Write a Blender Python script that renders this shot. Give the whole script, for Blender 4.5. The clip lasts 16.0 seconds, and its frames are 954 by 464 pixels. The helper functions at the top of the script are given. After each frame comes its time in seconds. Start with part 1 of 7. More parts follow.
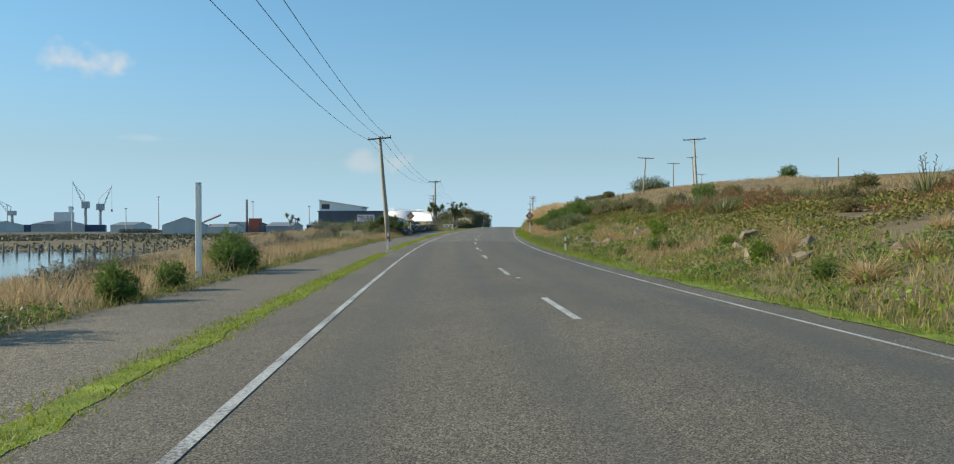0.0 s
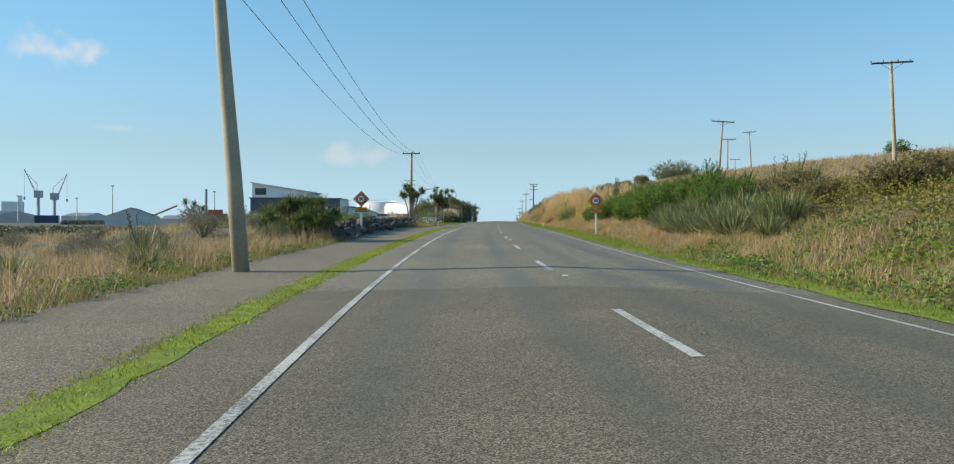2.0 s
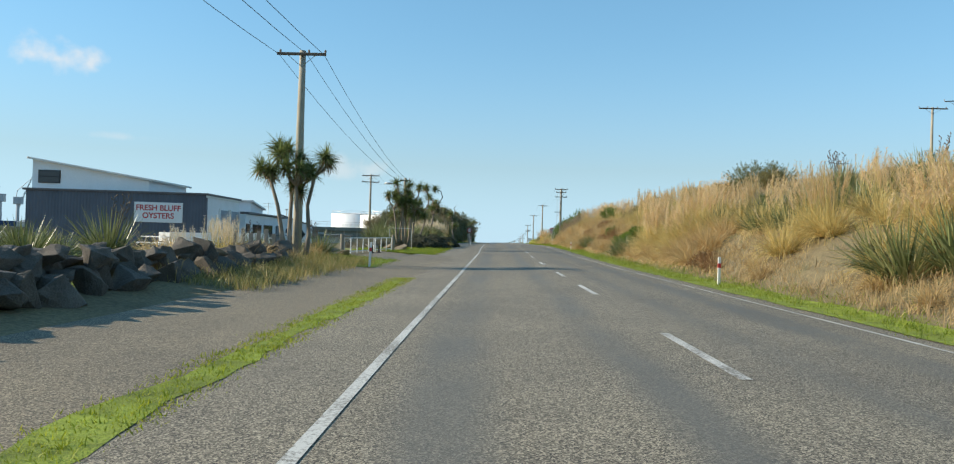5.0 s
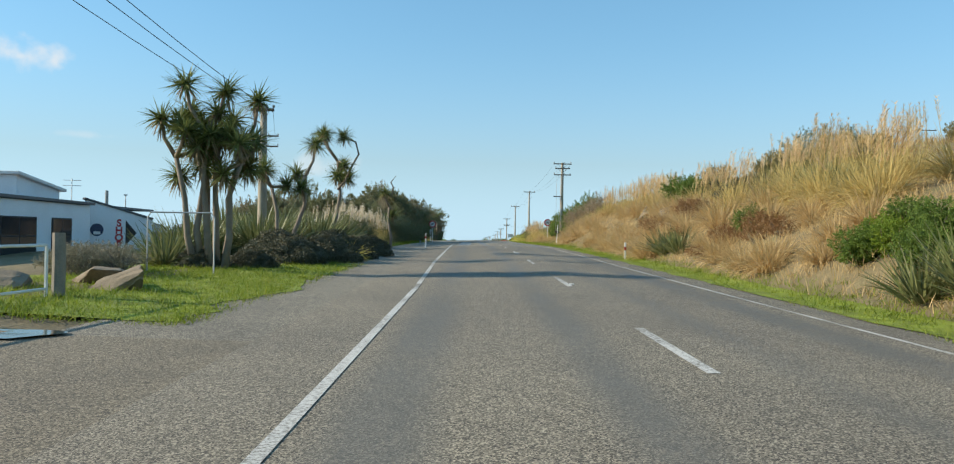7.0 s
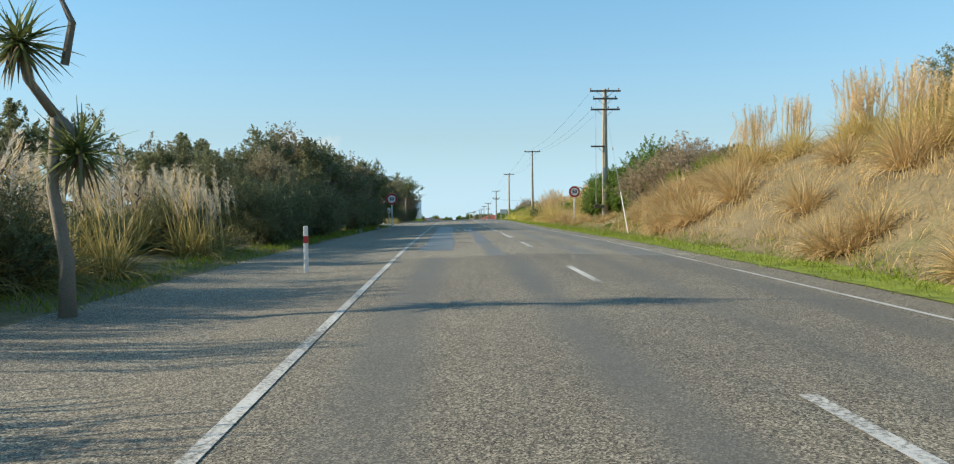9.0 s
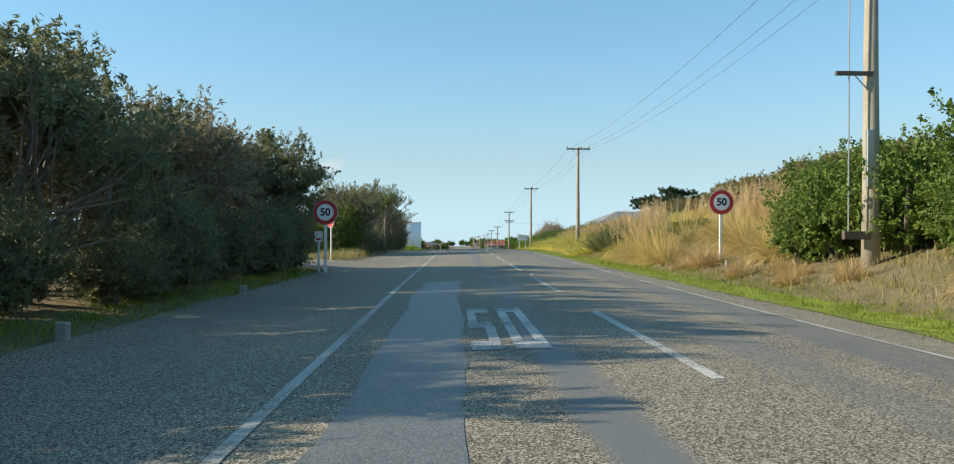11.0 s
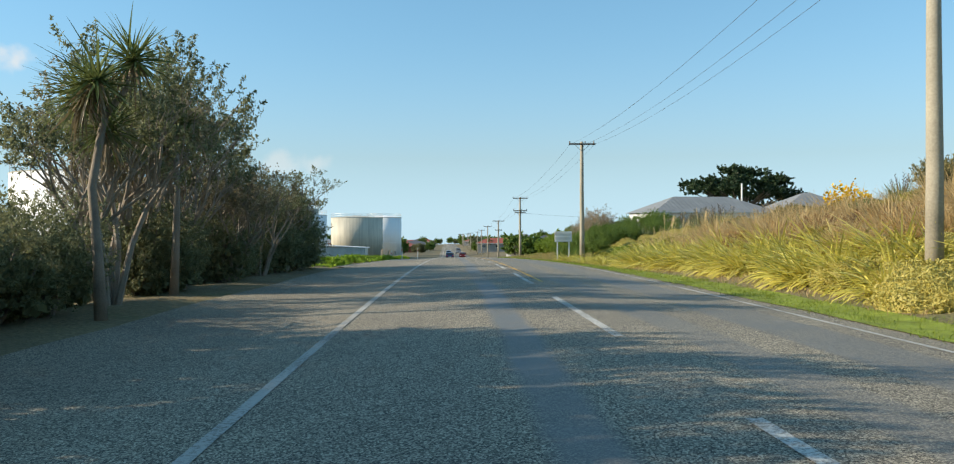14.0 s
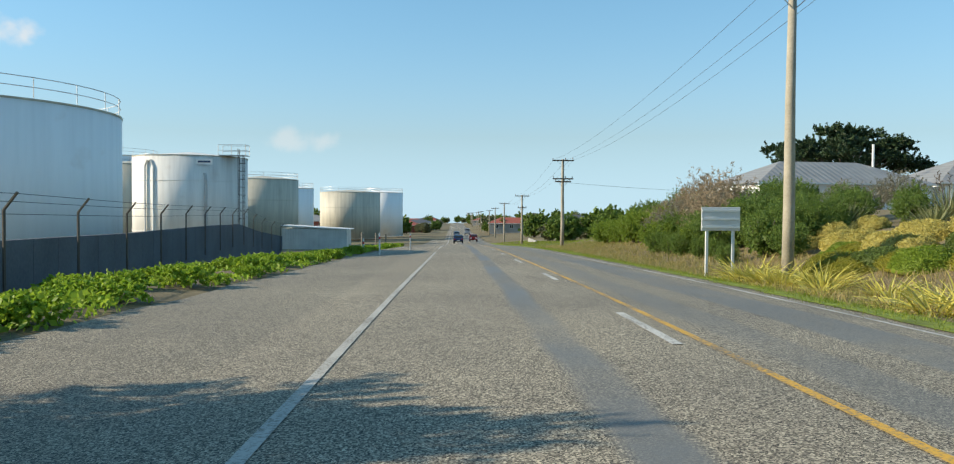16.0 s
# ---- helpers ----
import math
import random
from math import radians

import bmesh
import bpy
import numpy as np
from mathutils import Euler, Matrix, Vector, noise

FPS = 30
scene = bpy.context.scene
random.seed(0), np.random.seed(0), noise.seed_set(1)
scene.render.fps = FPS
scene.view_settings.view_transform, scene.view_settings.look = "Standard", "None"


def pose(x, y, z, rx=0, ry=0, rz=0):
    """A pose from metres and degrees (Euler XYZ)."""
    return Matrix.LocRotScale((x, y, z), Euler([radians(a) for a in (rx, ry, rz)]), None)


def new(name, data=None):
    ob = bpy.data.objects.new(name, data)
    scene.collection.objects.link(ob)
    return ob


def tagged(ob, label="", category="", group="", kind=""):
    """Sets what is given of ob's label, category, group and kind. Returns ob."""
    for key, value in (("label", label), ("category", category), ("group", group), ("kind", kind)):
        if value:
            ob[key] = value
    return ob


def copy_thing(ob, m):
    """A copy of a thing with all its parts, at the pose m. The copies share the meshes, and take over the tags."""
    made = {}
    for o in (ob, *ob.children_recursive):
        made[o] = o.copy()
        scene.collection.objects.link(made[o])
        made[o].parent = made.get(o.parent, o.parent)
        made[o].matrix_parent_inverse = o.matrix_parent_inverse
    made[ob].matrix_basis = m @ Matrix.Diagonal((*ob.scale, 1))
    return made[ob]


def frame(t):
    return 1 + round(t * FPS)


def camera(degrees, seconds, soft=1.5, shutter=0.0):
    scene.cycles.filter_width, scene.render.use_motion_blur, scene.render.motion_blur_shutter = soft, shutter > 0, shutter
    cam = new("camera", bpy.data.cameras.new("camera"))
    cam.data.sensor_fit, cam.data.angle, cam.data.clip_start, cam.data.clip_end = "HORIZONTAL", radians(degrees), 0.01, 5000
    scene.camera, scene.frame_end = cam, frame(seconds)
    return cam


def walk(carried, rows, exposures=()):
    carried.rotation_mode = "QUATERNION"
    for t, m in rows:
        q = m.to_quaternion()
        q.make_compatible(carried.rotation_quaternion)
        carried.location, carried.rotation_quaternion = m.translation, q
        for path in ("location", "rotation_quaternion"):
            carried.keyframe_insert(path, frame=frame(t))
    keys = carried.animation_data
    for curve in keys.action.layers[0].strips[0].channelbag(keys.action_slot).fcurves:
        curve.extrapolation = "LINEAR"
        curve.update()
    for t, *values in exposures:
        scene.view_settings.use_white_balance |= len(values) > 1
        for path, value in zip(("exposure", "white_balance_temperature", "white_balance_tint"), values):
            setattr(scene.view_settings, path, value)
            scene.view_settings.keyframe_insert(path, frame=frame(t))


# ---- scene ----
cam = camera(62.8, 16.0, soft=1.15)
PATH = [
    (0.0, pose(4.72, -10.18, 0.91, 89.63, 0.10, 3.58)),
    (0.5, pose(3.24, 1.01, 0.86, 90.36, -0.72, 1.97)),
    (1.0, pose(1.97, 12.07, 0.85, 88.74, -1.22, 1.99)),
    (1.5, pose(0.76, 22.98, 0.89, 89.55, -1.00, 2.13)),
    (2.0, pose(-0.21, 33.79, 0.95, 89.19, -0.33, 1.95)),
    (2.5, pose(-1.05, 44.46, 1.06, 87.88, -1.03, 1.39)),
    (3.0, pose(-1.80, 54.89, 1.19, 90.14, -0.61, 1.05)),
    (3.5, pose(-2.21, 65.01, 1.31, 91.49, -1.66, 1.35)),
    (3.7, pose(-2.38, 68.98, 1.34, 91.41, -1.92, 1.67)),
    (5.8, pose(-2.87, 108.45, 1.64, 89.77, -1.41, 1.32)),
    (6.0, pose(-2.88, 112.27, 1.64, 89.68, -1.14, 0.78)),
    (6.5, pose(-2.83, 121.83, 1.65, 90.09, -1.15, 0.05)),
    (7.0, pose(-2.98, 131.23, 1.71, 90.15, -1.08, -0.29)),
    (7.5, pose(-3.17, 140.44, 1.80, 89.78, -1.20, -0.64)),
    (8.0, pose(-3.08, 149.39, 1.86, 88.50, -0.38, -0.91)),
    (8.2, pose(-3.08, 152.89, 1.88, 88.46, 0.39, -1.23)),
    (10.3, pose(-3.00, 187.34, 2.21, 87.98, 0.25, -1.96)),
    (10.5, pose(-3.10, 190.57, 2.20, 89.03, -0.07, -1.68)),
    (11.0, pose(-3.26, 198.65, 2.13, 90.05, -0.30, -1.35)),
    (11.5, pose(-3.24, 206.83, 2.11, 90.47, -0.90, -0.84)),
    (12.0, pose(-3.29, 214.95, 2.09, 88.78, -1.08, -1.46)),
    (12.5, pose(-3.36, 222.90, 2.07, 88.60, -0.89, -1.37)),
    (13.0, pose(-3.37, 230.61, 2.05, 88.54, -1.21, -2.38)),
    (13.5, pose(-3.33, 238.27, 2.06, 89.00, -0.36, -2.38)),
    (14.0, pose(-3.17, 246.00, 2.04, 89.81, 0.13, -2.24)),
    (14.5, pose(-3.10, 253.79, 2.01, 89.58, -0.91, -2.42)),
    (15.0, pose(-3.10, 261.60, 1.96, 89.31, -0.14, -2.08)),
    (15.5, pose(-3.14, 269.37, 1.91, 89.17, -0.40, -2.00)),
    (16.0, pose(-3.28, 277.13, 1.79, 88.26, -0.40, -1.70)),
]
walk(cam, PATH, [(0.0, .14, 6500, 10), (2.5, .3, 6550, 10), (6.0, .4, 6600, 10), (8.2, .42, 6650, 10), (10.3, .46, 6850, 10), (16.0, .38, 6750, 10)])

# ---- world, sun, exposure ----
SUN_EL, SUN_AZ = 23.5, 270.0  # degrees; the sun stands to the left of the road
world = bpy.data.worlds.new("world")
scene.world = world
world.use_nodes = True
wn, wl = world.node_tree.nodes, world.node_tree.links
sky = wn.new("ShaderNodeTexSky")
sky.sky_type = "NISHITA"
sky.sun_disc = False
sky.sun_elevation, sky.sun_rotation = radians(SUN_EL), radians(SUN_AZ)
sky.air_density, sky.dust_density, sky.ozone_density = 1.0, 0.0, 3.0
# clear sea air: less red, and no yellow haze low down
sep, com = wn.new("ShaderNodeSeparateColor"), wn.new("ShaderNodeCombineColor")
wl.new(sky.outputs[0], sep.inputs[0])


def sky_math(op, a, b):
    m = wn.new("ShaderNodeMath")
    m.operation = op
    for socket, v in zip(m.inputs, (a, b)):
        if isinstance(v, float):
            socket.default_value = v
        else:
            wl.new(v, socket)
    return m.outputs[0]


way = wn.new("ShaderNodeTexCoord").outputs["Generated"]
up = wn.new("ShaderNodeSeparateXYZ")
wl.new(way, up.inputs[0])
# a pale band of sea haze along the horizon
haze = sky_math("POWER", sky_math("MAXIMUM", sky_math("SUBTRACT", 1.0, sky_math("MULTIPLY", sky_math("MAXIMUM", up.outputs["Z"], 0.0), 3.6)), 0.0), 2.0)
red = sky_math("MULTIPLY", sep.outputs[0], 0.79)
# the low sky is not as glaring as the model has it
calm = sky_math("DIVIDE", 1.36, sky_math("ADD", sky_math("MULTIPLY", red, 0.3), 1.0))
blue = sky_math("MAXIMUM", sky_math("MULTIPLY", sep.outputs[2], 0.95), sky_math("MULTIPLY", red, 1.97))
green = sky_math("MULTIPLY", sky_math("POWER", sky_math("MULTIPLY", red, blue), 0.5), 1.19)
for value, socket in zip((red, green, blue), com.inputs):
    wl.new(sky_math("MULTIPLY", value, calm), socket)
hazy = wn.new("ShaderNodeMix")
hazy.data_type = "RGBA"
wl.new(sky_math("MULTIPLY", haze, 0.62), hazy.inputs["Factor"])
wl.new(com.outputs[0], hazy.inputs["A"])
hazy.inputs["B"].default_value = (2.75, 3.55, 4.2, 1)
sky_colour = hazy.outputs["Result"]
wisps = wn.new("ShaderNodeTexNoise")
wisps.inputs["Scale"].default_value, wisps.inputs["Detail"].default_value = 26.0, 7.0
wl.new(way, wisps.inputs["Vector"])
for bearing, height, wide, tall, white in ((30.2, 10.6, .075, .022, .75), (11.6, 4.6, .075, .020, .35), (26.5, 6.0, .05, .006, .22)):
    b, e = radians(bearing), radians(height)
    off = wn.new("ShaderNodeVectorMath")
    off.operation = "SUBTRACT"
    wl.new(way, off.inputs[0])
    off.inputs[1].default_value = (-math.sin(b) * math.cos(e), math.cos(b) * math.cos(e), math.sin(e))
    big = wn.new("ShaderNodeVectorMath")
    big.operation = "MULTIPLY"
    wl.new(off.outputs[0], big.inputs[0])
    big.inputs[1].default_value = (1 / wide, 1 / wide, 1 / tall)
    size = wn.new("ShaderNodeVectorMath")
    size.operation = "LENGTH"
    wl.new(big.outputs[0], size.inputs[0])
    dense = sky_math("SUBTRACT", sky_math("ADD", sky_math("MULTIPLY", wisps.outputs["Fac"], 3.2), -.85), size.outputs["Value"])
    soft = wn.new("ShaderNodeMapRange")
    soft.interpolation_type = "SMOOTHSTEP"
    soft.inputs["From Min"].default_value, soft.inputs["From Max"].default_value = -.1, 1.0
    soft.inputs["To Max"].default_value = white
    wl.new(dense, soft.inputs["Value"])
    cloud = wn.new("ShaderNodeMix")
    cloud.data_type = "RGBA"
    wl.new(soft.outputs[0], cloud.inputs["Factor"])
    wl.new(sky_colour, cloud.inputs["A"])
    cloud.inputs["B"].default_value = (4.6, 4.5, 4.4, 1)
    sky_colour = cloud.outputs["Result"]
wl.new(sky_colour, wn["Background"].inputs["Color"])
wn["Background"].inputs["Strength"].default_value = 0.15
sun = new("sun", bpy.data.lights.new("sun", "SUN"))
sun.data.energy, sun.data.angle, sun.data.color = 5.0, radians(0.53), (1.0, 0.885, 0.71)
sun_way = Vector((1.0, 0.03, -math.tan(radians(SUN_EL))))
sun.matrix_world = Matrix.Translation((-40, 100, 40)) @ sun_way.to_track_quat("-Z", "Y").to_matrix().to_4x4()

# ---- road line ----
KY = [-60, -30, -10, 10, 30, 50, 70, 90, 110, 130, 150, 170, 190, 210, 230, 250, 270, 290, 310, 1400]
KX = [14.0, 9.5, 6.77, 4.37, 2.29, .85, .01, -.42, -.6, -.78, -.78, -.79, -.88, -1.0, -1.03, -1.08, -.93, -.8, -.72, -.7]
ZY = [-60, -10, 10, 30, 50, 70, 90, 110, 130, 150, 170, 190, 210, 230, 250, 270, 290, 310, 330, 350, 370, 400, 440, 500, 600, 800, 1400]
ZZ = [-.35, -.37, -.43, -.35, -.16, .07, .3, .37, .42, .58, .81, .93, .83, .77, .75, .63, .25, -.35, -.95, -1.7, -2.6, -3.9, -5.2, -6.2, -7.4, -9.0, -12]


def smooth_line(xs, ys):
    fine = np.arange(xs[0], xs[-1] + 1, 2.0)
    v = np.interp(fine, xs, ys)
    for _ in range(3):
        p = np.pad(v, 3, mode="reflect", reflect_type="odd")
        v = np.convolve(p, np.ones(7) / 7, "valid")
    return fine, v


CX, CZ = smooth_line(KY, KX), smooth_line(ZY, ZZ)


def xc(y):
    return np.interp(y, *CX)


def zr(y):
    return np.interp(y, *CZ)


def crown(off):
    """Height of the paved surface over the road line, by the distance from the centre."""
    return 0.05 - 0.028 * np.minimum(np.abs(off), 5.0)


def at(off, y, up=0.0):
    return Vector((xc(y) + off, y, ground_z(off, y) + up))


# lie of the land beside the road: by stretch, distance from the centre and height over the road
LEFT = {
    -60: [(-5, -.1), (-7.4, -.12), (-9, -.2), (-13, -.8), (-20, -2.0), (-28, -2.9), (-36, -3.7), (-140, -4.4), (-175, -2.7), (-3000, -2.7)],
    66: [(-5, -.1), (-7.4, -.1), (-9, -.15), (-13, -.6), (-22, -1.5), (-32, -2.6), (-42, -3.7), (-140, -4.3), (-175, -2.7), (-3000, -2.7)],
    82: [(-5, -.1), (-7.6, -.1), (-8.6, .1), (-13, .3), (-22, .1), (-30, -.8), (-42, -2.6), (-50, -3.8), (-140, -4.3), (-175, -2.7), (-3000, -2.7)],
    120: [(-5, -.1), (-7.6, -.1), (-9.5, .1), (-13, .2), (-22, .2), (-33, -.2), (-45, -2.4), (-56, -3.8), (-140, -4.3), (-175, -2.7), (-3000, -2.7)],
    150: [(-5, -.1), (-7.0, -.05), (-9.5, .08), (-13, -.02), (-22, -.3), (-35, -.6), (-60, -1.2), (-140, -2.7), (-175, -2.7), (-3000, -2.7)],
    225: [(-5, -.1), (-7.0, -.1), (-9, .1), (-13, .05), (-22, -.8), (-35, -1.5), (-60, -2.4), (-140, -2.7), (-175, -2.7), (-3000, -2.7)],
    250: [(-5, -.1), (-7.0, -.1), (-9, -.1), (-13, -.7), (-22, -2.4), (-35, -2.8), (-60, -2.6), (-140, -2.7), (-175, -2.7), (-3000, -2.7)],
    300: [(-5, -.1), (-7.4, -.15), (-9, -.05), (-13, -.5), (-22, -1.8), (-35, -2.0), (-60, -2.4), (-140, -2.7), (-175, -2.7), (-3000, -2.7)],
    340: [(-5, -.1), (-7.4, -.15), (-9, -.2), (-13, -.6), (-22, -1.5), (-35, -1.9), (-60, -2.6), (-140, -2.9), (-175, -2.9), (-3000, -3)],
    440: [(-5, -.1), (-7.4, -.15), (-9, -.1), (-13, -.2), (-22, -.4), (-35, -.6), (-60, -5.6), (-140, -5.6), (-175, -5.6), (-3000, -6)],
    1400: [(-5, -.1), (-7.4, -.15), (-9, -.1), (-13, -.2), (-22, -.4), (-35, -.6), (-60, -9), (-140, -9), (-175, -9), (-3000, -9)],
}
RIGHT = {
    -60: [(4.6, -.08), (5.6, .02), (7, .45), (9, 1.0), (13, 1.7), (20, 2.3), (30, 3.2), (45, 4.6), (80, 7.0), (160, 9), (3000, 9)],
    40: [(4.6, -.08), (5.6, .02), (7, .4), (9, 1.0), (13, 1.8), (20, 2.6), (30, 3.8), (45, 5.4), (80, 7.5), (160, 9), (3000, 9)],
    85: [(4.6, -.08), (5.6, .02), (7, .35), (9, 1.0), (13, 2.2), (20, 3.4), (30, 4.4), (45, 6.0), (80, 8), (160, 9), (3000, 9)],
    120: [(4.6, -.08), (5.6, .05), (6.6, .6), (8, 1.5), (10, 2.3), (14, 3.3), (25, 5.6), (45, 8.5), (80, 10), (160, 9), (3000, 9)],
    140: [(4.6, -.08), (5.6, .05), (6.6, .6), (8, 1.6), (10, 2.4), (14, 3.5), (25, 6.0), (45, 9), (80, 11), (160, 9), (3000, 9)],
    158: [(4.6, -.08), (5.6, .05), (6.6, .7), (8, 1.7), (10, 2.6), (14, 3.6), (25, 6.4), (45, 9.5), (80, 11), (160, 9), (3000, 9)],
    195: [(4.6, -.08), (5.6, .05), (6.6, .8), (8, 1.9), (10, 2.9), (14, 4.0), (25, 7.0), (45, 10.5), (80, 12), (160, 9), (3000, 9)],
    218: [(4.6, -.08), (5.6, .02), (7, .3), (9, .9), (13, 2.0), (20, 3.0), (30, 6.0), (45, 10.4), (80, 12), (160, 8), (3000, 8)],
    250: [(4.6, -.08), (5.6, .02), (7, .35), (9, 1.0), (13, 2.0), (20, 4.4), (30, 6.6), (45, 8.2), (80, 8), (160, 6), (3000, 6)],
    270: [(4.6, -.08), (5.6, .0), (7, .25), (9, .9), (13, 1.9), (17, 2.9), (20, 4.2), (24, 5.6), (30, 6.8), (45, 7.6), (80, 7), (160, 6), (3000, 6)],
    285: [(4.6, -.1), (5.6, -.15), (7, -.15), (9, .5), (13, 1.6), (20, 2.6), (30, 3.0), (45, 3.2), (80, 3), (160, 3), (3000, 2)],
    300: [(4.6, -.14), (5.6, -.25), (7, -.3), (9, .25), (13, 1.3), (20, 2.3), (30, 2.8), (45, 2.8), (80, 2.5), (160, 2), (3000, 2)],
    330: [(4.6, -.08), (5.6, -.05), (7, .0), (9, .4), (13, 1.5), (20, 2.4), (30, 2.8), (45, 2.0), (80, 1), (160, 1), (3000, 0)],
    370: [(4.6, -.08), (5.6, .0), (7, .15), (9, .3), (13, .6), (20, 1.0), (30, 1.5), (45, -.5), (80, -1), (160, -1), (3000, -2)],
    1400: [(4.6, -.08), (5.6, .0), (7, .1), (9, .1), (13, .2), (20, .3), (30, .4), (45, -9), (80, -9), (160, -9), (3000, -9)],
}


def side(table, off, y):
    keys = sorted(table)
    y = min(max(y, keys[0]), keys[-1] - 1e-6)
    k = max(i for i in range(len(keys) - 1) if keys[i] <= y)
    a, b = keys[k], keys[k + 1]
    w = (y - a) / (b - a)
    ha, hb = (np.interp(abs(off), [abs(p[0]) for p in table[q]], [p[1] for p in table[q]]) for q in (a, b))
    return (1 - w) * ha + w * hb


def ground_z(off, y):
    d = abs(off)
    if d <= 4.6:
        return float(zr(y) + crown(off))
    h = side(LEFT if off < 0 else RIGHT, off, y)
    w = min(max((d - 30) / 30, 0), 1)
    w = w * w * (3 - 2 * w)
    bump = 0.0
    if d > 8:
        p = Vector((off * 0.35, y * 0.35, 0.0))
        bump = 0.10 * min((d - 8) / 4, 1) * noise.noise(p) + 0.25 * min((d - 8) / 20, 1) * noise.noise(p * 0.3)
    return float((1 - w) * zr(y) + h + bump)


# ---- materials ----
def material(name, rough=0.8, metal=0.0):
    m = bpy.data.materials.new(name)
    m.use_nodes = True
    t = m.node_tree
    b = t.nodes["Principled BSDF"]
    b.inputs["Roughness"].default_value, b.inputs["Metallic"].default_value = rough, metal
    return m, t.nodes, t.links, b


def tex(n, l, kind, scale, coords, **inputs):
    t = n.new(kind)
    t.inputs["Scale"].default_value = scale
    for k, v in inputs.items():
        t.inputs[k].default_value = v
    l.new(coords, t.inputs["Vector"])
    return t


def ramp(n, l, fac, stops):
    r = n.new("ShaderNodeValToRGB")
    e = r.color_ramp.elements
    while len(e) < len(stops):
        e.new(0.5)
    for i, (p, c) in enumerate(stops):
        e[i].position = p
        e[i].color = (*c, 1) if len(c) == 3 else c
    l.new(fac, r.inputs["Fac"])
    return r.outputs["Color"]


def mix(n, l, a, b, fac, blend="MIX"):
    m = n.new("ShaderNodeMix")
    m.data_type, m.blend_type = "RGBA", blend
    for socket, v in ((m.inputs["Factor"], fac), (m.inputs["A"], a), (m.inputs["B"], b)):
        if hasattr(v, "node"):
            l.new(v, socket)
        elif isinstance(v, tuple):
            socket.default_value = (*v, 1)
        else:
            socket.default_value = v
    return m.outputs["Result"]


def math_node(n, l, op, a, b=0.0, clamp=False):
    m = n.new("ShaderNodeMath")
    m.operation, m.use_clamp = op, clamp
    for socket, v in zip(m.inputs, (a, b)):
        if hasattr(v, "node"):
            l.new(v, socket)
        else:
            socket.default_value = v
    return m.outputs[0]


def bump(n, l, b, height, strength, distance):
    p = n.new("ShaderNodeBump")
    p.inputs["Strength"].default_value, p.inputs["Distance"].default_value = strength, distance
    l.new(height, p.inputs["Height"])
    l.new(p.outputs[0], b.inputs["Normal"])


def plain(name, base, rough=0.7, metal=0.0, vary=0.12, scale=3.0, relief=0.0, spec=None):
    """A surface of one colour with stains at two scales and fine relief."""
    m, n, l, b = material(name, rough, metal)
    co = n.new("ShaderNodeTexCoord").outputs["Object"]
    big = tex(n, l, "ShaderNodeTexNoise", scale * 0.4, co, Detail=5.0)
    fine = tex(n, l, "ShaderNodeTexNoise", scale * 9, co, Detail=4.0)
    v = mix(n, l, big.outputs["Fac"], fine.outputs["Fac"], 0.4)
    lo = tuple(c * (1 - vary) for c in base)
    hi = tuple(min(c * (1 + vary), 1) for c in base)
    l.new(ramp(n, l, v, [(0.32, lo), (0.68, hi)]), b.inputs["Base Color"])
    if relief:
        bump(n, l, b, fine.outputs["Fac"], 0.5, relief)
    if spec is not None:
        b.inputs["Specular IOR Level"].default_value = spec
    return m


def leafy(name, lo, hi, sheer=0.25, rough=0.55, tip=None):
    """Leaves or blades: each one its own shade between two colours; some light passes through."""
    m, n, l, b = material(name, rough)
    r = n.new("ShaderNodeNewGeometry").outputs["Random Per Island"]
    co = n.new("ShaderNodeTexCoord").outputs["Object"]
    patch = tex(n, l, "ShaderNodeTexNoise", 0.5, co, Detail=3.0).outputs["Fac"]
    f = mix(n, l, r, patch, 0.45)
    stops = [(0.12, lo), (0.85, hi)] if tip is None else [(0.1, lo), (0.6, hi), (0.95, tip)]
    col = ramp(n, l, f, stops)
    l.new(col, b.inputs["Base Color"])
    b.inputs["Specular IOR Level"].default_value = 0.3
    t = n.new("ShaderNodeBsdfTranslucent")
    l.new(col, t.inputs["Color"])
    mx = n.new("ShaderNodeMixShader")
    mx.inputs["Fac"].default_value = sheer
    l.new(b.outputs[0], mx.inputs[1])
    l.new(t.outputs[0], mx.inputs[2])
    l.new(mx.outputs[0], n["Material Output"].inputs["Surface"])
    return m


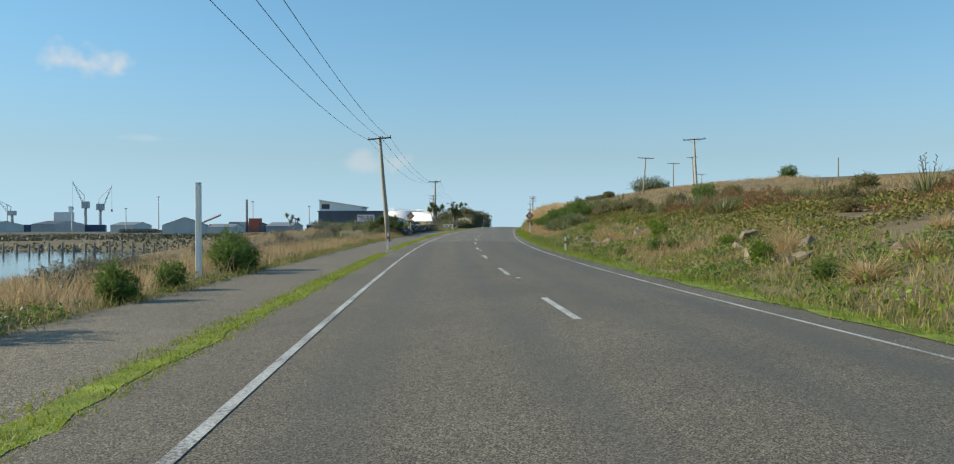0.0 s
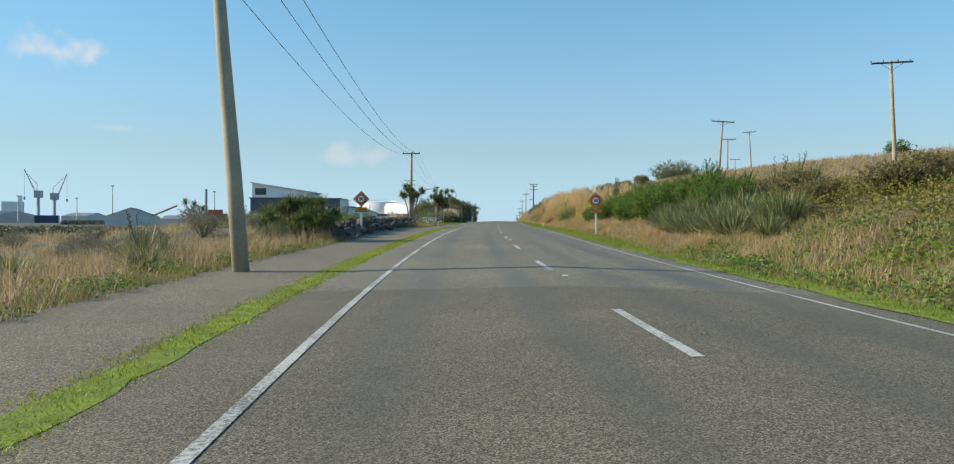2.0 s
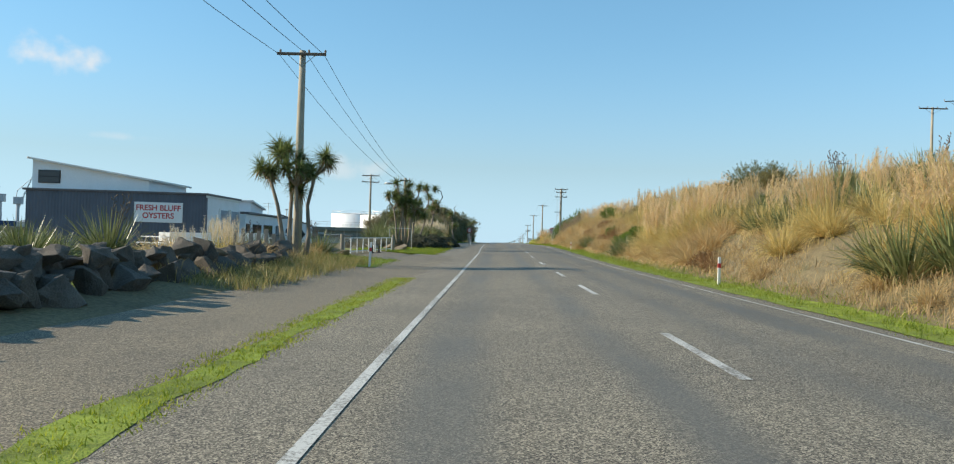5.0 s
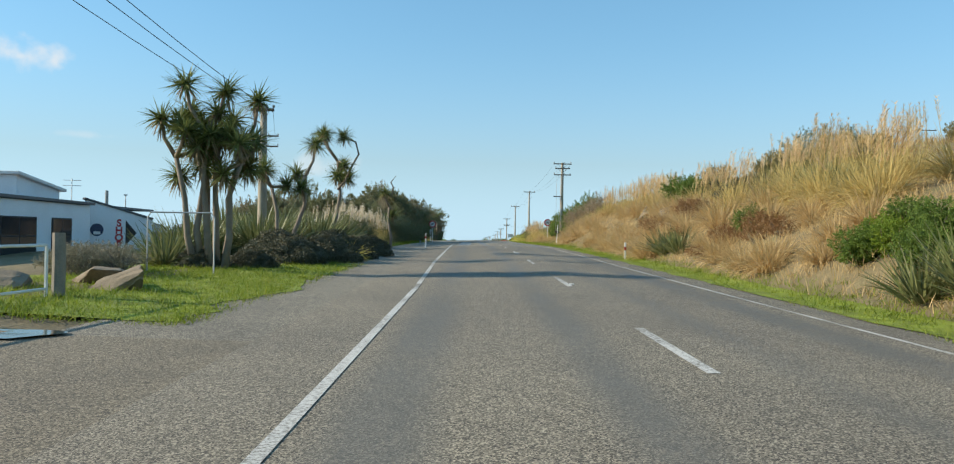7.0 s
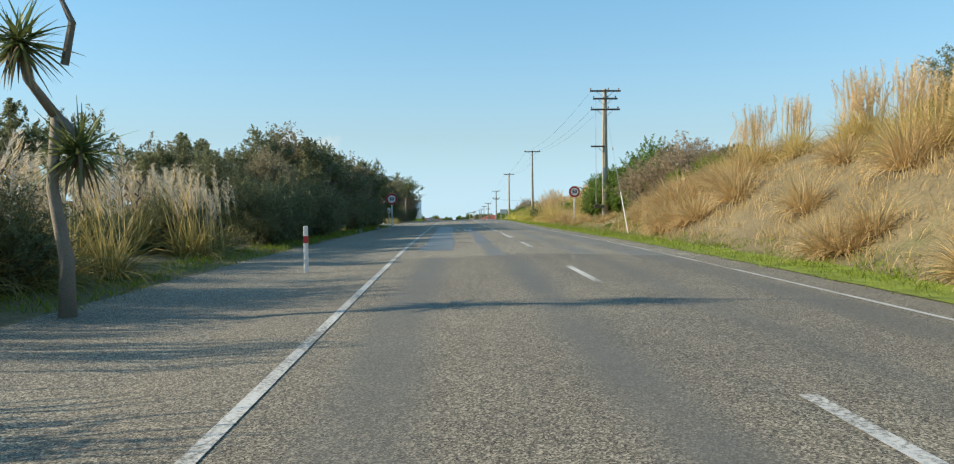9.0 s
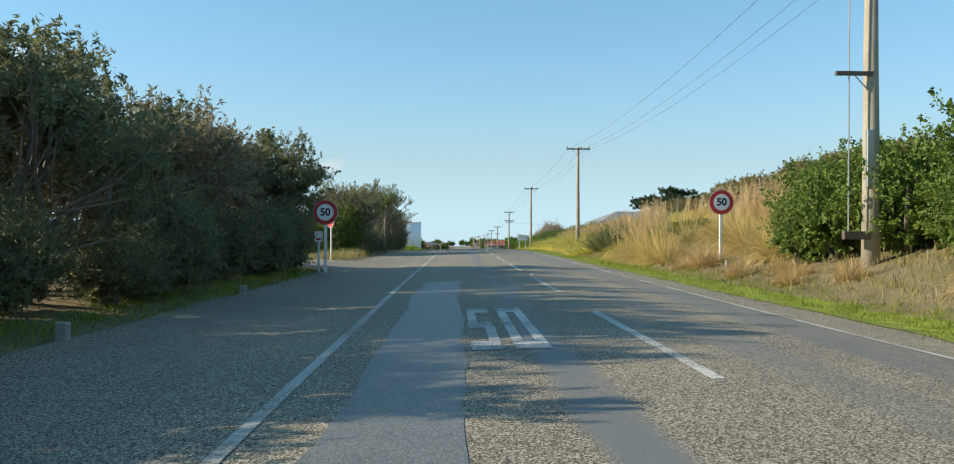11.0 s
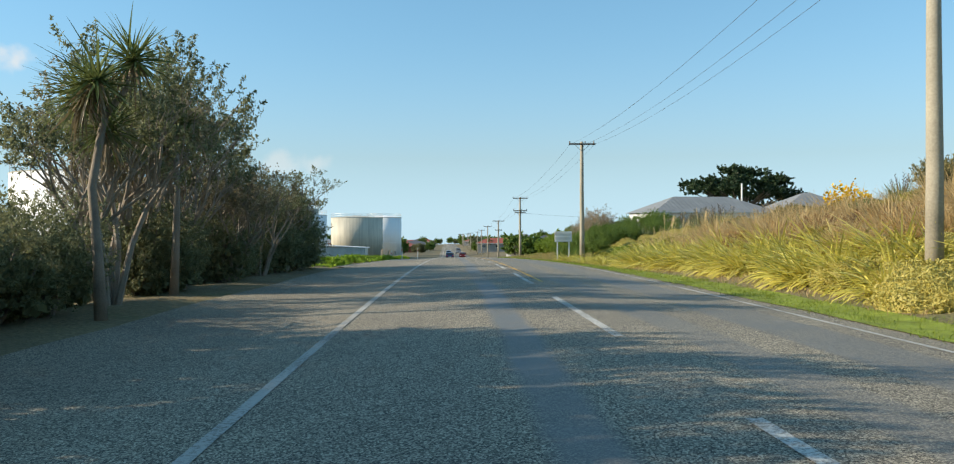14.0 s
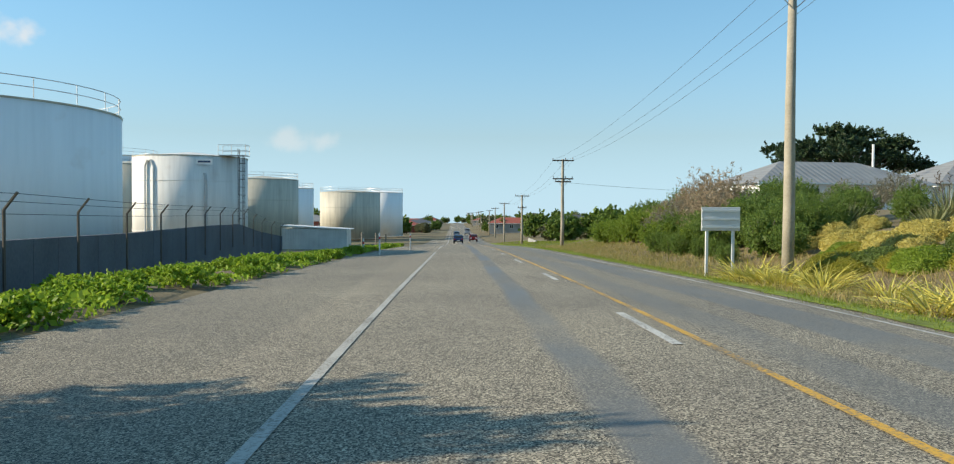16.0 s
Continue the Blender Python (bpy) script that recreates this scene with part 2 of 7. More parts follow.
def make_asphalt(name, base, tracks, chip=85, grit=1.0, gloss=0.85, edge=3.0, polish=None):
    """Chip seal: pale stone chips in dark binder, patchy, with the polished wheel tracks of a worn lane."""
    m, n, l, b = material(name, gloss)
    co = n.new("ShaderNodeTexCoord").outputs["Object"]
    chips = tex(n, l, "ShaderNodeTexVoronoi", chip, co)
    grain = tex(n, l, "ShaderNodeTexNoise", 150, co, Detail=4.0, Roughness=0.75)
    stain = tex(n, l, "ShaderNodeTexNoise", 0.25, co, Detail=8.0, Roughness=0.6)
    g = ramp(n, l, chips.outputs["Color"], [(0.12, tuple(c * max(1 - .62 * grit, .1) for c in base)), (0.55, base), (0.9, tuple(c * (1 + 1.1 * grit) for c in base))])
    g = mix(n, l, g, ramp(n, l, grain.outputs["Fac"], [(0.35, (.6, .6, .6)), (0.65, (1.32, 1.31, 1.28))]), 0.5, "MULTIPLY")
    patch = tex(n, l, "ShaderNodeTexNoise", 1.3, co, Detail=8.0, Roughness=0.72)
    g = mix(n, l, g, ramp(n, l, patch.outputs["Fac"], [(0.33, (.72, .72, .73)), (0.67, (1.26, 1.25, 1.22))]), 0.3, "MULTIPLY")
    g = mix(n, l, g, ramp(n, l, stain.outputs["Fac"], [(0.3, (.82, .82, .83)), (0.7, (1.14, 1.13, 1.1))]), 1.0, "MULTIPLY")
    if tracks:
        uv = n.new("ShaderNodeUVMap").outputs["UV"]
        sep = n.new("ShaderNodeSeparateXYZ")
        l.new(uv, sep.inputs[0])
        wob = tex(n, l, "ShaderNodeTexNoise", 0.09, co, Detail=7.0, Roughness=0.65)
        off = math_node(n, l, "ADD", sep.outputs["X"], math_node(n, l, "MULTIPLY", math_node(n, l, "SUBTRACT", wob.outputs["Fac"], 0.5), 0.6))
        worn = None
        for c, half, much in tracks:
            d = math_node(n, l, "ABSOLUTE", math_node(n, l, "SUBTRACT", off, c))
            w = math_node(n, l, "MULTIPLY", math_node(n, l, "MULTIPLY", math_node(n, l, "SUBTRACT", half, d), edge, True), much)
            worn = w if worn is None else math_node(n, l, "MAXIMUM", worn, w)
        patchy = tex(n, l, "ShaderNodeTexNoise", 0.16, co, Detail=7.0, Roughness=0.65)
        worn = math_node(n, l, "MULTIPLY", worn, ramp(n, l, patchy.outputs["Fac"], [(0.36, (.3, .3, .3)), (0.56, (1, 1, 1))]))
        g = mix(n, l, g, polish or tuple(c * k for c, k in zip(base, (.62, .66, .72))), worn)
        l.new(math_node(n, l, "SUBTRACT", gloss + .03, math_node(n, l, "MULTIPLY", worn, 0.30)), b.inputs["Roughness"])
    l.new(g, b.inputs["Base Color"])
    bump(n, l, b, chips.outputs["Distance"], 0.35, 0.004)
    return m


def make_ground():
    m, n, l, b = material("ground_soil_and_grass", 0.95)
    co = n.new("ShaderNodeTexCoord").outputs["Object"]
    big = tex(n, l, "ShaderNodeTexNoise", 0.06, co, Detail=6.0)
    mid = tex(n, l, "ShaderNodeTexNoise", 0.7, co, Detail=6.0)
    fine = tex(n, l, "ShaderNodeTexNoise", 14, co, Detail=5.0)
    f = mix(n, l, big.outputs["Fac"], mid.outputs["Fac"], 0.5)
    c = ramp(n, l, f, [(0.3, (.10, .085, .045)), (0.45, (.17, .135, .07)), (0.55, (.215, .17, .085)), (0.7, (.10, .12, .04))])
    c = mix(n, l, c, ramp(n, l, fine.outputs["Fac"], [(0.3, (.55, .55, .55)), (0.7, (1.3, 1.3, 1.3))]), 0.8, "MULTIPLY")
    l.new(c, b.inputs["Base Color"])
    bump(n, l, b, fine.outputs["Fac"], 0.8, 0.05)
    return m


def make_paint(name, base, wear=0.0):
    """Road paint, worn through to the stone in places."""
    m, n, l, b = material(name, 0.7)
    co = n.new("ShaderNodeTexCoord").outputs["Object"]
    chips = tex(n, l, "ShaderNodeTexNoise", 30, co, Detail=6.0, Roughness=0.7)
    big = tex(n, l, "ShaderNodeTexNoise", 0.8, co, Detail=4.0)
    f = mix(n, l, chips.outputs["Fac"], big.outputs["Fac"], 0.35)
    l.new(ramp(n, l, f, [(0.42 + wear, (.17, .155, .125)), (0.54 + wear, base)]), b.inputs["Base Color"])
    bump(n, l, b, chips.outputs["Fac"], 0.4, 0.006)
    return m


def make_corrugated(name, base, pitch, axis="X", rough=0.5, metal=0.0):
    m, n, l, b = material(name, rough, metal)
    co = n.new("ShaderNodeTexCoord").outputs["Object"]
    w = n.new("ShaderNodeTexWave")
    w.bands_direction = axis
    w.inputs["Scale"].default_value = 6.283 / (20 * pitch)
    l.new(co, w.inputs["Vector"])
    stain = tex(n, l, "ShaderNodeTexNoise", 0.8, co, Detail=6.0)
    l.new(ramp(n, l, stain.outputs["Fac"], [(0.3, tuple(c * .85 for c in base)), (0.7, tuple(min(c * 1.1, 1) for c in base))]), b.inputs["Base Color"])
    bump(n, l, b, w.outputs["Fac"], 0.9, 0.03)
    return m


def make_tank_paint(name, base, rust, streak):
    m, n, l, b = material(name, 0.62)
    co = n.new("ShaderNodeTexCoord").outputs["Object"]
    mp = n.new("ShaderNodeMapping")
    mp.inputs["Scale"].default_value = (1.6, 1.6, 0.12)
    l.new(co, mp.inputs["Vector"])
    runs = tex(n, l, "ShaderNodeTexNoise", 1.0, mp.outputs[0], Detail=7.0, Roughness=0.6)
    fine = tex(n, l, "ShaderNodeTexNoise", 0.5, co, Detail=6.0)
    c = ramp(n, l, runs.outputs["Fac"], [(0.28, tuple(x * (1 - streak) for x in base)), (0.6, base)])
    c = mix(n, l, c, rust, math_node(n, l, "MULTIPLY", ramp(n, l, fine.outputs["Fac"], [(0.6, (0, 0, 0)), (0.85, (1, 1, 1))]), 0.35))
    l.new(c, b.inputs["Base Color"])
    return m


M = {
    "dark_asphalt": make_asphalt("fine_dark_chip_seal", (.146, .124, .088), ((-2.75, .5, .35), (-.95, .45, .45), (.9, .4, .35), (2.5, .5, .45)), 92, 1.25),
    "asphalt": make_asphalt("chip_seal_asphalt", (.188, .165, .123), ((-2.75, .5, .6), (-.95, .42, .7), (.85, .4, .45), (2.4, .55, .65)), 84, 1.35),
    "coarse_asphalt": make_asphalt("coarse_pale_chip_seal", (.225, .199, .150), ((-1.27, .30, .95), (.95, .4, .5), (2.5, .6, .7)), 80, 1.5, .85, 7.0, (.150, .152, .143)),
    "gravel_shoulder": make_asphalt("gravelly_shoulder_seal", (.210, .185, .138), (), 80, 1.4),
    "smooth_asphalt": make_asphalt("smooth_blue_grey_seal", (.155, .157, .147), (), 90, .7, .5),
    "old_asphalt": make_asphalt("old_grey_asphalt", (.190, .158, .108), (), 80, 1.2),
    "ground": make_ground(),
    "white_paint": make_paint("white_road_paint", (.58, .57, .52)),
    "worn_paint": make_paint("worn_white_road_paint", (.46, .44, .39), -.015),
    "yellow_paint": make_paint("yellow_road_paint", (.72, .40, .04)),
    "grass": leafy("short_green_grass", (.085, .14, .014), (.25, .315, .03), 0.4, tip=(.38, .35, .08)),
    "moss": leafy("bright_yellow_green_grass", (.13, .18, .012), (.34, .39, .03), 0.4, tip=(.44, .38, .08)),
    "grass_sheet": plain("mown_grass_turf", (.21, .26, .025), 0.95, vary=0.55, scale=6, relief=0.04),
    "dry": leafy("dry_tan_grass", (.28, .19, .09), (.60, .45, .24), 0.35),
    "mixed": leafy("half_green_rough_grass", (.14, .17, .03), (.48, .37, .16), 0.35),
    "dry_twig": leafy("dry_tan_twigs", (.20, .15, .09), (.42, .33, .21), 0.3),
    "bracken": leafy("olive_brown_bracken", (.10, .105, .022), (.27, .25, .055), 0.3),
    "rust": leafy("rusty_brown_scrub", (.17, .088, .036), (.36, .21, .09), 0.3),
    "toetoe": leafy("golden_tussock_leaves", (.36, .28, .085), (.78, .62, .27), 0.4),
    "amber": leafy("amber_tussock_leaves", (.40, .28, .12), (.72, .54, .28), 0.4),
    "plume": leafy("straw_plumes", (.55, .39, .20), (.86, .68, .42), 0.4),
    "pale_plume": leafy("cream_plumes", (.62, .52, .38), (.88, .80, .66), 0.4),
    "flax": leafy("flax_leaves", (.055, .085, .03), (.23, .25, .10), 0.25, 0.38, (.42, .38, .21)),
    "pale_flax": leafy("yellow_striped_flax_leaves", (.26, .25, .04), (.70, .62, .13), 0.3, 0.4, (.80, .72, .32)),
    "shrub": leafy("green_shrub_leaves", (.065, .12, .025), (.21, .30, .055), 0.35),
    "sun_tree": leafy("sunlit_tree_leaves", (.07, .11, .025), (.22, .27, .065), 0.35),
    "bright_shrub": leafy("bright_green_shrub_leaves", (.10, .17, .02), (.27, .36, .04), 0.35),
    "yellow_cushion": leafy("yellow_green_mound_leaves", (.36, .31, .07), (.62, .54, .17), 0.3),
    "mound_dark": leafy("dark_grey_green_mound_leaves", (.045, .05, .03), (.14, .14, .085), 0.2),
    "hill_scrub": leafy("brown_green_hill_scrub", (.13, .115, .05), (.33, .29, .12), 0.35),
    "olive": leafy("olive_mound_leaves", (.14, .16, .016), (.36, .33, .045), 0.3),
    "golden": leafy("dull_golden_leaves", (.22, .17, .035), (.46, .36, .08), 0.25),
    "cushion_green": leafy("dark_cushion_leaves", (.05, .09, .02), (.15, .20, .04), 0.2),
    "grey_shrub": leafy("grey_green_twiggy_leaves", (.12, .118, .08), (.32, .30, .215), 0.35),
    "dark_tree": leafy("dark_tree_leaves", (.10, .115, .06), (.29, .30, .155), 0.5),
    "brown_tree": leafy("brownish_tree_leaves", (.16, .14, .085), (.38, .33, .20), 0.5),
    "pine": leafy("dark_pine_needles", (.015, .035, .015), (.05, .085, .03), 0.1),
    "cabbage": leafy("cabbage_tree_leaves", (.06, .085, .025), (.26, .30, .10), 0.3),
    "dead_leaf": leafy("dead_hanging_leaves", (.16, .12, .07), (.34, .27, .16), 0.2),
    "weeds": leafy("bright_weed_leaves", (.15, .26, .02), (.42, .56, .06), 0.45),
    "gorse": leafy("yellow_gorse_flowers", (.55, .32, .005), (.85, .55, .01), 0.2),
    "bark": plain("grey_bark", (.17, .145, .115), 0.9, vary=0.35, scale=6, relief=0.02),
    "tea_bark": plain("weathered_grey_brown_stems", (.27, .225, .175), 0.9, vary=0.35, scale=7, relief=0.012),
    "pale_bark": plain("pale_corky_bark", (.23, .19, .145), 0.9, vary=0.3, scale=6, relief=0.02),
    "pole": plain("weathered_pole_timber", (.34, .305, .235), 0.85, vary=0.3, scale=2.5, relief=0.006),
    "arm": plain("dark_crossarm_timber", (.11, .09, .07), 0.85, vary=0.3, scale=5),
    "ceramic": plain("insulator_glaze", (.22, .17, .13), 0.3),
    "wire": plain("dark_line_wire", (.045, .045, .05), 0.6),
    "white": plain("white_painted_timber", (.74, .73, .69), 0.6, vary=0.1, scale=4),
    "red": plain("red_reflective_sheet", (.50, .035, .035), 0.45),
    "dark_red": plain("faded_red_ring", (.42, .06, .075), 0.45),
    "orange": plain("orange_sign_sheet", (.62, .29, .025), 0.45, vary=0.06),
    "sign_white": plain("white_sign_sheet", (.80, .80, .78), 0.45, vary=0.04),
    "black": plain("black_sign_ink", (.015, .015, .017), 0.5),
    "board_grey": plain("pale_grey_sign_back", (.62, .64, .64), 0.5, vary=0.08),
    "galv": plain("galvanised_steel", (.45, .46, .46), 0.45, 0.6, vary=0.15),
    "rock": plain("grey_brown_boulder", (.112, .098, .080), 0.95, vary=0.6, scale=3.0, relief=0.06),
    "pale_rock": plain("pale_quarried_rock", (.23, .185, .125), 0.92, vary=0.35, scale=2.5, relief=0.03),
    "blue_wall": make_corrugated("blue_grey_corrugated_cladding", (.085, .10, .13), 0.2, "X"),
    "white_wall": plain("white_plaster_wall", (.84, .85, .85), 0.75, vary=0.07, scale=1.5),
    "roller": make_corrugated("grey_roller_door", (.33, .36, .40), 0.1, "Z"),
    "roof_iron": make_corrugated("pale_corrugated_iron", (.26, .255, .24), 0.6, "X", 0.45),
    "dark_iron": make_corrugated("dark_corrugated_iron", (.10, .10, .105), 0.4, "X", 0.5),
    "glass": plain("dark_window_glass", (.03, .035, .04), 0.06),
    "tank_white": make_tank_paint("white_tank_enamel", (.90, .90, .88), (.5, .3, .15), .08),
    "tank_silver": make_tank_paint("cream_tank_enamel", (.78, .77, .72), (.35, .25, .15), .22),
    "tank_cream": make_tank_paint("weathered_beige_tank_enamel", (.56, .53, .43), (.25, .2, .13), .3),
    "concrete": plain("stained_concrete", (.30, .30, .28), 0.9, vary=0.25, scale=1.5, relief=0.01),
    "dark_wall": plain("dark_bund_wall", (.095, .105, .12), 0.85, vary=0.3, scale=1.0),
    "green_tank": plain("dark_green_painted_concrete", (.14, .17, .15), 0.8, vary=0.25, scale=1.0),
    "car_blue": plain("dark_blue_car_paint", (.03, .06, .13), 0.25, 0.3, vary=0.03),
    "car_red": plain("dark_red_car_paint", (.20, .02, .02), 0.25, 0.3, vary=0.03),
    "car_grey": plain("silver_grey_car_paint", (.30, .31, .32), 0.3, 0.5, vary=0.03),
    "tyre": plain("black_rubber", (.02, .02, .02), 0.9),
    "lamp_red": plain("red_lamp_lens", (.35, .01, .01), 0.2),
    "brick_red": plain("rusty_red_paint", (.33, .09, .06), 0.7),
    "timber": plain("grey_fence_timber", (.25, .22, .18), 0.9, vary=0.3, scale=5),
    "port_wall": plain("pale_port_cladding", (.55, .55, .53), 0.8, vary=0.12, scale=0.3),
    "marsh": plain("dark_salt_marsh", (.095, .085, .05), 0.95, vary=0.4, scale=0.1),
    "ship": plain("ship_white", (.7, .72, .74), 0.6),
    # paler than the crane's own dark steel: distance haze put into the colour
    "crane": plain("hazed_grey_crane_steel", (.38, .42, .46), 0.6),
}
wm, n_, l_, b_ = material("harbour_water", 0.08)
b_.inputs["Base Color"].default_value = (.03, .045, .05, 1)
bump(n_, l_, b_, tex(n_, l_, "ShaderNodeTexNoise", 1.2, n_.new("ShaderNodeTexCoord").outputs["Object"], Detail=4.0).outputs["Fac"], 0.25, 0.05)
M["water"] = wm


# ---- building blocks ----
def finish(name, bm, mat, parent=None, label="", smooth=False):
    me = bpy.data.meshes.new(name)
    bm.to_mesh(me)
    bm.free()
    if mat is not None:
        me.materials.append(mat)
    if smooth:
        me.polygons.foreach_set("use_smooth", [True] * len(me.polygons))
    ob = new(name, me)
    if parent is not None:
        ob.parent = parent
    return tagged(ob, label)


def part(name, bm, mat, parent, label="", smooth=False):
    return finish(name, bm, mat, parent, label, smooth)


def array_mesh(name, verts, faces, mat, parent=None, label="", smooth=False):
    """A mesh from arrays: verts (n, 3) and faces (m, 3 or 4)."""
    verts, faces = np.asarray(verts, np.float32), np.asarray(faces, np.int32)
    me = bpy.data.meshes.new(name)
    me.vertices.add(len(verts))
    me.vertices.foreach_set("co", verts.ravel())
    k = faces.shape[1]
    me.loops.add(faces.size)
    me.loops.foreach_set("vertex_index", faces.ravel())
    me.polygons.add(len(faces))
    me.polygons.foreach_set("loop_start", np.arange(len(faces), dtype=np.int32) * k)
    if smooth:
        me.polygons.foreach_set("use_smooth", np.ones(len(faces), bool))
    me.update(calc_edges=True)
    if mat is not None:
        me.materials.append(mat)
    ob = new(name, me)
    if parent is not None:
        ob.parent = parent
    return tagged(ob, label)


def thing(name, m, label, category, group="", kind=""):
    ob = new(name)
    ob.matrix_basis = m
    ob.empty_display_size = 0.2
    return tagged(ob, label, category, group, kind)


def box(bm, lo, hi, m=None, bevel=0.0):
    c = [(a + b) / 2 for a, b in zip(lo, hi)]
    s = [b - a for a, b in zip(lo, hi)]
    g = bmesh.ops.create_cube(bm, size=1.0, matrix=(m or Matrix()) @ Matrix.Translation(c) @ Matrix.Diagonal((*s, 1)))
    if bevel:
        edges = list({e for v in g["verts"] for e in v.link_edges})
        bmesh.ops.bevel(bm, geom=edges, offset=bevel, segments=1, affect="EDGES")
    return bm


def rod(bm, a, b, r0, r1=None, sides=8):
    a, b = Vector(a), Vector(b)
    d = b - a
    m = Matrix.Translation((a + b) / 2) @ d.to_track_quat("Z", "Y").to_matrix().to_4x4()
    bmesh.ops.create_cone(bm, cap_ends=True, segments=sides, radius1=r0, radius2=r0 if r1 is None else r1, depth=d.length, matrix=m)
    return bm


def tube(bm, pts, radii, sides=8):
    """A tapered, bent tube along points."""
    pts = [Vector(p) for p in pts]
    rings = []
    for i, p in enumerate(pts):
        d = (pts[min(i + 1, len(pts) - 1)] - pts[max(i - 1, 0)]).normalized()
        u = d.orthogonal().normalized() if not rings else (side_axis - d * side_axis.dot(d)).normalized()
        side_axis = u
        w = d.cross(u)
        rings.append([bm.verts.new(p + (u * math.cos(a) + w * math.sin(a)) * radii[i]) for a in (2 * math.pi * k / sides for k in range(sides))])
    for r, s in zip(rings, rings[1:]):
        for k in range(sides):
            bm.faces.new((r[k], r[(k + 1) % sides], s[(k + 1) % sides], s[k]))
    bm.faces.new(rings[-1])
    bm.faces.new(list(reversed(rings[0])))
    return bm


def ribbons(rng, base, azim, length, width, lean, droop, segs=3, twist=0.5, taper=0.9):
    """Blades: strips that start upright at lean, bend over by droop and narrow to the tip. All arguments are arrays or numbers."""
    base = np.asarray(base, float)
    k = len(base)
    length, width, lean, droop = (np.broadcast_to(np.asarray(v, float), (k,)) for v in (length, width, lean, droop))
    out = np.stack([np.cos(azim), np.sin(azim), np.zeros(k)], -1)
    across = np.stack([-np.sin(azim), np.cos(azim), np.zeros(k)], -1)
    tw = rng.uniform(-twist, twist, k)[:, None]
    p = base.copy()
    rows = []
    for i in range(segs + 1):
        s = i / segs
        th = (lean + droop * s)[:, None]
        if i:
            p = p + (np.sin(th) * out + np.cos(th) * np.array([0, 0, 1.0])) * (length / segs)[:, None]
        normal = np.cos(th) * out - np.sin(th) * np.array([0, 0, 1.0])
        w = across * np.cos(tw) + normal * np.sin(tw)
        half = (width * (1 - taper * s ** 1.6) * (0.7 + 0.3 * min(s * 4, 1)) / 2)[:, None]
        rows.append(np.stack([p - w * half, p + w * half], 1))
    verts = np.stack(rows, 1).reshape(-1, 3)
    start = (np.arange(k) * (segs + 1) * 2)[:, None, None]
    i = (np.arange(segs) * 2)[None, :, None]
    faces = (start + i + np.array([0, 1, 3, 2])[None, None, :]).reshape(-1, 4)
    return verts, faces


def leaf_cloud(rng, centres, size, stretch=1.6, up=0.3):
    """Small folded leaves, one at each centre, turned at random."""
    k = len(centres)
    a = rng.normal(size=(k, 3))
    a[:, 2] += up
    a /= np.linalg.norm(a, axis=1)[:, None]
    b = np.cross(a, rng.normal(size=(k, 3)))
    b /= np.linalg.norm(b, axis=1)[:, None]
    s = (size * rng.uniform(0.6, 1.3, k))[:, None]
    v = np.stack([centres - a * s * stretch / 2, centres + b * s / 2, centres + a * s * stretch / 2, centres - b * s / 2], 1).reshape(-1, 3)
    return v, np.arange(4 * k).reshape(-1, 4)


def sprays(rng, count, base, way, reach, loose):
    """Points strung along short twigs that start at base and run along way."""
    k = len(base)
    i = rng.integers(0, k, count)
    u = rng.uniform(0, 1, count) ** .8
    way = way / np.linalg.norm(way, axis=1)[:, None]
    long = reach * rng.uniform(.45, 1.35, k)
    p = base[i] + way[i] * (long[i] * u)[:, None]
    return p + rng.normal(size=(count, 3)) * (loose * (1.25 - u))[:, None]


def clumps(rng, count, radii, lumps, lump, floor=0.0):
    """Points of an uneven crown with its base on the ground: twigs that start inside an ellipsoid and point outwards."""
    k = lumps * 3
    d = rng.normal(size=(k, 3))
    d /= np.linalg.norm(d, axis=1)[:, None]
    swell = np.array([.75 + .5 * noise.noise(Vector(v) * 1.7 + Vector((lumps, count * .01, 0))) for v in d])
    base = d * ((rng.uniform(.05, 1, k) ** .45) * .82 * (.6 + .5 * swell))[:, None] * np.array(radii)
    p = sprays(rng, count, base, d * (1, 1, .7) + (0, 0, .45) + rng.normal(size=(k, 3)) * .45, lump * 1.9, lump * .26)
    p[:, 2] += radii[2]
    return p[p[:, 2] > floor]


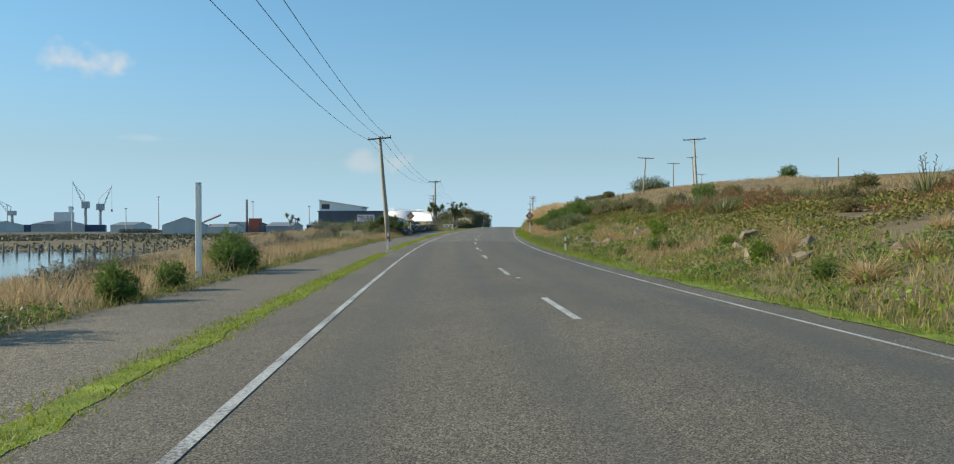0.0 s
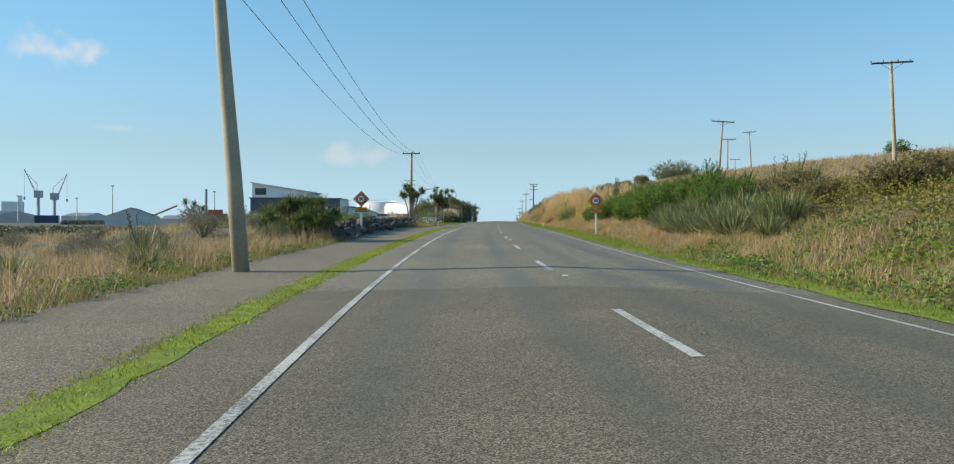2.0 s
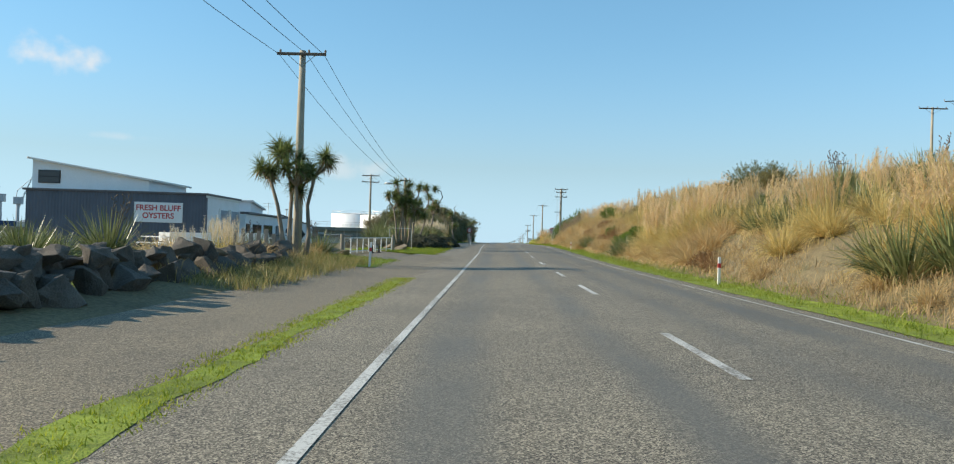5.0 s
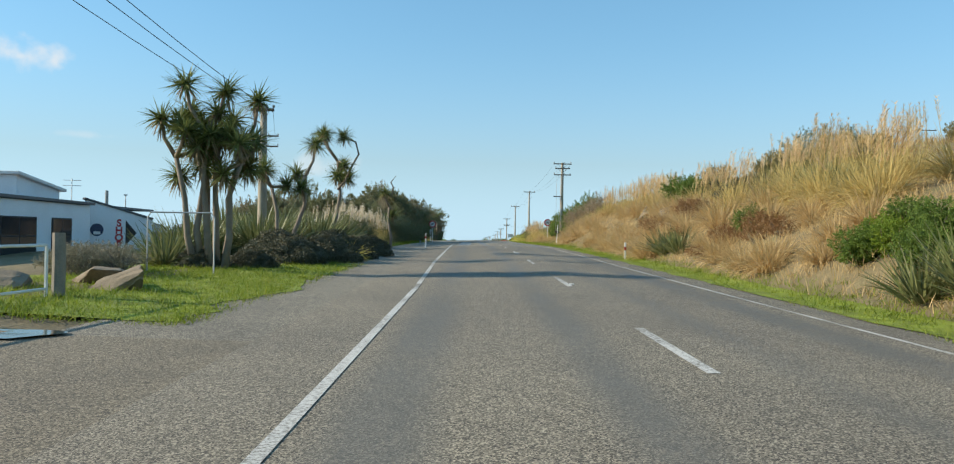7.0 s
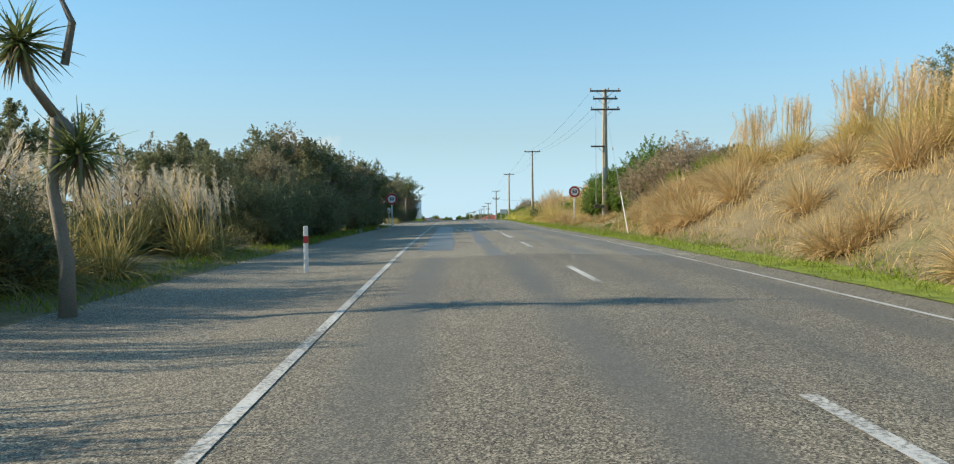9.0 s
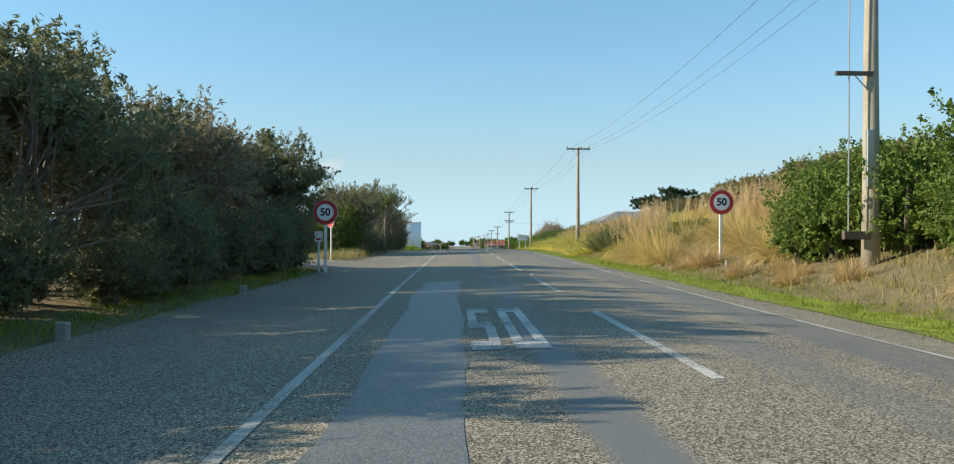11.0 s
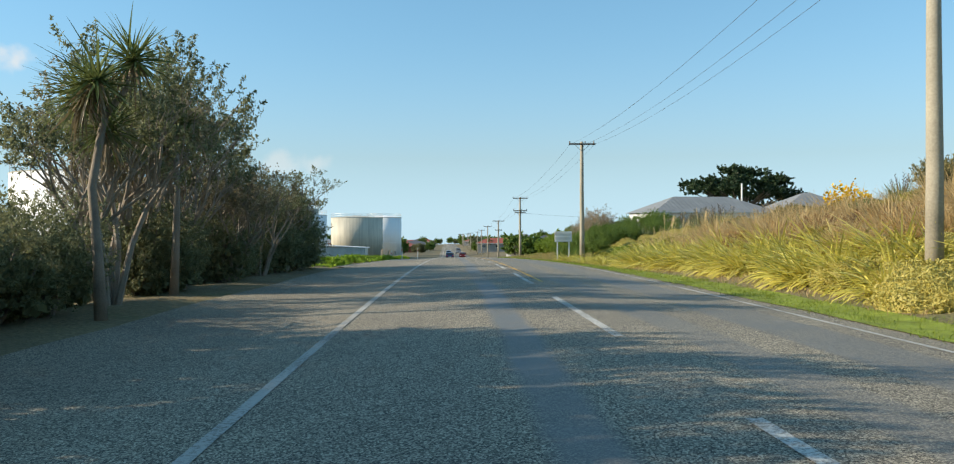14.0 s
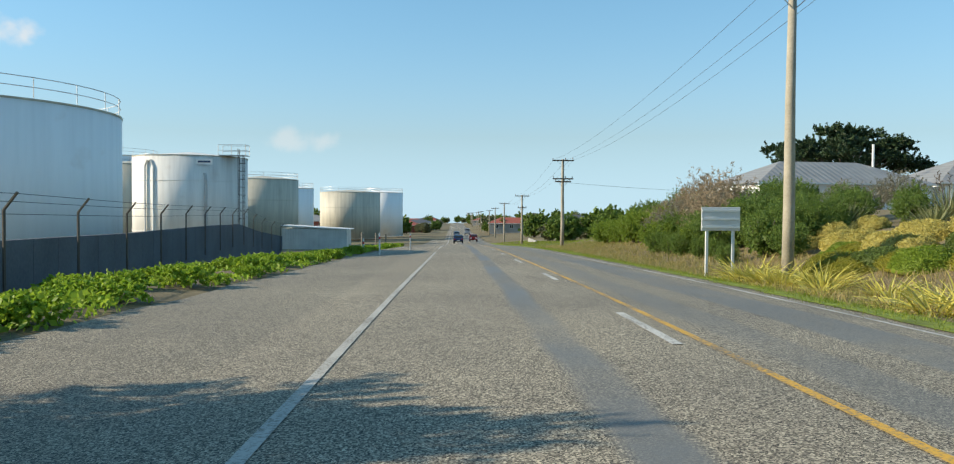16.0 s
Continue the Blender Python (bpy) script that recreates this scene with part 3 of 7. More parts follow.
def strip(name, offs, y0, y1, lift, mat, label, category, step=2.0, uv=True, kind="structure", wiggle=0.0, taper=0.0):
    """A sheet that follows the road between two distances from its centre."""
    ys = np.arange(y0, y1 + step * 0.5, step)
    offs = list(offs)
    verts, uvs = [], []
    for j, y in enumerate(ys):
        for i, o in enumerate(offs):
            oo = o
            if taper:
                mid = (offs[0] + offs[-1]) / 2
                oo = mid + (o - mid) * max(min((y - y0) / taper, (y1 - y) / taper, 1.0), .04)
            if wiggle and (i == 0 or (i == len(offs) - 1 and abs(o) != 4.75)):
                oo += wiggle * noise.noise(Vector((y * 0.45, i * 7.0, o))) + wiggle * 0.6 * noise.noise(Vector((y * 1.7, i * 3.0, o)))
            verts.append((xc(y) + oo, y, ground_z(oo, y) + lift))
            uvs.append((oo, y))
    k = len(offs)
    faces = [(j * k + i, j * k + i + 1, (j + 1) * k + i + 1, (j + 1) * k + i) for j in range(len(ys) - 1) for i in range(k - 1)]
    ob = array_mesh(name, verts, faces, mat, smooth=True)
    if uv:
        layer = ob.data.uv_layers.new(name="UVMap")
        idx = np.array(faces).ravel()
        layer.data.foreach_set("uv", np.array(uvs, np.float32)[idx].ravel())
    return tagged(ob, label, category, kind=kind)

# ---- ground, road, water ----
def build_ground():
    offs = [-3000, -1200, -500, -260, -175, -140, -100, -80, -60, -50, -42, -35, -30, -26, -22, -19, -16, -14, -12, -10.5, -9.5, -8.6, -7.6, -6.5, -5, -4.6,
            0, 4.6, 5, 5.6, 6.2, 7, 8, 9, 10, 11.5, 13, 15, 17, 20, 23, 26, 30, 35, 40, 45, 55, 65, 80, 110, 160, 300, 700, 3000]
    ys = [-3000, -600, -200, -100, *range(-60, 440, 3), *range(440, 620, 12), 700, 850, 1100, 1390, 1800, 2600, 4500]
    fall = {1100: 4, 1390: 9, 1800: 17, 2600: 32, 4500: 68}
    verts, faces = [], []
    for y in ys:
        yy = min(max(y, -60), 1390)
        for o in offs:
            verts.append((xc(yy) + o, y, ground_z(o, yy) - (0.10 if abs(o) < 4.7 else 0.04 if -8.7 < o < 0 else 0.0) - fall.get(y, 0)))
    k = len(offs)
    for j in range(len(ys) - 1):
        for i in range(k - 1):
            faces.append((j * k + i, j * k + i + 1, (j + 1) * k + i + 1, (j + 1) * k + i))
    return tagged(array_mesh("ground", verts, faces, M["ground"], smooth=True), "dry grassy ground falling from a bank to the harbour", "ground", kind="structure")


build_ground()
LANES = [-4.75, -4.2, -3.5, -2.7, -1.8, -.9, 0, .9, 1.8, 2.7, 3.4, 3.8, 4.2]
strip("road", LANES, -58, 47, 0.0, M["dark_asphalt"], "fine dark grey chip-seal road with a crowned surface", "road", step=3.0)
strip("road", LANES, 47, 185, 0.0, M["asphalt"], "worn grey chip-seal road with a crowned surface", "road", step=3.0)
strip("road", LANES, 185, 860, 0.0, M["coarse_asphalt"], "paler coarse chip-seal road with smooth wheel tracks", "road", step=3.0)
strip("pavement", [-7.9, -7, -6, -5.2, -4.75], -57, 122.4, 0.0, M["old_asphalt"], "old grey asphalt side path dusted with gravel", "path", wiggle=0.12)
strip("pavement", [-30, -22, -17, -13, -10, -8.5, -7.2, -6, -4.75], 122.4, 140.4, 0.0, M["old_asphalt"], "grey asphalt and gravel driveway mouth", "driveway", wiggle=0.3)
strip("pavement", [-7.2, -6.4, -5.6, -4.75], 140, 284, 0.0, M["gravel_shoulder"], "dusty grey road shoulder under the trees", "shoulder", wiggle=0.15)
strip("pavement", [-40, -25, -16, -12, -10, -9, -8.0, -6.8], 227.5, 237.5, 0.006, M["gravel_shoulder"], "side road mouth of pale gravel and asphalt", "side road", wiggle=0.2)
strip("pavement", [-7.7, -6.6, -5.6, -4.75], 284, 460, 0.0, M["gravel_shoulder"], "wide grey gravelly road shoulder", "shoulder", wiggle=0.25)
strip("road_patch", [-3.18, -2.9, -2.5, -2.22], 188, 219.8, 0.004, M["smooth_asphalt"], "smooth blue-grey resurfaced patch in the lane", "road patch", wiggle=.14, step=.5)
wat = array_mesh("water", [(-260, -600, -3.25), (-28, -600, -3.25), (-28, 160, -3.25), (-260, 160, -3.25)], [(0, 1, 2, 3)], M["water"])
tagged(wat, "still grey-blue harbour water at low tide", "water", kind="structure")


# ---- road markings ----
def marking(name, o0, o1, y0, y1, mat, label, lift=0.006, step=2.0, flare=None):
    n = max(int((y1 - y0) / step), 1)
    verts = []
    for j in range(n + 1):
        y = y0 + (y1 - y0) * j / n
        for o in (o0, o1):
            o += float(np.interp(y, *flare)) if flare else 0.0
            verts.append((xc(y) + o, y, ground_z(o, y) + lift))
    return tagged(array_mesh(name, verts, [(2 * j, 2 * j + 1, 2 * j + 3, 2 * j + 2) for j in range(n)], mat), label, "road marking", kind="structure")


LEFT_EDGE = ([10, 45, 76, 120, 148, 160, 206, 220, 240, 280, 320], [-.11, -.12, -.05, .11, .11, -.09, -.2, -.22, -.16, -.12, -.1])
RIGHT_EDGE = ([12, 45, 78, 92, 133, 160, 210, 241, 280, 300, 320], [.04, .15, .38, .42, .1, -.12, -.2, .16, .5, .4, .1])
CENTRE = ([0, 1], [-.09, -.09])
marking("edge_line", -3.57, -3.46, -58, 190, M["white_paint"], "continuous white edge line, worn", 0.007, flare=LEFT_EDGE)
marking("edge_line", -3.57, -3.46, 190, 322, M["worn_paint"], "white edge line worn thin and dirty", 0.007, flare=LEFT_EDGE)
marking("edge_line", -3.58, -3.46, 332, 700, M["white_paint"], "continuous white edge line, worn", 0.007, flare=LEFT_EDGE)
marking("edge_line", 3.11, 3.20, -58, 700, M["white_paint"], "continuous white edge line, worn", 0.007, flare=RIGHT_EDGE)
for k in range(-6, 12):
    marking("centre_dash", -.06, .06, .5 + 10 * k, 3.8 + 10 * k, M["white_paint"], "short white centre line dash", 0.007, 1.0, CENTRE)
for k in range(20, 37):
    marking("centre_dash", -.06, .06, -82.0 + 10 * k, -78.9 + 10 * k, M["white_paint"], "short white centre line dash", 0.007, 1.0, CENTRE)
for k in range(40, 60):
    marking("centre_dash", -.06, .06, -204.8 + 10 * k, -201.8 + 10 * k, M["white_paint"], "short white centre line dash", 0.007, 1.0, CENTRE)
marking("no_passing_line", .20, .30, 266, 430, M["yellow_paint"], "continuous yellow no-passing line", 0.008)


def painted_fifty():
    """The figures 50 painted large in the lane, stretched along it."""
    y0, y1 = 207.2, 212.0
    spans = [(-2.13, -1.78, "5"), (-1.64, -1.24, "0")]
    for a, b, ch in spans:
        h, t = (y1 - y0), 0.13
        rects = []
        if ch == "5":
            rects = [(a, b, y1 - .7, y1), (a, a + t, y0 + h * .5, y1 - .7), (a, b, y0 + h * .5 - .35, y0 + h * .5 + .35), (b - t, b, y0 + .7, y0 + h * .5 - .35), (a, b, y0, y0 + .7)]
        else:
            rects = [(a, b, y1 - .7, y1), (a, a + t, y0 + .7, y1 - .7), (b - t, b, y0 + .7, y1 - .7), (a, b, y0, y0 + .7)]
        verts, faces = [], []
        for x0, x1, ya, yb in rects:
            n = len(verts)
            for o, y in ((x0, ya), (x1, ya), (x1, yb), (x0, yb)):
                verts.append((xc(y) + o, y, ground_z(o, y) + 0.009))
            faces.append((n, n + 1, n + 2, n + 3))
        tagged(array_mesh("painted_number", verts, faces, M["white_paint"]), "figure " + ch + " painted white on the lane", "road marking", kind="structure")


painted_fifty()


def reflector(y, off=0.0):
    bm = box(bmesh.new(), (-.055, -.05, 0), (.055, .05, .022), bevel=.008)
    ob = finish("road_reflector", bm, M["sign_white"])
    ob.matrix_basis = Matrix.Translation(at(off, y, 0.004))
    return tagged(ob, "small white raised road reflector", "reflector", "reflectors on the centre line")


first = reflector(9.0)
for y in (29, 49, 69, 128.5, 148.5, 168.5, 202.5, 222.5, 242.5):
    copy_thing(first, Matrix.Translation(at(0.0, y, 0.004)))


# ---- poles and lines ----
def insulator(parent, x, z):
    bm = bmesh.new()
    rod(bm, (x, 0, z), (x, 0, z + .16), .018, sides=6)
    rod(bm, (x, 0, z + .06), (x, 0, z + .11), .05, .035, sides=8)
    rod(bm, (x, 0, z + .11), (x, 0, z + .17), .055, .03, sides=8)
    part("insulator", bm, M["ceramic"], parent)


def power_pole(off, y, top, arms, label, r=.15, lean=(0, 0), base=None, group="power poles along the road", lamp=False, extra=False, mat="pole"):
    """A round timber pole with crossarms: arms is a list of (height under the top, half length)."""
    z0 = ground_z(off, y) if base is None else base
    h = top - z0
    m = Matrix.Translation((xc(y) + off, y, z0 - .3)) @ Euler((radians(lean[0]), radians(lean[1]), 0)).to_matrix().to_4x4()
    t = thing("power_pole", m, label, "power pole", group)
    bm = bmesh.new()
    tube(bm, [(0, 0, 0), (.01, 0, h * .3), (-.01, 0, h * .65), (0, 0, h + .3)], [r * 1.15, r * 1.05, r * .9, r * .72], 12)
    part("post", bm, M[mat], t, smooth=True)
    for down, half in arms:
        z = h + .3 - down
        bm = box(bmesh.new(), (-half, -r - .09, z - .055), (half, -r + .01, z + .055), bevel=.01)
        arm = part("crossarm", bm, M["arm"], t)
        for sx in (-1, 1):
            bm = bmesh.new()
            rod(bm, (sx * half * .55, -r - .02, z - .05), (0, -r * .8, z - .5), .014, sides=5)
            part("brace", bm, M["galv"], t)
        k = 3 if half < 1.3 else 4
        for x in ([-half + .08, half * .25, half - .08] if k == 3 else [-half + .08, -half * .35, half * .35, half - .08]):
            insulator(t, x, z + .055)
    if lamp:
        bm = bmesh.new()
        tube(bm, [(0, 0, h - .5), (-.5, -.05, h - .25), (-1.2, -.1, h - .2)], [.03, .028, .025], 6)
        part("lamp_arm", bm, M["galv"], t)
        bm = bmesh.new()
        tube(bm, [(-1.15, -.1, h - .2), (-1.4, -.12, h - .22), (-1.75, -.14, h - .2)], [.05, .1, .05], 8)
        part("lamp_head", bm, M["galv"], t, "grey street lamp head", True)
    if extra:
        bm = box(bmesh.new(), (-.95, -.2, 4.9), (-.05, -.1, 5.0), bevel=.008)
        part("crossarm", bm, M["arm"], t)
        bm = rod(bmesh.new(), (-.5, -.15, 4.92), (-.1, -.15, 4.5), .015, sides=5)
        part("brace", bm, M["galv"], t)
        bm = rod(bmesh.new(), (-.62, -.15, 1.1), (-.62, -.15, h - .4), .018, sides=6)
        part("cable_pipe", bm, M["galv"], t)
        bm = box(bmesh.new(), (-.75, -.22, .95), (-.1, -.08, 1.15), bevel=.01)
        part("bracket", bm, M["arm"], t)
        bm = box(bmesh.new(), (-.19, -.2, 2.2), (-.02, -.12, 3.6), bevel=.01)
        part("cable_guard", bm, M["galv"], t)
    return t


grey = "weathered round timber power pole with a crossarm"
POLES = {}


def pole_at(key, off, y, top, arms, **kw):
    label = kw.pop("label", grey)
    POLES[key] = (power_pole(off, y, top, arms, label, **kw), off, y, top, arms)


pole_at("l0", -7.2, -22, 8.0, [(.18, 1.0)])
pole_at("l1", -7.05, 51.5, 8.15, [(.18, .95)], lean=(0, -4.6), r=.17, label="weathered timber power pole leaning beside the path")
pole_at("l2", -10.3, 125.0, 8.95, [(.18, 1.0)], r=.17, label="dark timber power pole among cabbage trees")
pole_at("l3", -10.4, 161.6, 6.6, [(.25, .45)], r=.17, lamp=True, label="grey power pole with a street lamp arm")
pole_at("l4", -18.4, 192, 9.2, [(.2, 1.1), (1.0, 1.1)], label="timber power pole with two crossarms")
pole_at("r5", 7.75, 217.4, 9.75, [(.15, 1.0), (.65, .8), (1.35, .95)], r=.19, extra=True, label="stout timber power pole with three crossarms and a cable guard")
pole_at("r6", 7.22, 260.7, 9.0, [(.18, .95)])
pole_at("r7", 6.75, 298.5, 7.95, [(.18, .9)])
pole_at("r8", 6.9, 345, 6.1, [(.12, .95), (1.7, .9), (1.95, .7)], label="timber power pole with three crossarms")
pole_at("r9", 6.6, 382, 3.6, [(.12, .95), (1.7, .6)])
for k in range(12):
    y = 425 + 42 * k
    pole_at("f%d" % k, 7.0 + .5 * (k % 3), y, float(zr(y)) + 7.6, [(.15, .95)], label="distant timber power pole with a crossarm")
for k, (x, y, base, top, half) in enumerate([(25.5, 86, 3.4, 11.6, 1.35), (25.0, 126.7, 6.6, 12.9, 1.35), (38.0, 169, 8.4, 15.3, 1.35), (44, 175, 8.6, 17.2, 1.2), (60, 240, 8.5, 17.5, 1.35)]):
    pole_at("h%d" % k, x - float(xc(y)), y, top, [(.15, half)], base=base, r=.14, lean=((0, 1.5, 0, 2, 0)[k], (-3, 3.5, 0, -4, 0)[k]), group="power poles on the hill", label="pale timber power pole with a wide crossarm on the hill")
hill_stub = rod(bmesh.new(), (0, 0, -.5), (0, 0, 3.0), .12, .1)
ob = finish("fence_post", hill_stub, M["timber"])
ob.matrix_basis = Matrix.Translation(at(52, 110, 0))
tagged(ob, "bare grey timber post on the hill", "post")


def wire(a, b, sag, r=.006):
    n = 14
    pts = [Vector(a).lerp(Vector(b), i / n) + Vector((0, 0, -4 * sag * (i / n) * (1 - i / n))) for i in range(n + 1)]
    ob = finish("power_line", tube(bmesh.new(), pts, [r] * (n + 1), 4), M["wire"])
    return tagged(ob, "thin dark overhead power line", "power line", "overhead lines")


def string(ka, kb, sag, tops=(0,), r=.006):
    """Wires between the crossarms of two poles."""
    (ta, _, _, _, aa), (tb, _, _, _, ab) = POLES[ka], POLES[kb]
    for row in tops:
        for s in (-1, .25, 1):
            ends = []
            for t, arms in ((ta, aa), (tb, ab)):
                d, half = arms[min(row, len(arms) - 1)]
                h = max(v.co.z for v in t.children[0].data.vertices)
                ends.append(t.matrix_basis @ Vector((s * half * .92, -.2, h - d + .2)))
            wire(ends[0], ends[1], sag, r)


string("l0", "l1", 1.3, r=.011)
string("l1", "l2", 1.3, r=.011)
string("l2", "l3", .6, r=.010)
string("l3", "l4", .6)
string("r5", "r6", .7)
string("r6", "r7", .6)
string("r7", "r8", .6)
string("r8", "r9", .6)
string("r9", "f0", .6)
wire(at(6.8, 345, 5.6), at(40, 352, 4.2), .6, .014)


stay = thing("pole_stay", Matrix(), "slanting steel stay wire with a white guard sleeve", "stay wire")
stay_top, stay_foot = at(7.75, 217.4) + Vector((0, -.15, 0)), at(5.25, 199.6)
stay_top.z = 8.6
part("stay_wire", rod(bmesh.new(), stay_foot - Vector((0, 0, .1)), stay_top, .008, sides=5), M["galv"], stay)
part("guard_sleeve", rod(bmesh.new(), stay_foot, stay_foot.lerp(stay_top, .24), .019, sides=8), M["white"], stay, "white plastic guard sleeve")
part("insulator", rod(bmesh.new(), stay_foot.lerp(stay_top, .56), stay_foot.lerp(stay_top, .58), .03, sides=8), M["ceramic"], stay)


# ---- signs and markers ----
def text_part(name, words, size, mat, parent, m, label="", bold=0.0):
    cu = bpy.data.curves.new(name, "FONT")
    cu.body, cu.size, cu.align_x, cu.align_y, cu.extrude, cu.offset = words, size, "CENTER", "CENTER", 0.002, bold
    tmp = bpy.data.objects.new(name, cu)
    scene.collection.objects.link(tmp)
    me = bpy.data.meshes.new_from_object(tmp.evaluated_get(bpy.context.evaluated_depsgraph_get()))
    bpy.data.objects.remove(tmp)
    me.materials.clear()
    me.materials.append(mat)
    ob = new(name, me)
    ob.parent = parent
    ob.matrix_basis = m
    return tagged(ob, label)


FACE = pose(0, 0, 0, 90, 0, 0)  # stands a flat drawing upright, facing back along the road


def disc(r, depth, m, sides=40):
    bm = bmesh.new()
    bmesh.ops.create_cone(bm, cap_ends=True, segments=sides, radius1=r, radius2=r, depth=depth, matrix=m)
    return bm


def warning_sign(off, y, lean=0.0):
    t = thing("speed_sign", Matrix.Translation(at(off, y, -.02)) @ pose(0, 0, 0, 0, lean, 0), "orange diamond 50 speed warning sign with distance plate, white post", "road sign", "speed warning signs")
    part("post", box(bmesh.new(), (-.055, .03, -.3), (.055, .14, 2.2), bevel=.008), M["white"], t)
    s = .345
    m45 = Matrix.Translation((0, 0, 2.02)) @ pose(0, 0, 0, 0, 45, 0)
    part("border", box(bmesh.new(), (-s, .006, -s), (s, .03, s), m45, .01), M["black"], t)
    part("board", box(bmesh.new(), (-s + .018, -.002, -s + .018), (s - .018, .006, s - .018), m45), M["orange"], t, "orange diamond board")
    part("ring", disc(.285, .008, Matrix.Translation((0, -.006, 2.02)) @ FACE), M["dark_red"], t, "faded red ring")
    part("disc", disc(.19, .008, Matrix.Translation((0, -.012, 2.02)) @ FACE), M["sign_white"], t, "white disc")
    text_part("number", "50", .26, M["black"], t, Matrix.Translation((0, -.019, 2.02)) @ FACE, "black number 50", .009)
    part("plate_border", box(bmesh.new(), (-.36, .006, 1.27), (.36, .03, 1.53), bevel=.01), M["black"], t)
    part("plate", box(bmesh.new(), (-.34, -.002, 1.29), (.34, .006, 1.51)), M["orange"], t, "orange distance plate")
    text_part("distance", "150 m", .19, M["brick_red"], t, Matrix.Translation((0, -.005, 1.40)) @ FACE, "faded lettering 150 m", .004)
    return t


def limit_sign(off, y, lean=0.0, notice=False):
    t = thing("speed_sign", Matrix.Translation(at(off, y, -.02)) @ pose(0, 0, 0, 0, lean, 0), "round 50 speed limit sign on a white post", "road sign", "speed limit signs")
    part("post", box(bmesh.new(), (-.05, .03, -.3), (.05, .12, 2.4), bevel=.008), M["white"], t)
    part("back", disc(.44, .02, Matrix.Translation((0, .018, 2.15)) @ FACE), M["galv"], t)
    part("ring", disc(.425, .008, Matrix.Translation((0, .002, 2.15)) @ FACE), M["red"], t, "red ring")
    part("disc", disc(.29, .008, Matrix.Translation((0, -.004, 2.15)) @ FACE), M["sign_white"], t, "white disc")
    text_part("number", "50", .36, M["black"], t, Matrix.Translation((0, -.011, 2.15)) @ FACE, "black number 50", .012)
    if notice:
        part("notice", box(bmesh.new(), (-.36, .0, 1.1), (-.1, .03, 1.5), bevel=.05), M["sign_white"], t, "small pale notice shield")
        part("notice_bar", box(bmesh.new(), (-.32, -.004, 1.18), (-.14, -.001, 1.24)), M["red"], t)
        part("second_post", box(bmesh.new(), (-.27, .03, -.3), (-.19, .1, 1.5), bevel=.008), M["white"], t)
    return t


warning_sign(-8.35, 79.2)
warning_sign(5.4, 79.5, -2.0)
limit_sign(-6.9, 226.1, notice=True)
limit_sign(7.1, 226.2)


def stop_sign(off, y):
    t = thing("stop_sign", Matrix.Translation(at(off, y, -.02)) @ pose(0, 0, 0, 0, 0, -51), "red octagonal stop sign on a white post", "road sign")
    part("post", rod(bmesh.new(), (0, .05, -.3), (0, .05, 2.35), .045), M["white"], t)
    eight = FACE @ pose(0, 0, 0, 0, 0, 22.5)
    part("border", disc(.40, .02, Matrix.Translation((0, .002, 2.0)) @ eight, 8), M["sign_white"], t)
    part("board", disc(.375, .008, Matrix.Translation((0, -.013, 2.0)) @ eight, 8), M["red"], t, "red octagon board")
    text_part("word", "STOP", .24, M["sign_white"], t, Matrix.Translation((0, -.02, 2.0)) @ FACE, "white word STOP", .008)


stop_sign(-8.7, 238.4)


def marker(off, y, h=1.0, lean=0.0):
    t = thing("marker_post", Matrix.Translation(at(off, y, -.02)) @ pose(0, 0, 0, 0, lean, 0), "white timber edge marker post with a red band", "marker post", "edge marker posts")
    part("post", box(bmesh.new(), (-.042, -.028, -.3), (.042, .028, h), bevel=.008), M["white"], t)
    part("band", box(bmesh.new(), (-.045, -.032, h - .34), (.045, .032, h - .2)), M["red"], t, "red reflective band")
    return t


for o, y, h, ln in [(-5.2, 34.0, 1.0, 2), (4.5, 31.0, .8, 0), (-7.05, 123.3, .98, 3), (4.6, 166.0, .8, 0), (-6.7, 321, 1.2, 0), (-7.9, 323.6, .9, 0), (-5.6, 332, 1.2, 0), (4.7, 118, .9, 0), (-5.2, 182, .95, 0)]:
    marker(o, y, h, ln)
tall = thing("white_post", Matrix.Translation(at(-8.5, 10.5, -.1)), "tall square white-painted post in dry grass", "post")
part("shaft", box(bmesh.new(), (-.065, -.065, -.4), (.065, .065, 2.75), bevel=.01), M["white"], tall)
part("cap", box(bmesh.new(), (-.07, -.07, 2.75), (.07, .07, 2.79), bevel=.015), M["galv"], tall)

board = thing("notice_board", Matrix.Translation(at(5.95, 301.7, -.02)), "blank white road board with grey back on two posts", "road sign")
for sx in (-.42, .42):
    part("post", box(bmesh.new(), (sx - .045, .03, -.3), (sx + .045, .1, 2.25), bevel=.008), M["white"], board)
part("panel", box(bmesh.new(), (-.62, 0, 1.5), (.62, .03, 2.25), bevel=.01), M["board_grey"], board, "pale grey slatted panel")
for z in (1.62, 1.88, 2.14):
    part("rail", box(bmesh.new(), (-.6, -.03, z - .03), (.6, .0, z + .03)), M["sign_white"], board)

RNG = np.random.default_rng(7)


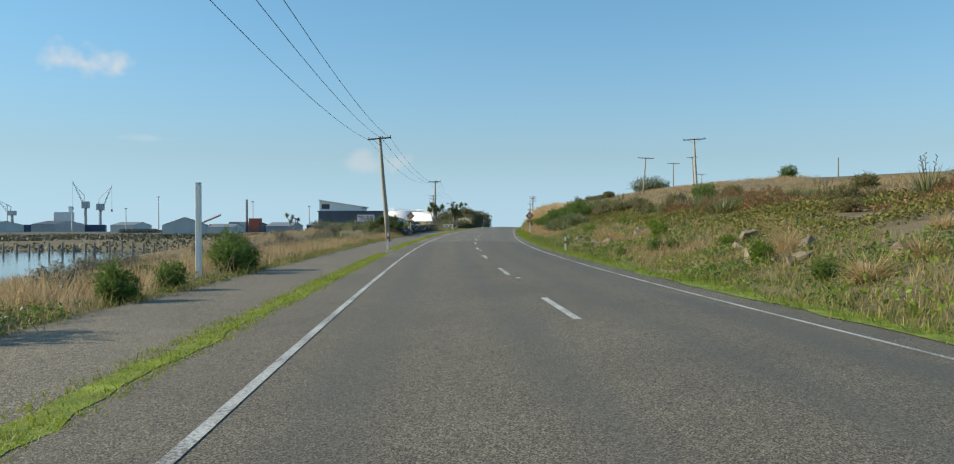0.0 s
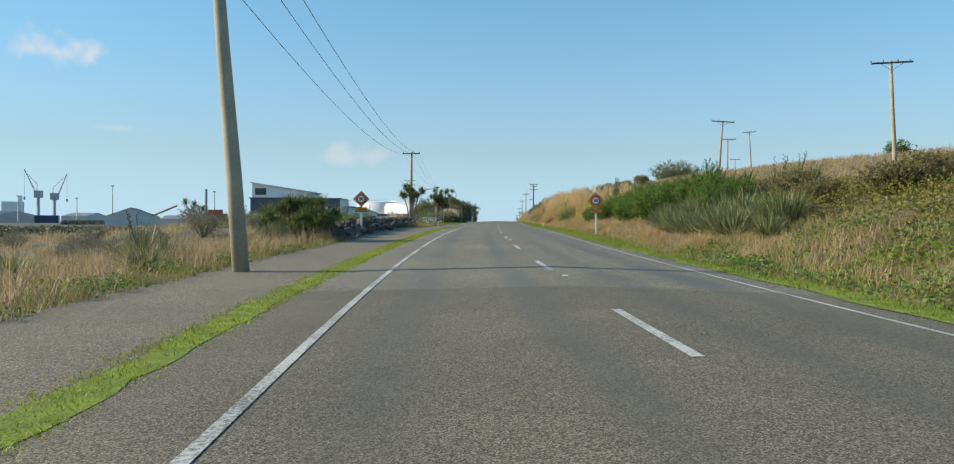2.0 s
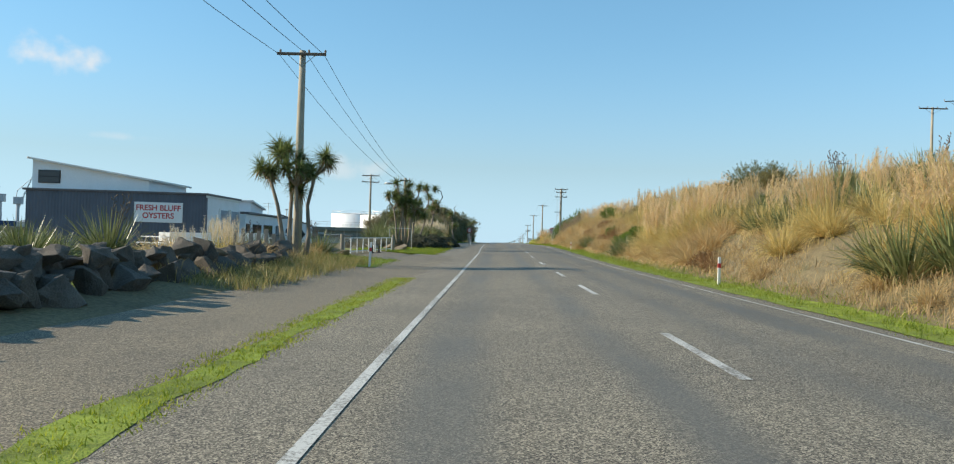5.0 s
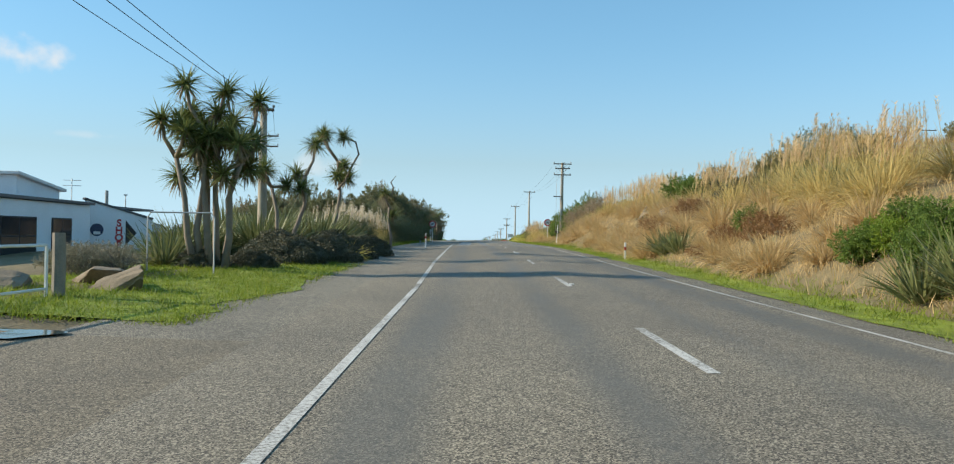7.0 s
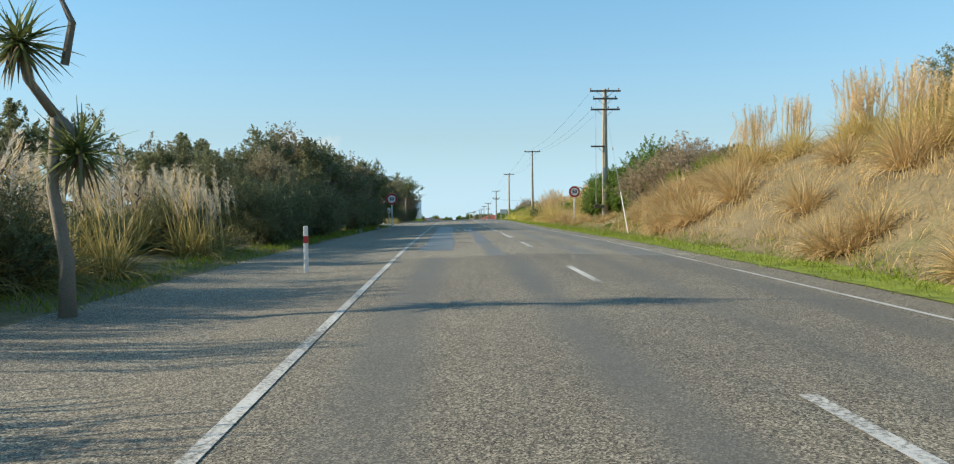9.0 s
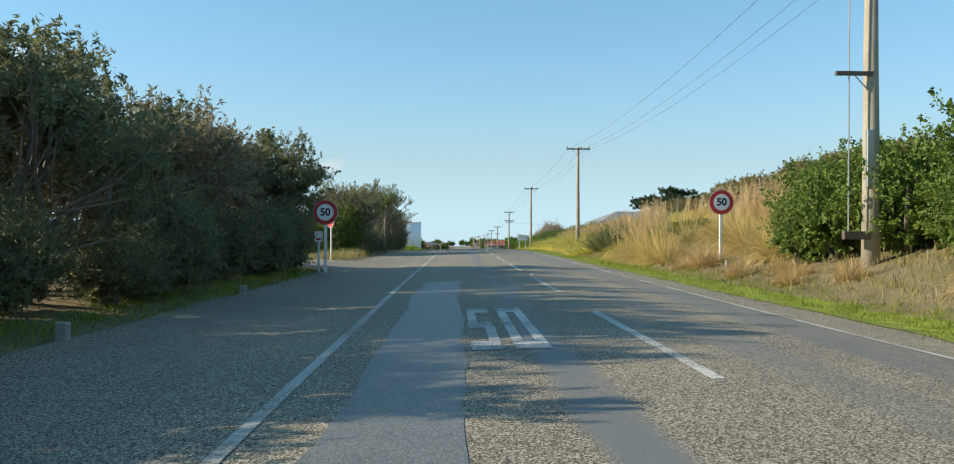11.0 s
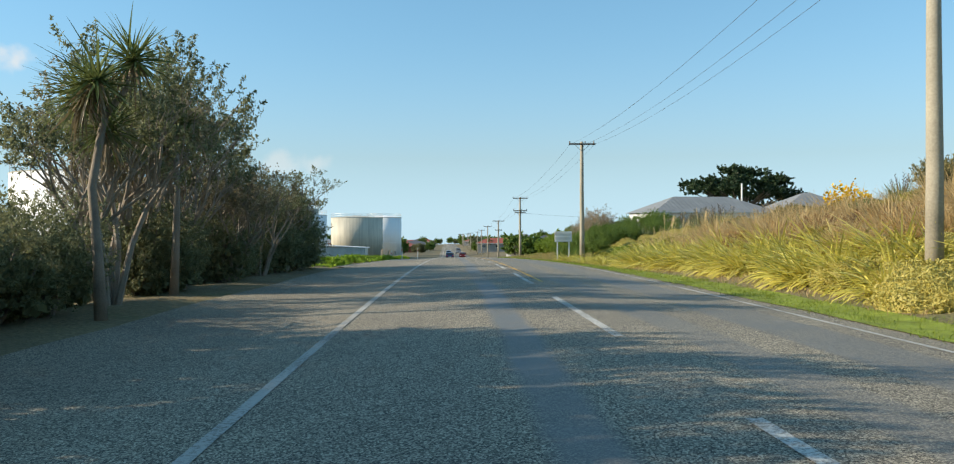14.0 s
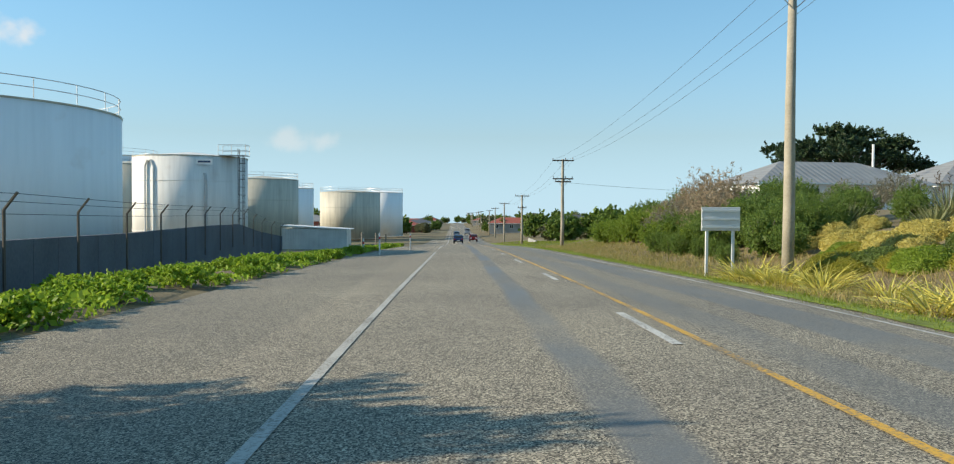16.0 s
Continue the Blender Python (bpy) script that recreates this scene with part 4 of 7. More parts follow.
# ---- turf sheets under the short grass ----
TURF = "mown green turf"
strip("verge", [3.95, 4.3, 4.7], -58, 74, 0.014, M["grass_sheet"], TURF, "verge", wiggle=.25, step=1.0)
strip("verge", [3.95, 4.3, 4.7, 5.05], 74, 420, 0.014, M["grass_sheet"], TURF, "verge", wiggle=.18, step=1.0)
strip("verge", [-5.12, -4.95, -4.78], -58, 29.5, 0.006, M["grass_sheet"], TURF, "verge", wiggle=.2, step=.5, taper=5)
strip("verge", [-5.16, -4.98, -4.78], 34, 117, 0.006, M["grass_sheet"], TURF, "verge", wiggle=.2, step=.5, taper=5)
strip("verge", [-12, -10, -8, -6.9, -6.2], 141.8, 158, 0.012, M["grass_sheet"], TURF, "lawn", wiggle=.8, step=.7)
strip("verge", [-22, -18, -14, -11, -9.4], 84, 122, 0.012, M["grass_sheet"], TURF, "lawn", wiggle=.2)
strip("verge", [-12.5, -10, -8, -7.0], 123, 131.5, 0.015, M["grass_sheet"], TURF, "lawn", wiggle=.5, step=1.0)


# ---- rocks ----
def boulder(seed, mat, size=1.0):
    rng = np.random.default_rng(seed)
    bm = bmesh.new()
    d = rng.normal(size=(13, 3))
    d /= np.linalg.norm(d, axis=1)[:, None]
    for p in d * rng.uniform(.40, .66, 13)[:, None]:
        bm.verts.new(p)
    bmesh.ops.convex_hull(bm, input=bm.verts)
    bmesh.ops.delete(bm, geom=[v for v in bm.verts if not v.link_faces], context="VERTS")
    bmesh.ops.bevel(bm, geom=list(bm.edges), offset=.014, segments=1, affect="EDGES")
    bmesh.ops.triangulate(bm, faces=bm.faces)
    bmesh.ops.subdivide_edges(bm, edges=[e for e in bm.edges if e.calc_length() > .16], cuts=2, use_grid_fill=True)
    bmesh.ops.triangulate(bm, faces=bm.faces)
    for v in bm.verts:
        v.co *= 1 + .14 * noise.noise(v.co * 3.1 + Vector((seed, 0, 0))) + .10 * noise.noise(v.co * 8 + Vector((0, seed, 0)))
        v.co.x *= size * 1.3
        v.co.y *= size * 1.05
        v.co.z *= size * .9
    ob = finish("boulder", bm, M[mat])
    return tagged(ob, "rough angular grey-brown boulder in the wall" if mat == "rock" else "pale rough boulder half hidden in grass", "boulder", "rock wall" if mat == "rock" else "loose rocks")


rocks = [boulder(s, "rock") for s in (1, 2, 3, 4, 5, 6)]
light_rocks = [boulder(s, "pale_rock") for s in (7, 8, 9)]


def lay(ob, off, y, up, s):
    c = copy_thing(ob, Matrix.Translation(at(off, y, up)) @ pose(0, 0, 0, RNG.uniform(-25, 25), RNG.uniform(-25, 25), RNG.uniform(0, 360)))
    c.scale = (s * RNG.uniform(.85, 1.2), s * RNG.uniform(.85, 1.2), s * RNG.uniform(.85, 1.15))
    return c


y = 71.0
while y < 121:
    o = -8.35 - 1.4 * (y - 75) / 50 * (1 if y > 75 else 0)
    lay(rocks[RNG.integers(6)], o + RNG.normal(0, .14), y, .14, RNG.uniform(.5, .9))
    lay(rocks[RNG.integers(6)], o - .5 + RNG.normal(0, .15), y + .3, .36, RNG.uniform(.45, .85))
    if RNG.uniform() < .6:
        lay((rocks + light_rocks[:1])[RNG.integers(7)], o - .25 + RNG.normal(0, .15), y + .2, .55, RNG.uniform(.35, .65))
    y += RNG.uniform(.42, .68)
for o, yy, s in [(-8.6, 145.6, 1.0), (-9.3, 146.2, .85), (-10.5, 145.0, .9), (-10.2, 131.5, 1.0), (-11.2, 130.6, 1.2), (-12.3, 130.9, .9), (-11.0, 129.2, 1.3), (-13.2, 129.8, 1.1), (-9.6, 130.9, .7)]:
    slab = lay(light_rocks[RNG.integers(3)], o, yy, .12, s)
    slab.rotation_euler = (RNG.uniform(-.15, .15), RNG.uniform(-.15, .15), RNG.uniform(0, 6.2))
    slab.scale.z *= .62
for _ in range(24):
    lay(light_rocks[RNG.integers(3)], RNG.uniform(6.0, 8.6), RNG.uniform(4, 46), .1, RNG.uniform(.35, .75))
for _ in range(12):
    lay(light_rocks[RNG.integers(3)], RNG.uniform(8, 10), RNG.uniform(172, 180), .2, RNG.uniform(.7, 1.4))
for ob in rocks + light_rocks:
    bpy.data.objects.remove(ob)


# ---- oyster shop ----
def window(parent, m, w, h, mullions=1, name="window"):
    wd = finish(name, box(bmesh.new(), (-w / 2, -.03, 0), (w / 2, .05, h), m, .01), M["black"], parent, "dark-framed window")
    n = mullions + 1
    for i in range(n):
        a, b = -w / 2 + .06 + i * (w - .06) / n, -w / 2 + (i + 1) * (w - .06) / n
        for j in range(2):
            z0, z1 = (.06, h * .5 - .03) if j == 0 else (h * .5 + .03, h - .06)
            part("pane", box(bmesh.new(), (a, -.034, z0), (b, -.02, z1), m), M["glass"], wd)
    return wd


SHOP_M = Matrix.Translation((-2.92, 123.6, 1.68)) @ Matrix.Scale(1.18, 4) @ Matrix.Translation((2.92, -123.6, -1.68))


def oyster_shop():
    t = thing("oyster_shop", SHOP_M @ Matrix.Translation((-21.9, 148.3, .2)) @ pose(0, 0, 0, 0, 0, 3.7), "white and blue-grey corrugated oyster shop with flat roofs", "shop building")
    part("wall", box(bmesh.new(), (-11.5, 0, -.4), (0, .25, 3.6)), M["blue_wall"], t, "blue-grey corrugated front wall")
    part("wall", box(bmesh.new(), (-.25, .253, -.4), (.0, 7.9, 3.6)), M["white_wall"], t, "white side wall")
    part("wall", box(bmesh.new(), (-11.5, .253, -.4), (-11.25, 34, 2.9)), M["white_wall"], t)
    part("roof", box(bmesh.new(), (-11.7, -.12, 3.6), (.12, 8.1, 3.74), bevel=.02), M["dark_iron"], t)
    part("fascia", box(bmesh.new(), (.003, -.1, 3.45), (.06, 8.0, 3.7)), M["white"], t)
    side_m = pose(0, 0, 0, 0, 0, 90)
    for y0, y1 in ((2.9, 5.0), (5.6, 7.7)):
        part("roller_door", box(bmesh.new(), (.003, y0, -.2), (.06, y1, 2.75), bevel=.01), M["roller"], t, "grey roller door")
        part("door_frame", box(bmesh.new(), (.003, y0 - .15, -.2), (.09, y0 - .003, 2.85)), M["white"], t)
        part("door_frame", box(bmesh.new(), (.003, y1 + .003, -.2), (.09, y1 + .15, 2.85)), M["white"], t)
    # lower shop front
    bm = bmesh.new()
    v = [bm.verts.new(p) for p in [(-.25, 7.903, -.4), (.5, 7.903, -.4), (.5, 22.4, -.4), (-.25, 22.4, -.4), (-.25, 7.903, 2.64), (.5, 7.903, 2.64), (.5, 22.4, 2.6), (-.25, 22.4, 2.6)]]
    for f in ((0, 1, 5, 4), (1, 2, 6, 5), (2, 3, 7, 6), (3, 0, 4, 7), (4, 5, 6, 7), (3, 2, 1, 0)):
        bm.faces.new([v[i] for i in f])
    part("wall", bm, M["white_wall"], t, "white shop front")
    roof_m = Matrix.Translation((-5.2, 21.1, 2.69)) @ pose(0, 0, 0, -.2, 0, 0)
    part("roof", box(bmesh.new(), (-5.6, -13.0, -.06), (5.9, 1.45, .08), roof_m, .02), M["dark_iron"], t)
    part("roof", box(bmesh.new(), (-5.6, 1.454, -.06), (4.9, 13.3, .08), roof_m, .02), M["dark_iron"], t)
    part("wall", box(bmesh.new(), (-.5, 24.3, -.4), (-.256, 33.94, 2.1)), M["white_wall"], t)
    part("wall", box(bmesh.new(), (-11.2, 33.95, -.4), (-.253, 34.2, 2.2)), M["white_wall"], t)
    for y0, w in ((8.6, 1.0), (11.4, 2.7), (15.2, 3.0), (19.2, 2.0)):
        window(t, Matrix.Translation((.53, y0, .2)) @ side_m, w, 1.7, 1 if w > 1.5 else 0)
    # raised front storey with a sloping roof, and a low box further back
    bm = bmesh.new()
    v = [bm.verts.new(p) for p in [(-11.4, .5, 3.743), (-3.9, .5, 3.743), (-3.9, 7.7, 3.743), (-11.4, 7.7, 3.743), (-11.4, .5, 5.6), (-3.9, .5, 4.45), (-3.9, 7.7, 4.45), (-11.4, 7.7, 5.6)]]
    for f in ((0, 1, 5, 4), (1, 2, 6, 5), (2, 3, 7, 6), (3, 0, 4, 7), (4, 5, 6, 7), (3, 2, 1, 0)):
        bm.faces.new([v[i] for i in f])
    part("upper_storey", bm, M["white_wall"], t)
    part("upper_roof", box(bmesh.new(), (-4.05, -3.9, 0), (4.1, 3.9, .14), Matrix.Translation((-7.65, 4.1, 5.03)) @ pose(0, 0, 0, 0, 8.7, 0), .02), M["white"], t)
    bm = bmesh.new()
    v = [bm.verts.new(p) for p in [(-11.2, 20.8, 2.4), (-2.4, 20.8, 2.4), (-2.4, 25.4, 2.4), (-11.2, 25.4, 2.4), (-11.2, 20.8, 4.0), (-2.4, 20.8, 4.0), (-2.4, 25.4, 3.45), (-11.2, 25.4, 3.45)]]
    for f in ((0, 1, 5, 4), (1, 2, 6, 5), (2, 3, 7, 6), (3, 0, 4, 7), (4, 5, 6, 7), (3, 2, 1, 0)):
        bm.faces.new([v[i] for i in f])
    part("upper_storey", bm, M["white_wall"], t)
    part("upper_roof", box(bmesh.new(), (-4.6, -.3, .004), (4.65, 4.95, .16), Matrix.Translation((-6.8, 20.8, 4.0)) @ pose(0, 0, 0, -6.82, 0, 0), .02), M["white"], t)
    window(t, Matrix.Translation((-10.3, .46, 4.1)), 1.4, .85, 0)
    # signs
    part("sign_board", box(bmesh.new(), (-4.6, -.06, 1.75), (-1.5, -.005, 3.05), bevel=.01), M["sign_white"], t, "white sign with red lettering")
    text_part("lettering", "FRESH BLUFF\nOYSTERS", .5, M["red"], t, Matrix.Translation((-3.05, -.065, 2.42)) @ FACE, "red lettering FRESH BLUFF OYSTERS", .012)
    end_m = t.matrix_basis.inverted() @ SHOP_M @ Matrix.Translation((-23.7, 172.0, .1)) @ pose(0, 0, 0, 0, 0, 42.6)
    bm = bmesh.new()
    v = [bm.verts.new(p) for p in [(0, 0, -.4), (3.4, 0, -.4), (3.4, .25, -.4), (0, .25, -.4), (0, 0, 3.05), (3.4, 0, 2.1), (3.4, .25, 2.1), (0, .25, 3.05)]]
    for f in ((0, 1, 5, 4), (1, 2, 6, 5), (2, 3, 7, 6), (3, 0, 4, 7), (4, 5, 6, 7), (3, 2, 1, 0)):
        bm.faces.new([v[i] for i in f])
    bm.transform(end_m)
    part("end_wall", bm, M["white_wall"], t, "white slanting end wall with painted signs")
    bm = box(bmesh.new(), (-.1, -.08, -.06), (3.65, .3, .05), end_m @ Matrix.Translation((0, 0, 3.1)) @ pose(0, 0, 0, 0, 15.6, 0), .015)
    part("end_roof", bm, M["dark_iron"], t)
    part("round_badge", disc(.34, .03, end_m @ Matrix.Translation((.55, -.01, 1.45)) @ FACE), M["car_blue"], t, "round dark badge on the wall")
    part("badge_bar", box(bmesh.new(), (.37, -.035, 1.2), (.73, -.027, 1.36), end_m), M["sign_white"], t)
    for i, ch in enumerate("SHOP"):
        text_part("letter", ch, .54, M["red"], t, end_m @ Matrix.Translation((1.7, -.008, 1.82 - .4 * i)) @ FACE, "red letter", .02)
    bm = bmesh.new()
    v = [bm.verts.new(p) for p in [(2.05, -.012, 2.0), (2.65, -.012, 1.3), (2.05, -.012, .6), (2.05, -.002, 2.0), (2.65, -.002, 1.3), (2.05, -.002, .6)]]
    for f in ((2, 1, 0), (3, 4, 5), (0, 1, 4, 3), (1, 2, 5, 4), (2, 0, 3, 5)):
        bm.faces.new([v[i] for i in f])
    bm.transform(end_m)
    part("arrow", bm, M["black"], t, "black arrow beside the letters")
    bm = rod(bmesh.new(), (-2, 26, 2.5), (-2, 26, 4.2), .025, sides=5)
    for z in (3.8, 4.1):
        rod(bm, (-2.5, 26, z), (-1.5, 26, z), .015, sides=4)
    part("aerial", bm, M["galv"], t)
    return t


oyster_shop()


def picnic_table(off, y, turn):
    t = thing("picnic_table", Matrix.Translation(at(off, y)) @ pose(0, 0, 0, 0, 0, turn), "white-painted timber picnic table on the lawn", "picnic table", "picnic tables")
    part("tabletop", box(bmesh.new(), (-.9, -.38, .70), (.9, .38, .75), bevel=.01), M["white"], t)
    for s in (-1, 1):
        part("bench", box(bmesh.new(), (-.9, s * .72 - .13, .42), (.9, s * .72 + .13, .46), bevel=.01), M["white"], t)
        bm = bmesh.new()
        rod(bm, (s * .65, -.62, 0), (s * .65, -.2, .7), .04, sides=4)
        rod(bm, (s * .65, .62, 0), (s * .65, .2, .7), .04, sides=4)
        box(bm, (s * .65 - .03, -.8, .34), (s * .65 + .03, .8, .42))
        part("leg_frame", bm, M["white"], t)
    part("backrest", box(bmesh.new(), (-.9, .82, .5), (.9, .86, .95), bevel=.01), M["white"], t)
    return t


for o, y, a in [(-16.0, 128, 10), (-18.5, 131, -20), (-14.5, 133, 30)]:
    picnic_table(o, y, a)
red_pile = thing("timber_stack", Matrix.Translation(at(-15.5, 136, 0)), "low stack of reddish planks by the shop", "timber stack")
for i in range(5):
    part("plank", box(bmesh.new(), (-1.6, -.4 + .2 * i, .02 * i), (1.6, -.25 + .2 * i, .2 + .02 * i), bevel=.01), M["brick_red"], red_pile)


def gate(off, y, end_off, end_y, height=1.0, label="low white pipe gate closed across the driveway"):
    a, b = at(off, y), at(end_off, end_y)
    d = b - a
    t = thing("pipe_gate", Matrix.Translation(a) @ pose(0, 0, 0, 0, 0, math.degrees(math.atan2(d.y, d.x))), label, "gate", "driveway gates")
    L = d.xy.length
    for z in (.12, height):
        part("rail", rod(bmesh.new(), (0, 0, z), (L, 0, z + (b.z - a.z)), .025, sides=6), M["white"], t)
    k = max(int(L / 1.2), 2)
    for i in range(k + 1):
        x = L * i / k
        part("upright", rod(bmesh.new(), (x, 0, -.1), (x, 0, height), .03, sides=6), M["white"], t)
    return t


gate(-9.9, 132.9, -9.35, 139.0, .82)
gate(-9.32, 139.35, -8.98, 143.7, .82)
for o, y in ((-9.95, 132.6), (-8.92, 143.95)):
    ob = finish("gate_post", tube(bmesh.new(), [(0, 0, -.3), (.01, 0, .5), (0, 0, 1.02)], [.11, .105, .10], 10), M["timber"])
    ob.matrix_basis = Matrix.Translation(at(o, y))
    tagged(ob, "round weathered timber gate post", "gate post", "driveway gates")
arch = thing("pipe_hoop", Matrix.Translation(at(-9.2, 150.0)), "low rectangular steel pipe hoop by the shrubs", "pipe frame")
bm = bmesh.new()
tube(bm, [(-.8, 0, -.1), (-.8, 0, 1.3), (-.72, 0, 1.42), (.72, 0, 1.42), (.8, 0, 1.3), (.8, 0, -.1)], [.02] * 6, 6)
part("hoop", bm, M["galv"], arch)
low = thing("timber_fence", Matrix.Translation(at(-10.8, 121.5)), "short weathered picket fence beside the pole", "fence")
for i in range(9):
    part("picket", box(bmesh.new(), (-1.2 + .28 * i, -.03, 0), (-1.06 + .28 * i, .03, .95 + .08 * (i % 3)), bevel=.01), M["timber"], low)
part("rail", box(bmesh.new(), (-1.3, .032, .5), (1.3, .08, .6)), M["timber"], low)


# ---- storage tanks ----
def handrail(parent, r, z, n, a0=0.0, a1=2 * math.pi):
    for dz in (.55, 1.05):
        pts = [(r * math.cos(a), r * math.sin(a), z + dz) for a in np.linspace(a0, a1, n + 1)]
        part("handrail", tube(bmesh.new(), pts, [.025] * len(pts), 5), M["galv"], parent)
    for a in np.linspace(a0, a1, n // 2 + 1)[:-1 if a1 - a0 > 6 else None]:
        part("rail_post", rod(bmesh.new(), (r * math.cos(a), r * math.sin(a), z), (r * math.cos(a), r * math.sin(a), z + 1.07), .025, sides=5), M["galv"], parent)


def tank(x, y, r, z0, z1, mat, label, rail=True, bands=3, seg=72):
    t = thing("storage_tank", Matrix.Translation((x, y, z0)), label, "storage tank", "storage tanks")
    h = z1 - z0
    bm = bmesh.new()
    tube(bm, [(0, 0, 0), (0, 0, h)], [r, r], seg)
    part("shell", bm, M[mat], t, smooth=False)
    for f in t.children[0].data.polygons:
        f.use_smooth = abs(f.normal.z) < .5
    bm = bmesh.new()
    bmesh.ops.create_cone(bm, cap_ends=True, segments=seg, radius1=r + .06, radius2=r * .1, depth=.6, matrix=Matrix.Translation((0, 0, h + .31)))
    part("roof", bm, M[mat], t)
    for k in range(bands + 1):
        z = .1 + (h - .15) * k / max(bands, 1)
        bm = bmesh.new()
        bmesh.ops.create_cone(bm, cap_ends=False, segments=seg, radius1=r + .03, radius2=r + .03, depth=.09, matrix=Matrix.Translation((0, 0, z)))
        part("hoop_seam", bm, M["tank_cream"] if k == bands else M[mat], t)
    if rail:
        handrail(t, r - .1, h + .05, 48)
    return t


tank1 = tank(-27.8, 277.2, 5.8, -2.2, 5.8, "tank_white", "tall white storage tank with rusty rim rail")
for i in range(26):  # stair round the shell
    a = radians(150 + 3.6 * i)
    part("stair_tread", box(bmesh.new(), (5.8, -.12, 0), (6.4, .12, .04), pose(0, 0, 7.75 - .3 * i, 0, 0, math.degrees(a))), M["galv"], tank1)
tank(-33.6, 323, 10.3, -2.4, 7.2, "tank_white", "very large plain white storage tank with rim handrail", bands=1)
tb = tank(-32.8, 366, 6.1, -3.6, 7.2, "tank_silver", "cream-white storage tank with pipe loop and ladder", rail=False, bands=4)
pts = [(-3.0, -5.5, 1.0), (-3.0, -5.5, 9.6), (-2.7, -5.6, 10.2), (-2.3, -5.7, 10.2), (-2.0, -5.8, 9.6), (-2.0, -5.8, 1.0)]
part("pipe_loop", tube(bmesh.new(), pts, [.12] * 6, 8), M["tank_silver"], tb)
pts = [(3.3, -5.3, .5), (3.3, -5.3, 8.2), (3.2, -5.2, 8.8), (2.9, -5.1, 8.9)]
part("down_pipe", tube(bmesh.new(), pts, [.16] * 4, 8), M["galv"], tb)
part("name_plate", box(bmesh.new(), (2.4, -5.66, 9.8), (4.1, -5.62, 10.4), pose(0, 0, 0, 0, 0, 0)), M["sign_white"], tb)
part("name_bar", box(bmesh.new(), (2.6, -5.68, 10.0), (3.9, -5.662, 10.2)), M["car_blue"], tb)
bm = bmesh.new()
for s in (-.3, .3):
    rod(bm, (6.3, -3.6 + s, 0), (6.3, -3.6 + s, 11.6), .045, sides=5)
for i in range(30):
    rod(bm, (6.3, -3.9, .4 + .37 * i), (6.3, -3.3, .4 + .37 * i), .02, sides=4)
for i in range(11):  # safety hoops
    z = 2.4 + .85 * i
    tube(bm, [(6.3, -3.95, z), (6.75, -4.05, z), (7.0, -3.6, z), (6.75, -3.15, z), (6.3, -3.25, z)], [.025] * 5, 4)
for y in (-4.05, -3.6, -3.15):
    rod(bm, (6.8, y, 2.4), (6.8, y, 10.9), .025, sides=4)
part("ladder", bm, M["arm"], tb, "dark caged ladder")
bm = box(bmesh.new(), (4.3, -4.3, 10.85), (7.2, -2.6, 10.92))
for x, y in ((4.3, -4.3), (7.2, -4.3), (7.2, -2.6), (4.3, -2.6), (5.7, -4.3)):
    rod(bm, (x, y, 10.9), (x, y, 12.0), .03, sides=5)
for a, b in (((4.3, -4.3), (7.2, -4.3)), ((7.2, -4.3), (7.2, -2.6)), ((7.2, -2.6), (4.3, -2.6))):
    for z in (11.4, 12.0):
        rod(bm, (*a, z), (*b, z), .025, sides=5)
part("top_platform", bm, M["galv"], tb)
tank(-49, 391, 6.0, -3.8, 7.6, "tank_cream", "weathered beige storage tank behind the others")
tank(-37.2, 417, 6.2, -4.4, 6.6, "tank_cream", "grey-beige storage tank with rim rail")
tank(-40, 452, 5.5, -5.2, 5.9, "tank_white", "white storage tank far behind")
tank(-28.3, 467, 7.2, -5.6, 5.4, "tank_cream", "broad beige storage tank with rim rail")
tank(-22.8, 494, 5.4, -6, 5.9, "tank_white", "white storage tank beside the beige one")
tank(-60, 402, 9.5, -4.5, 9.4, "tank_white", "white storage tank deeper in the yard")
store = thing("store_building", Matrix.Translation((-22.3, 186.4, -.6)), "long low cream store building with a flat roof", "building")
part("wall", box(bmesh.new(), (-14, 0, -.6), (0, 9, 1.9)), make_corrugated("cream_sheet_wall", (.66, .63, .55), .25, "X"), store)
part("roof", box(bmesh.new(), (-14.3, -.3, 1.903), (.3, 9.3, 2.05), bevel=.02), M["roof_iron"], store)
part("fascia", box(bmesh.new(), (-14.3, -.36, 1.8), (.3, -.302, 2.0)), M["timber"], store)
for i in range(4):
    part("roof_vent", box(bmesh.new(), (-12.5 + 3.2 * i, 3, 2.053), (-11.9 + 3.2 * i, 3.6, 2.25), bevel=.03), M["galv"], store)

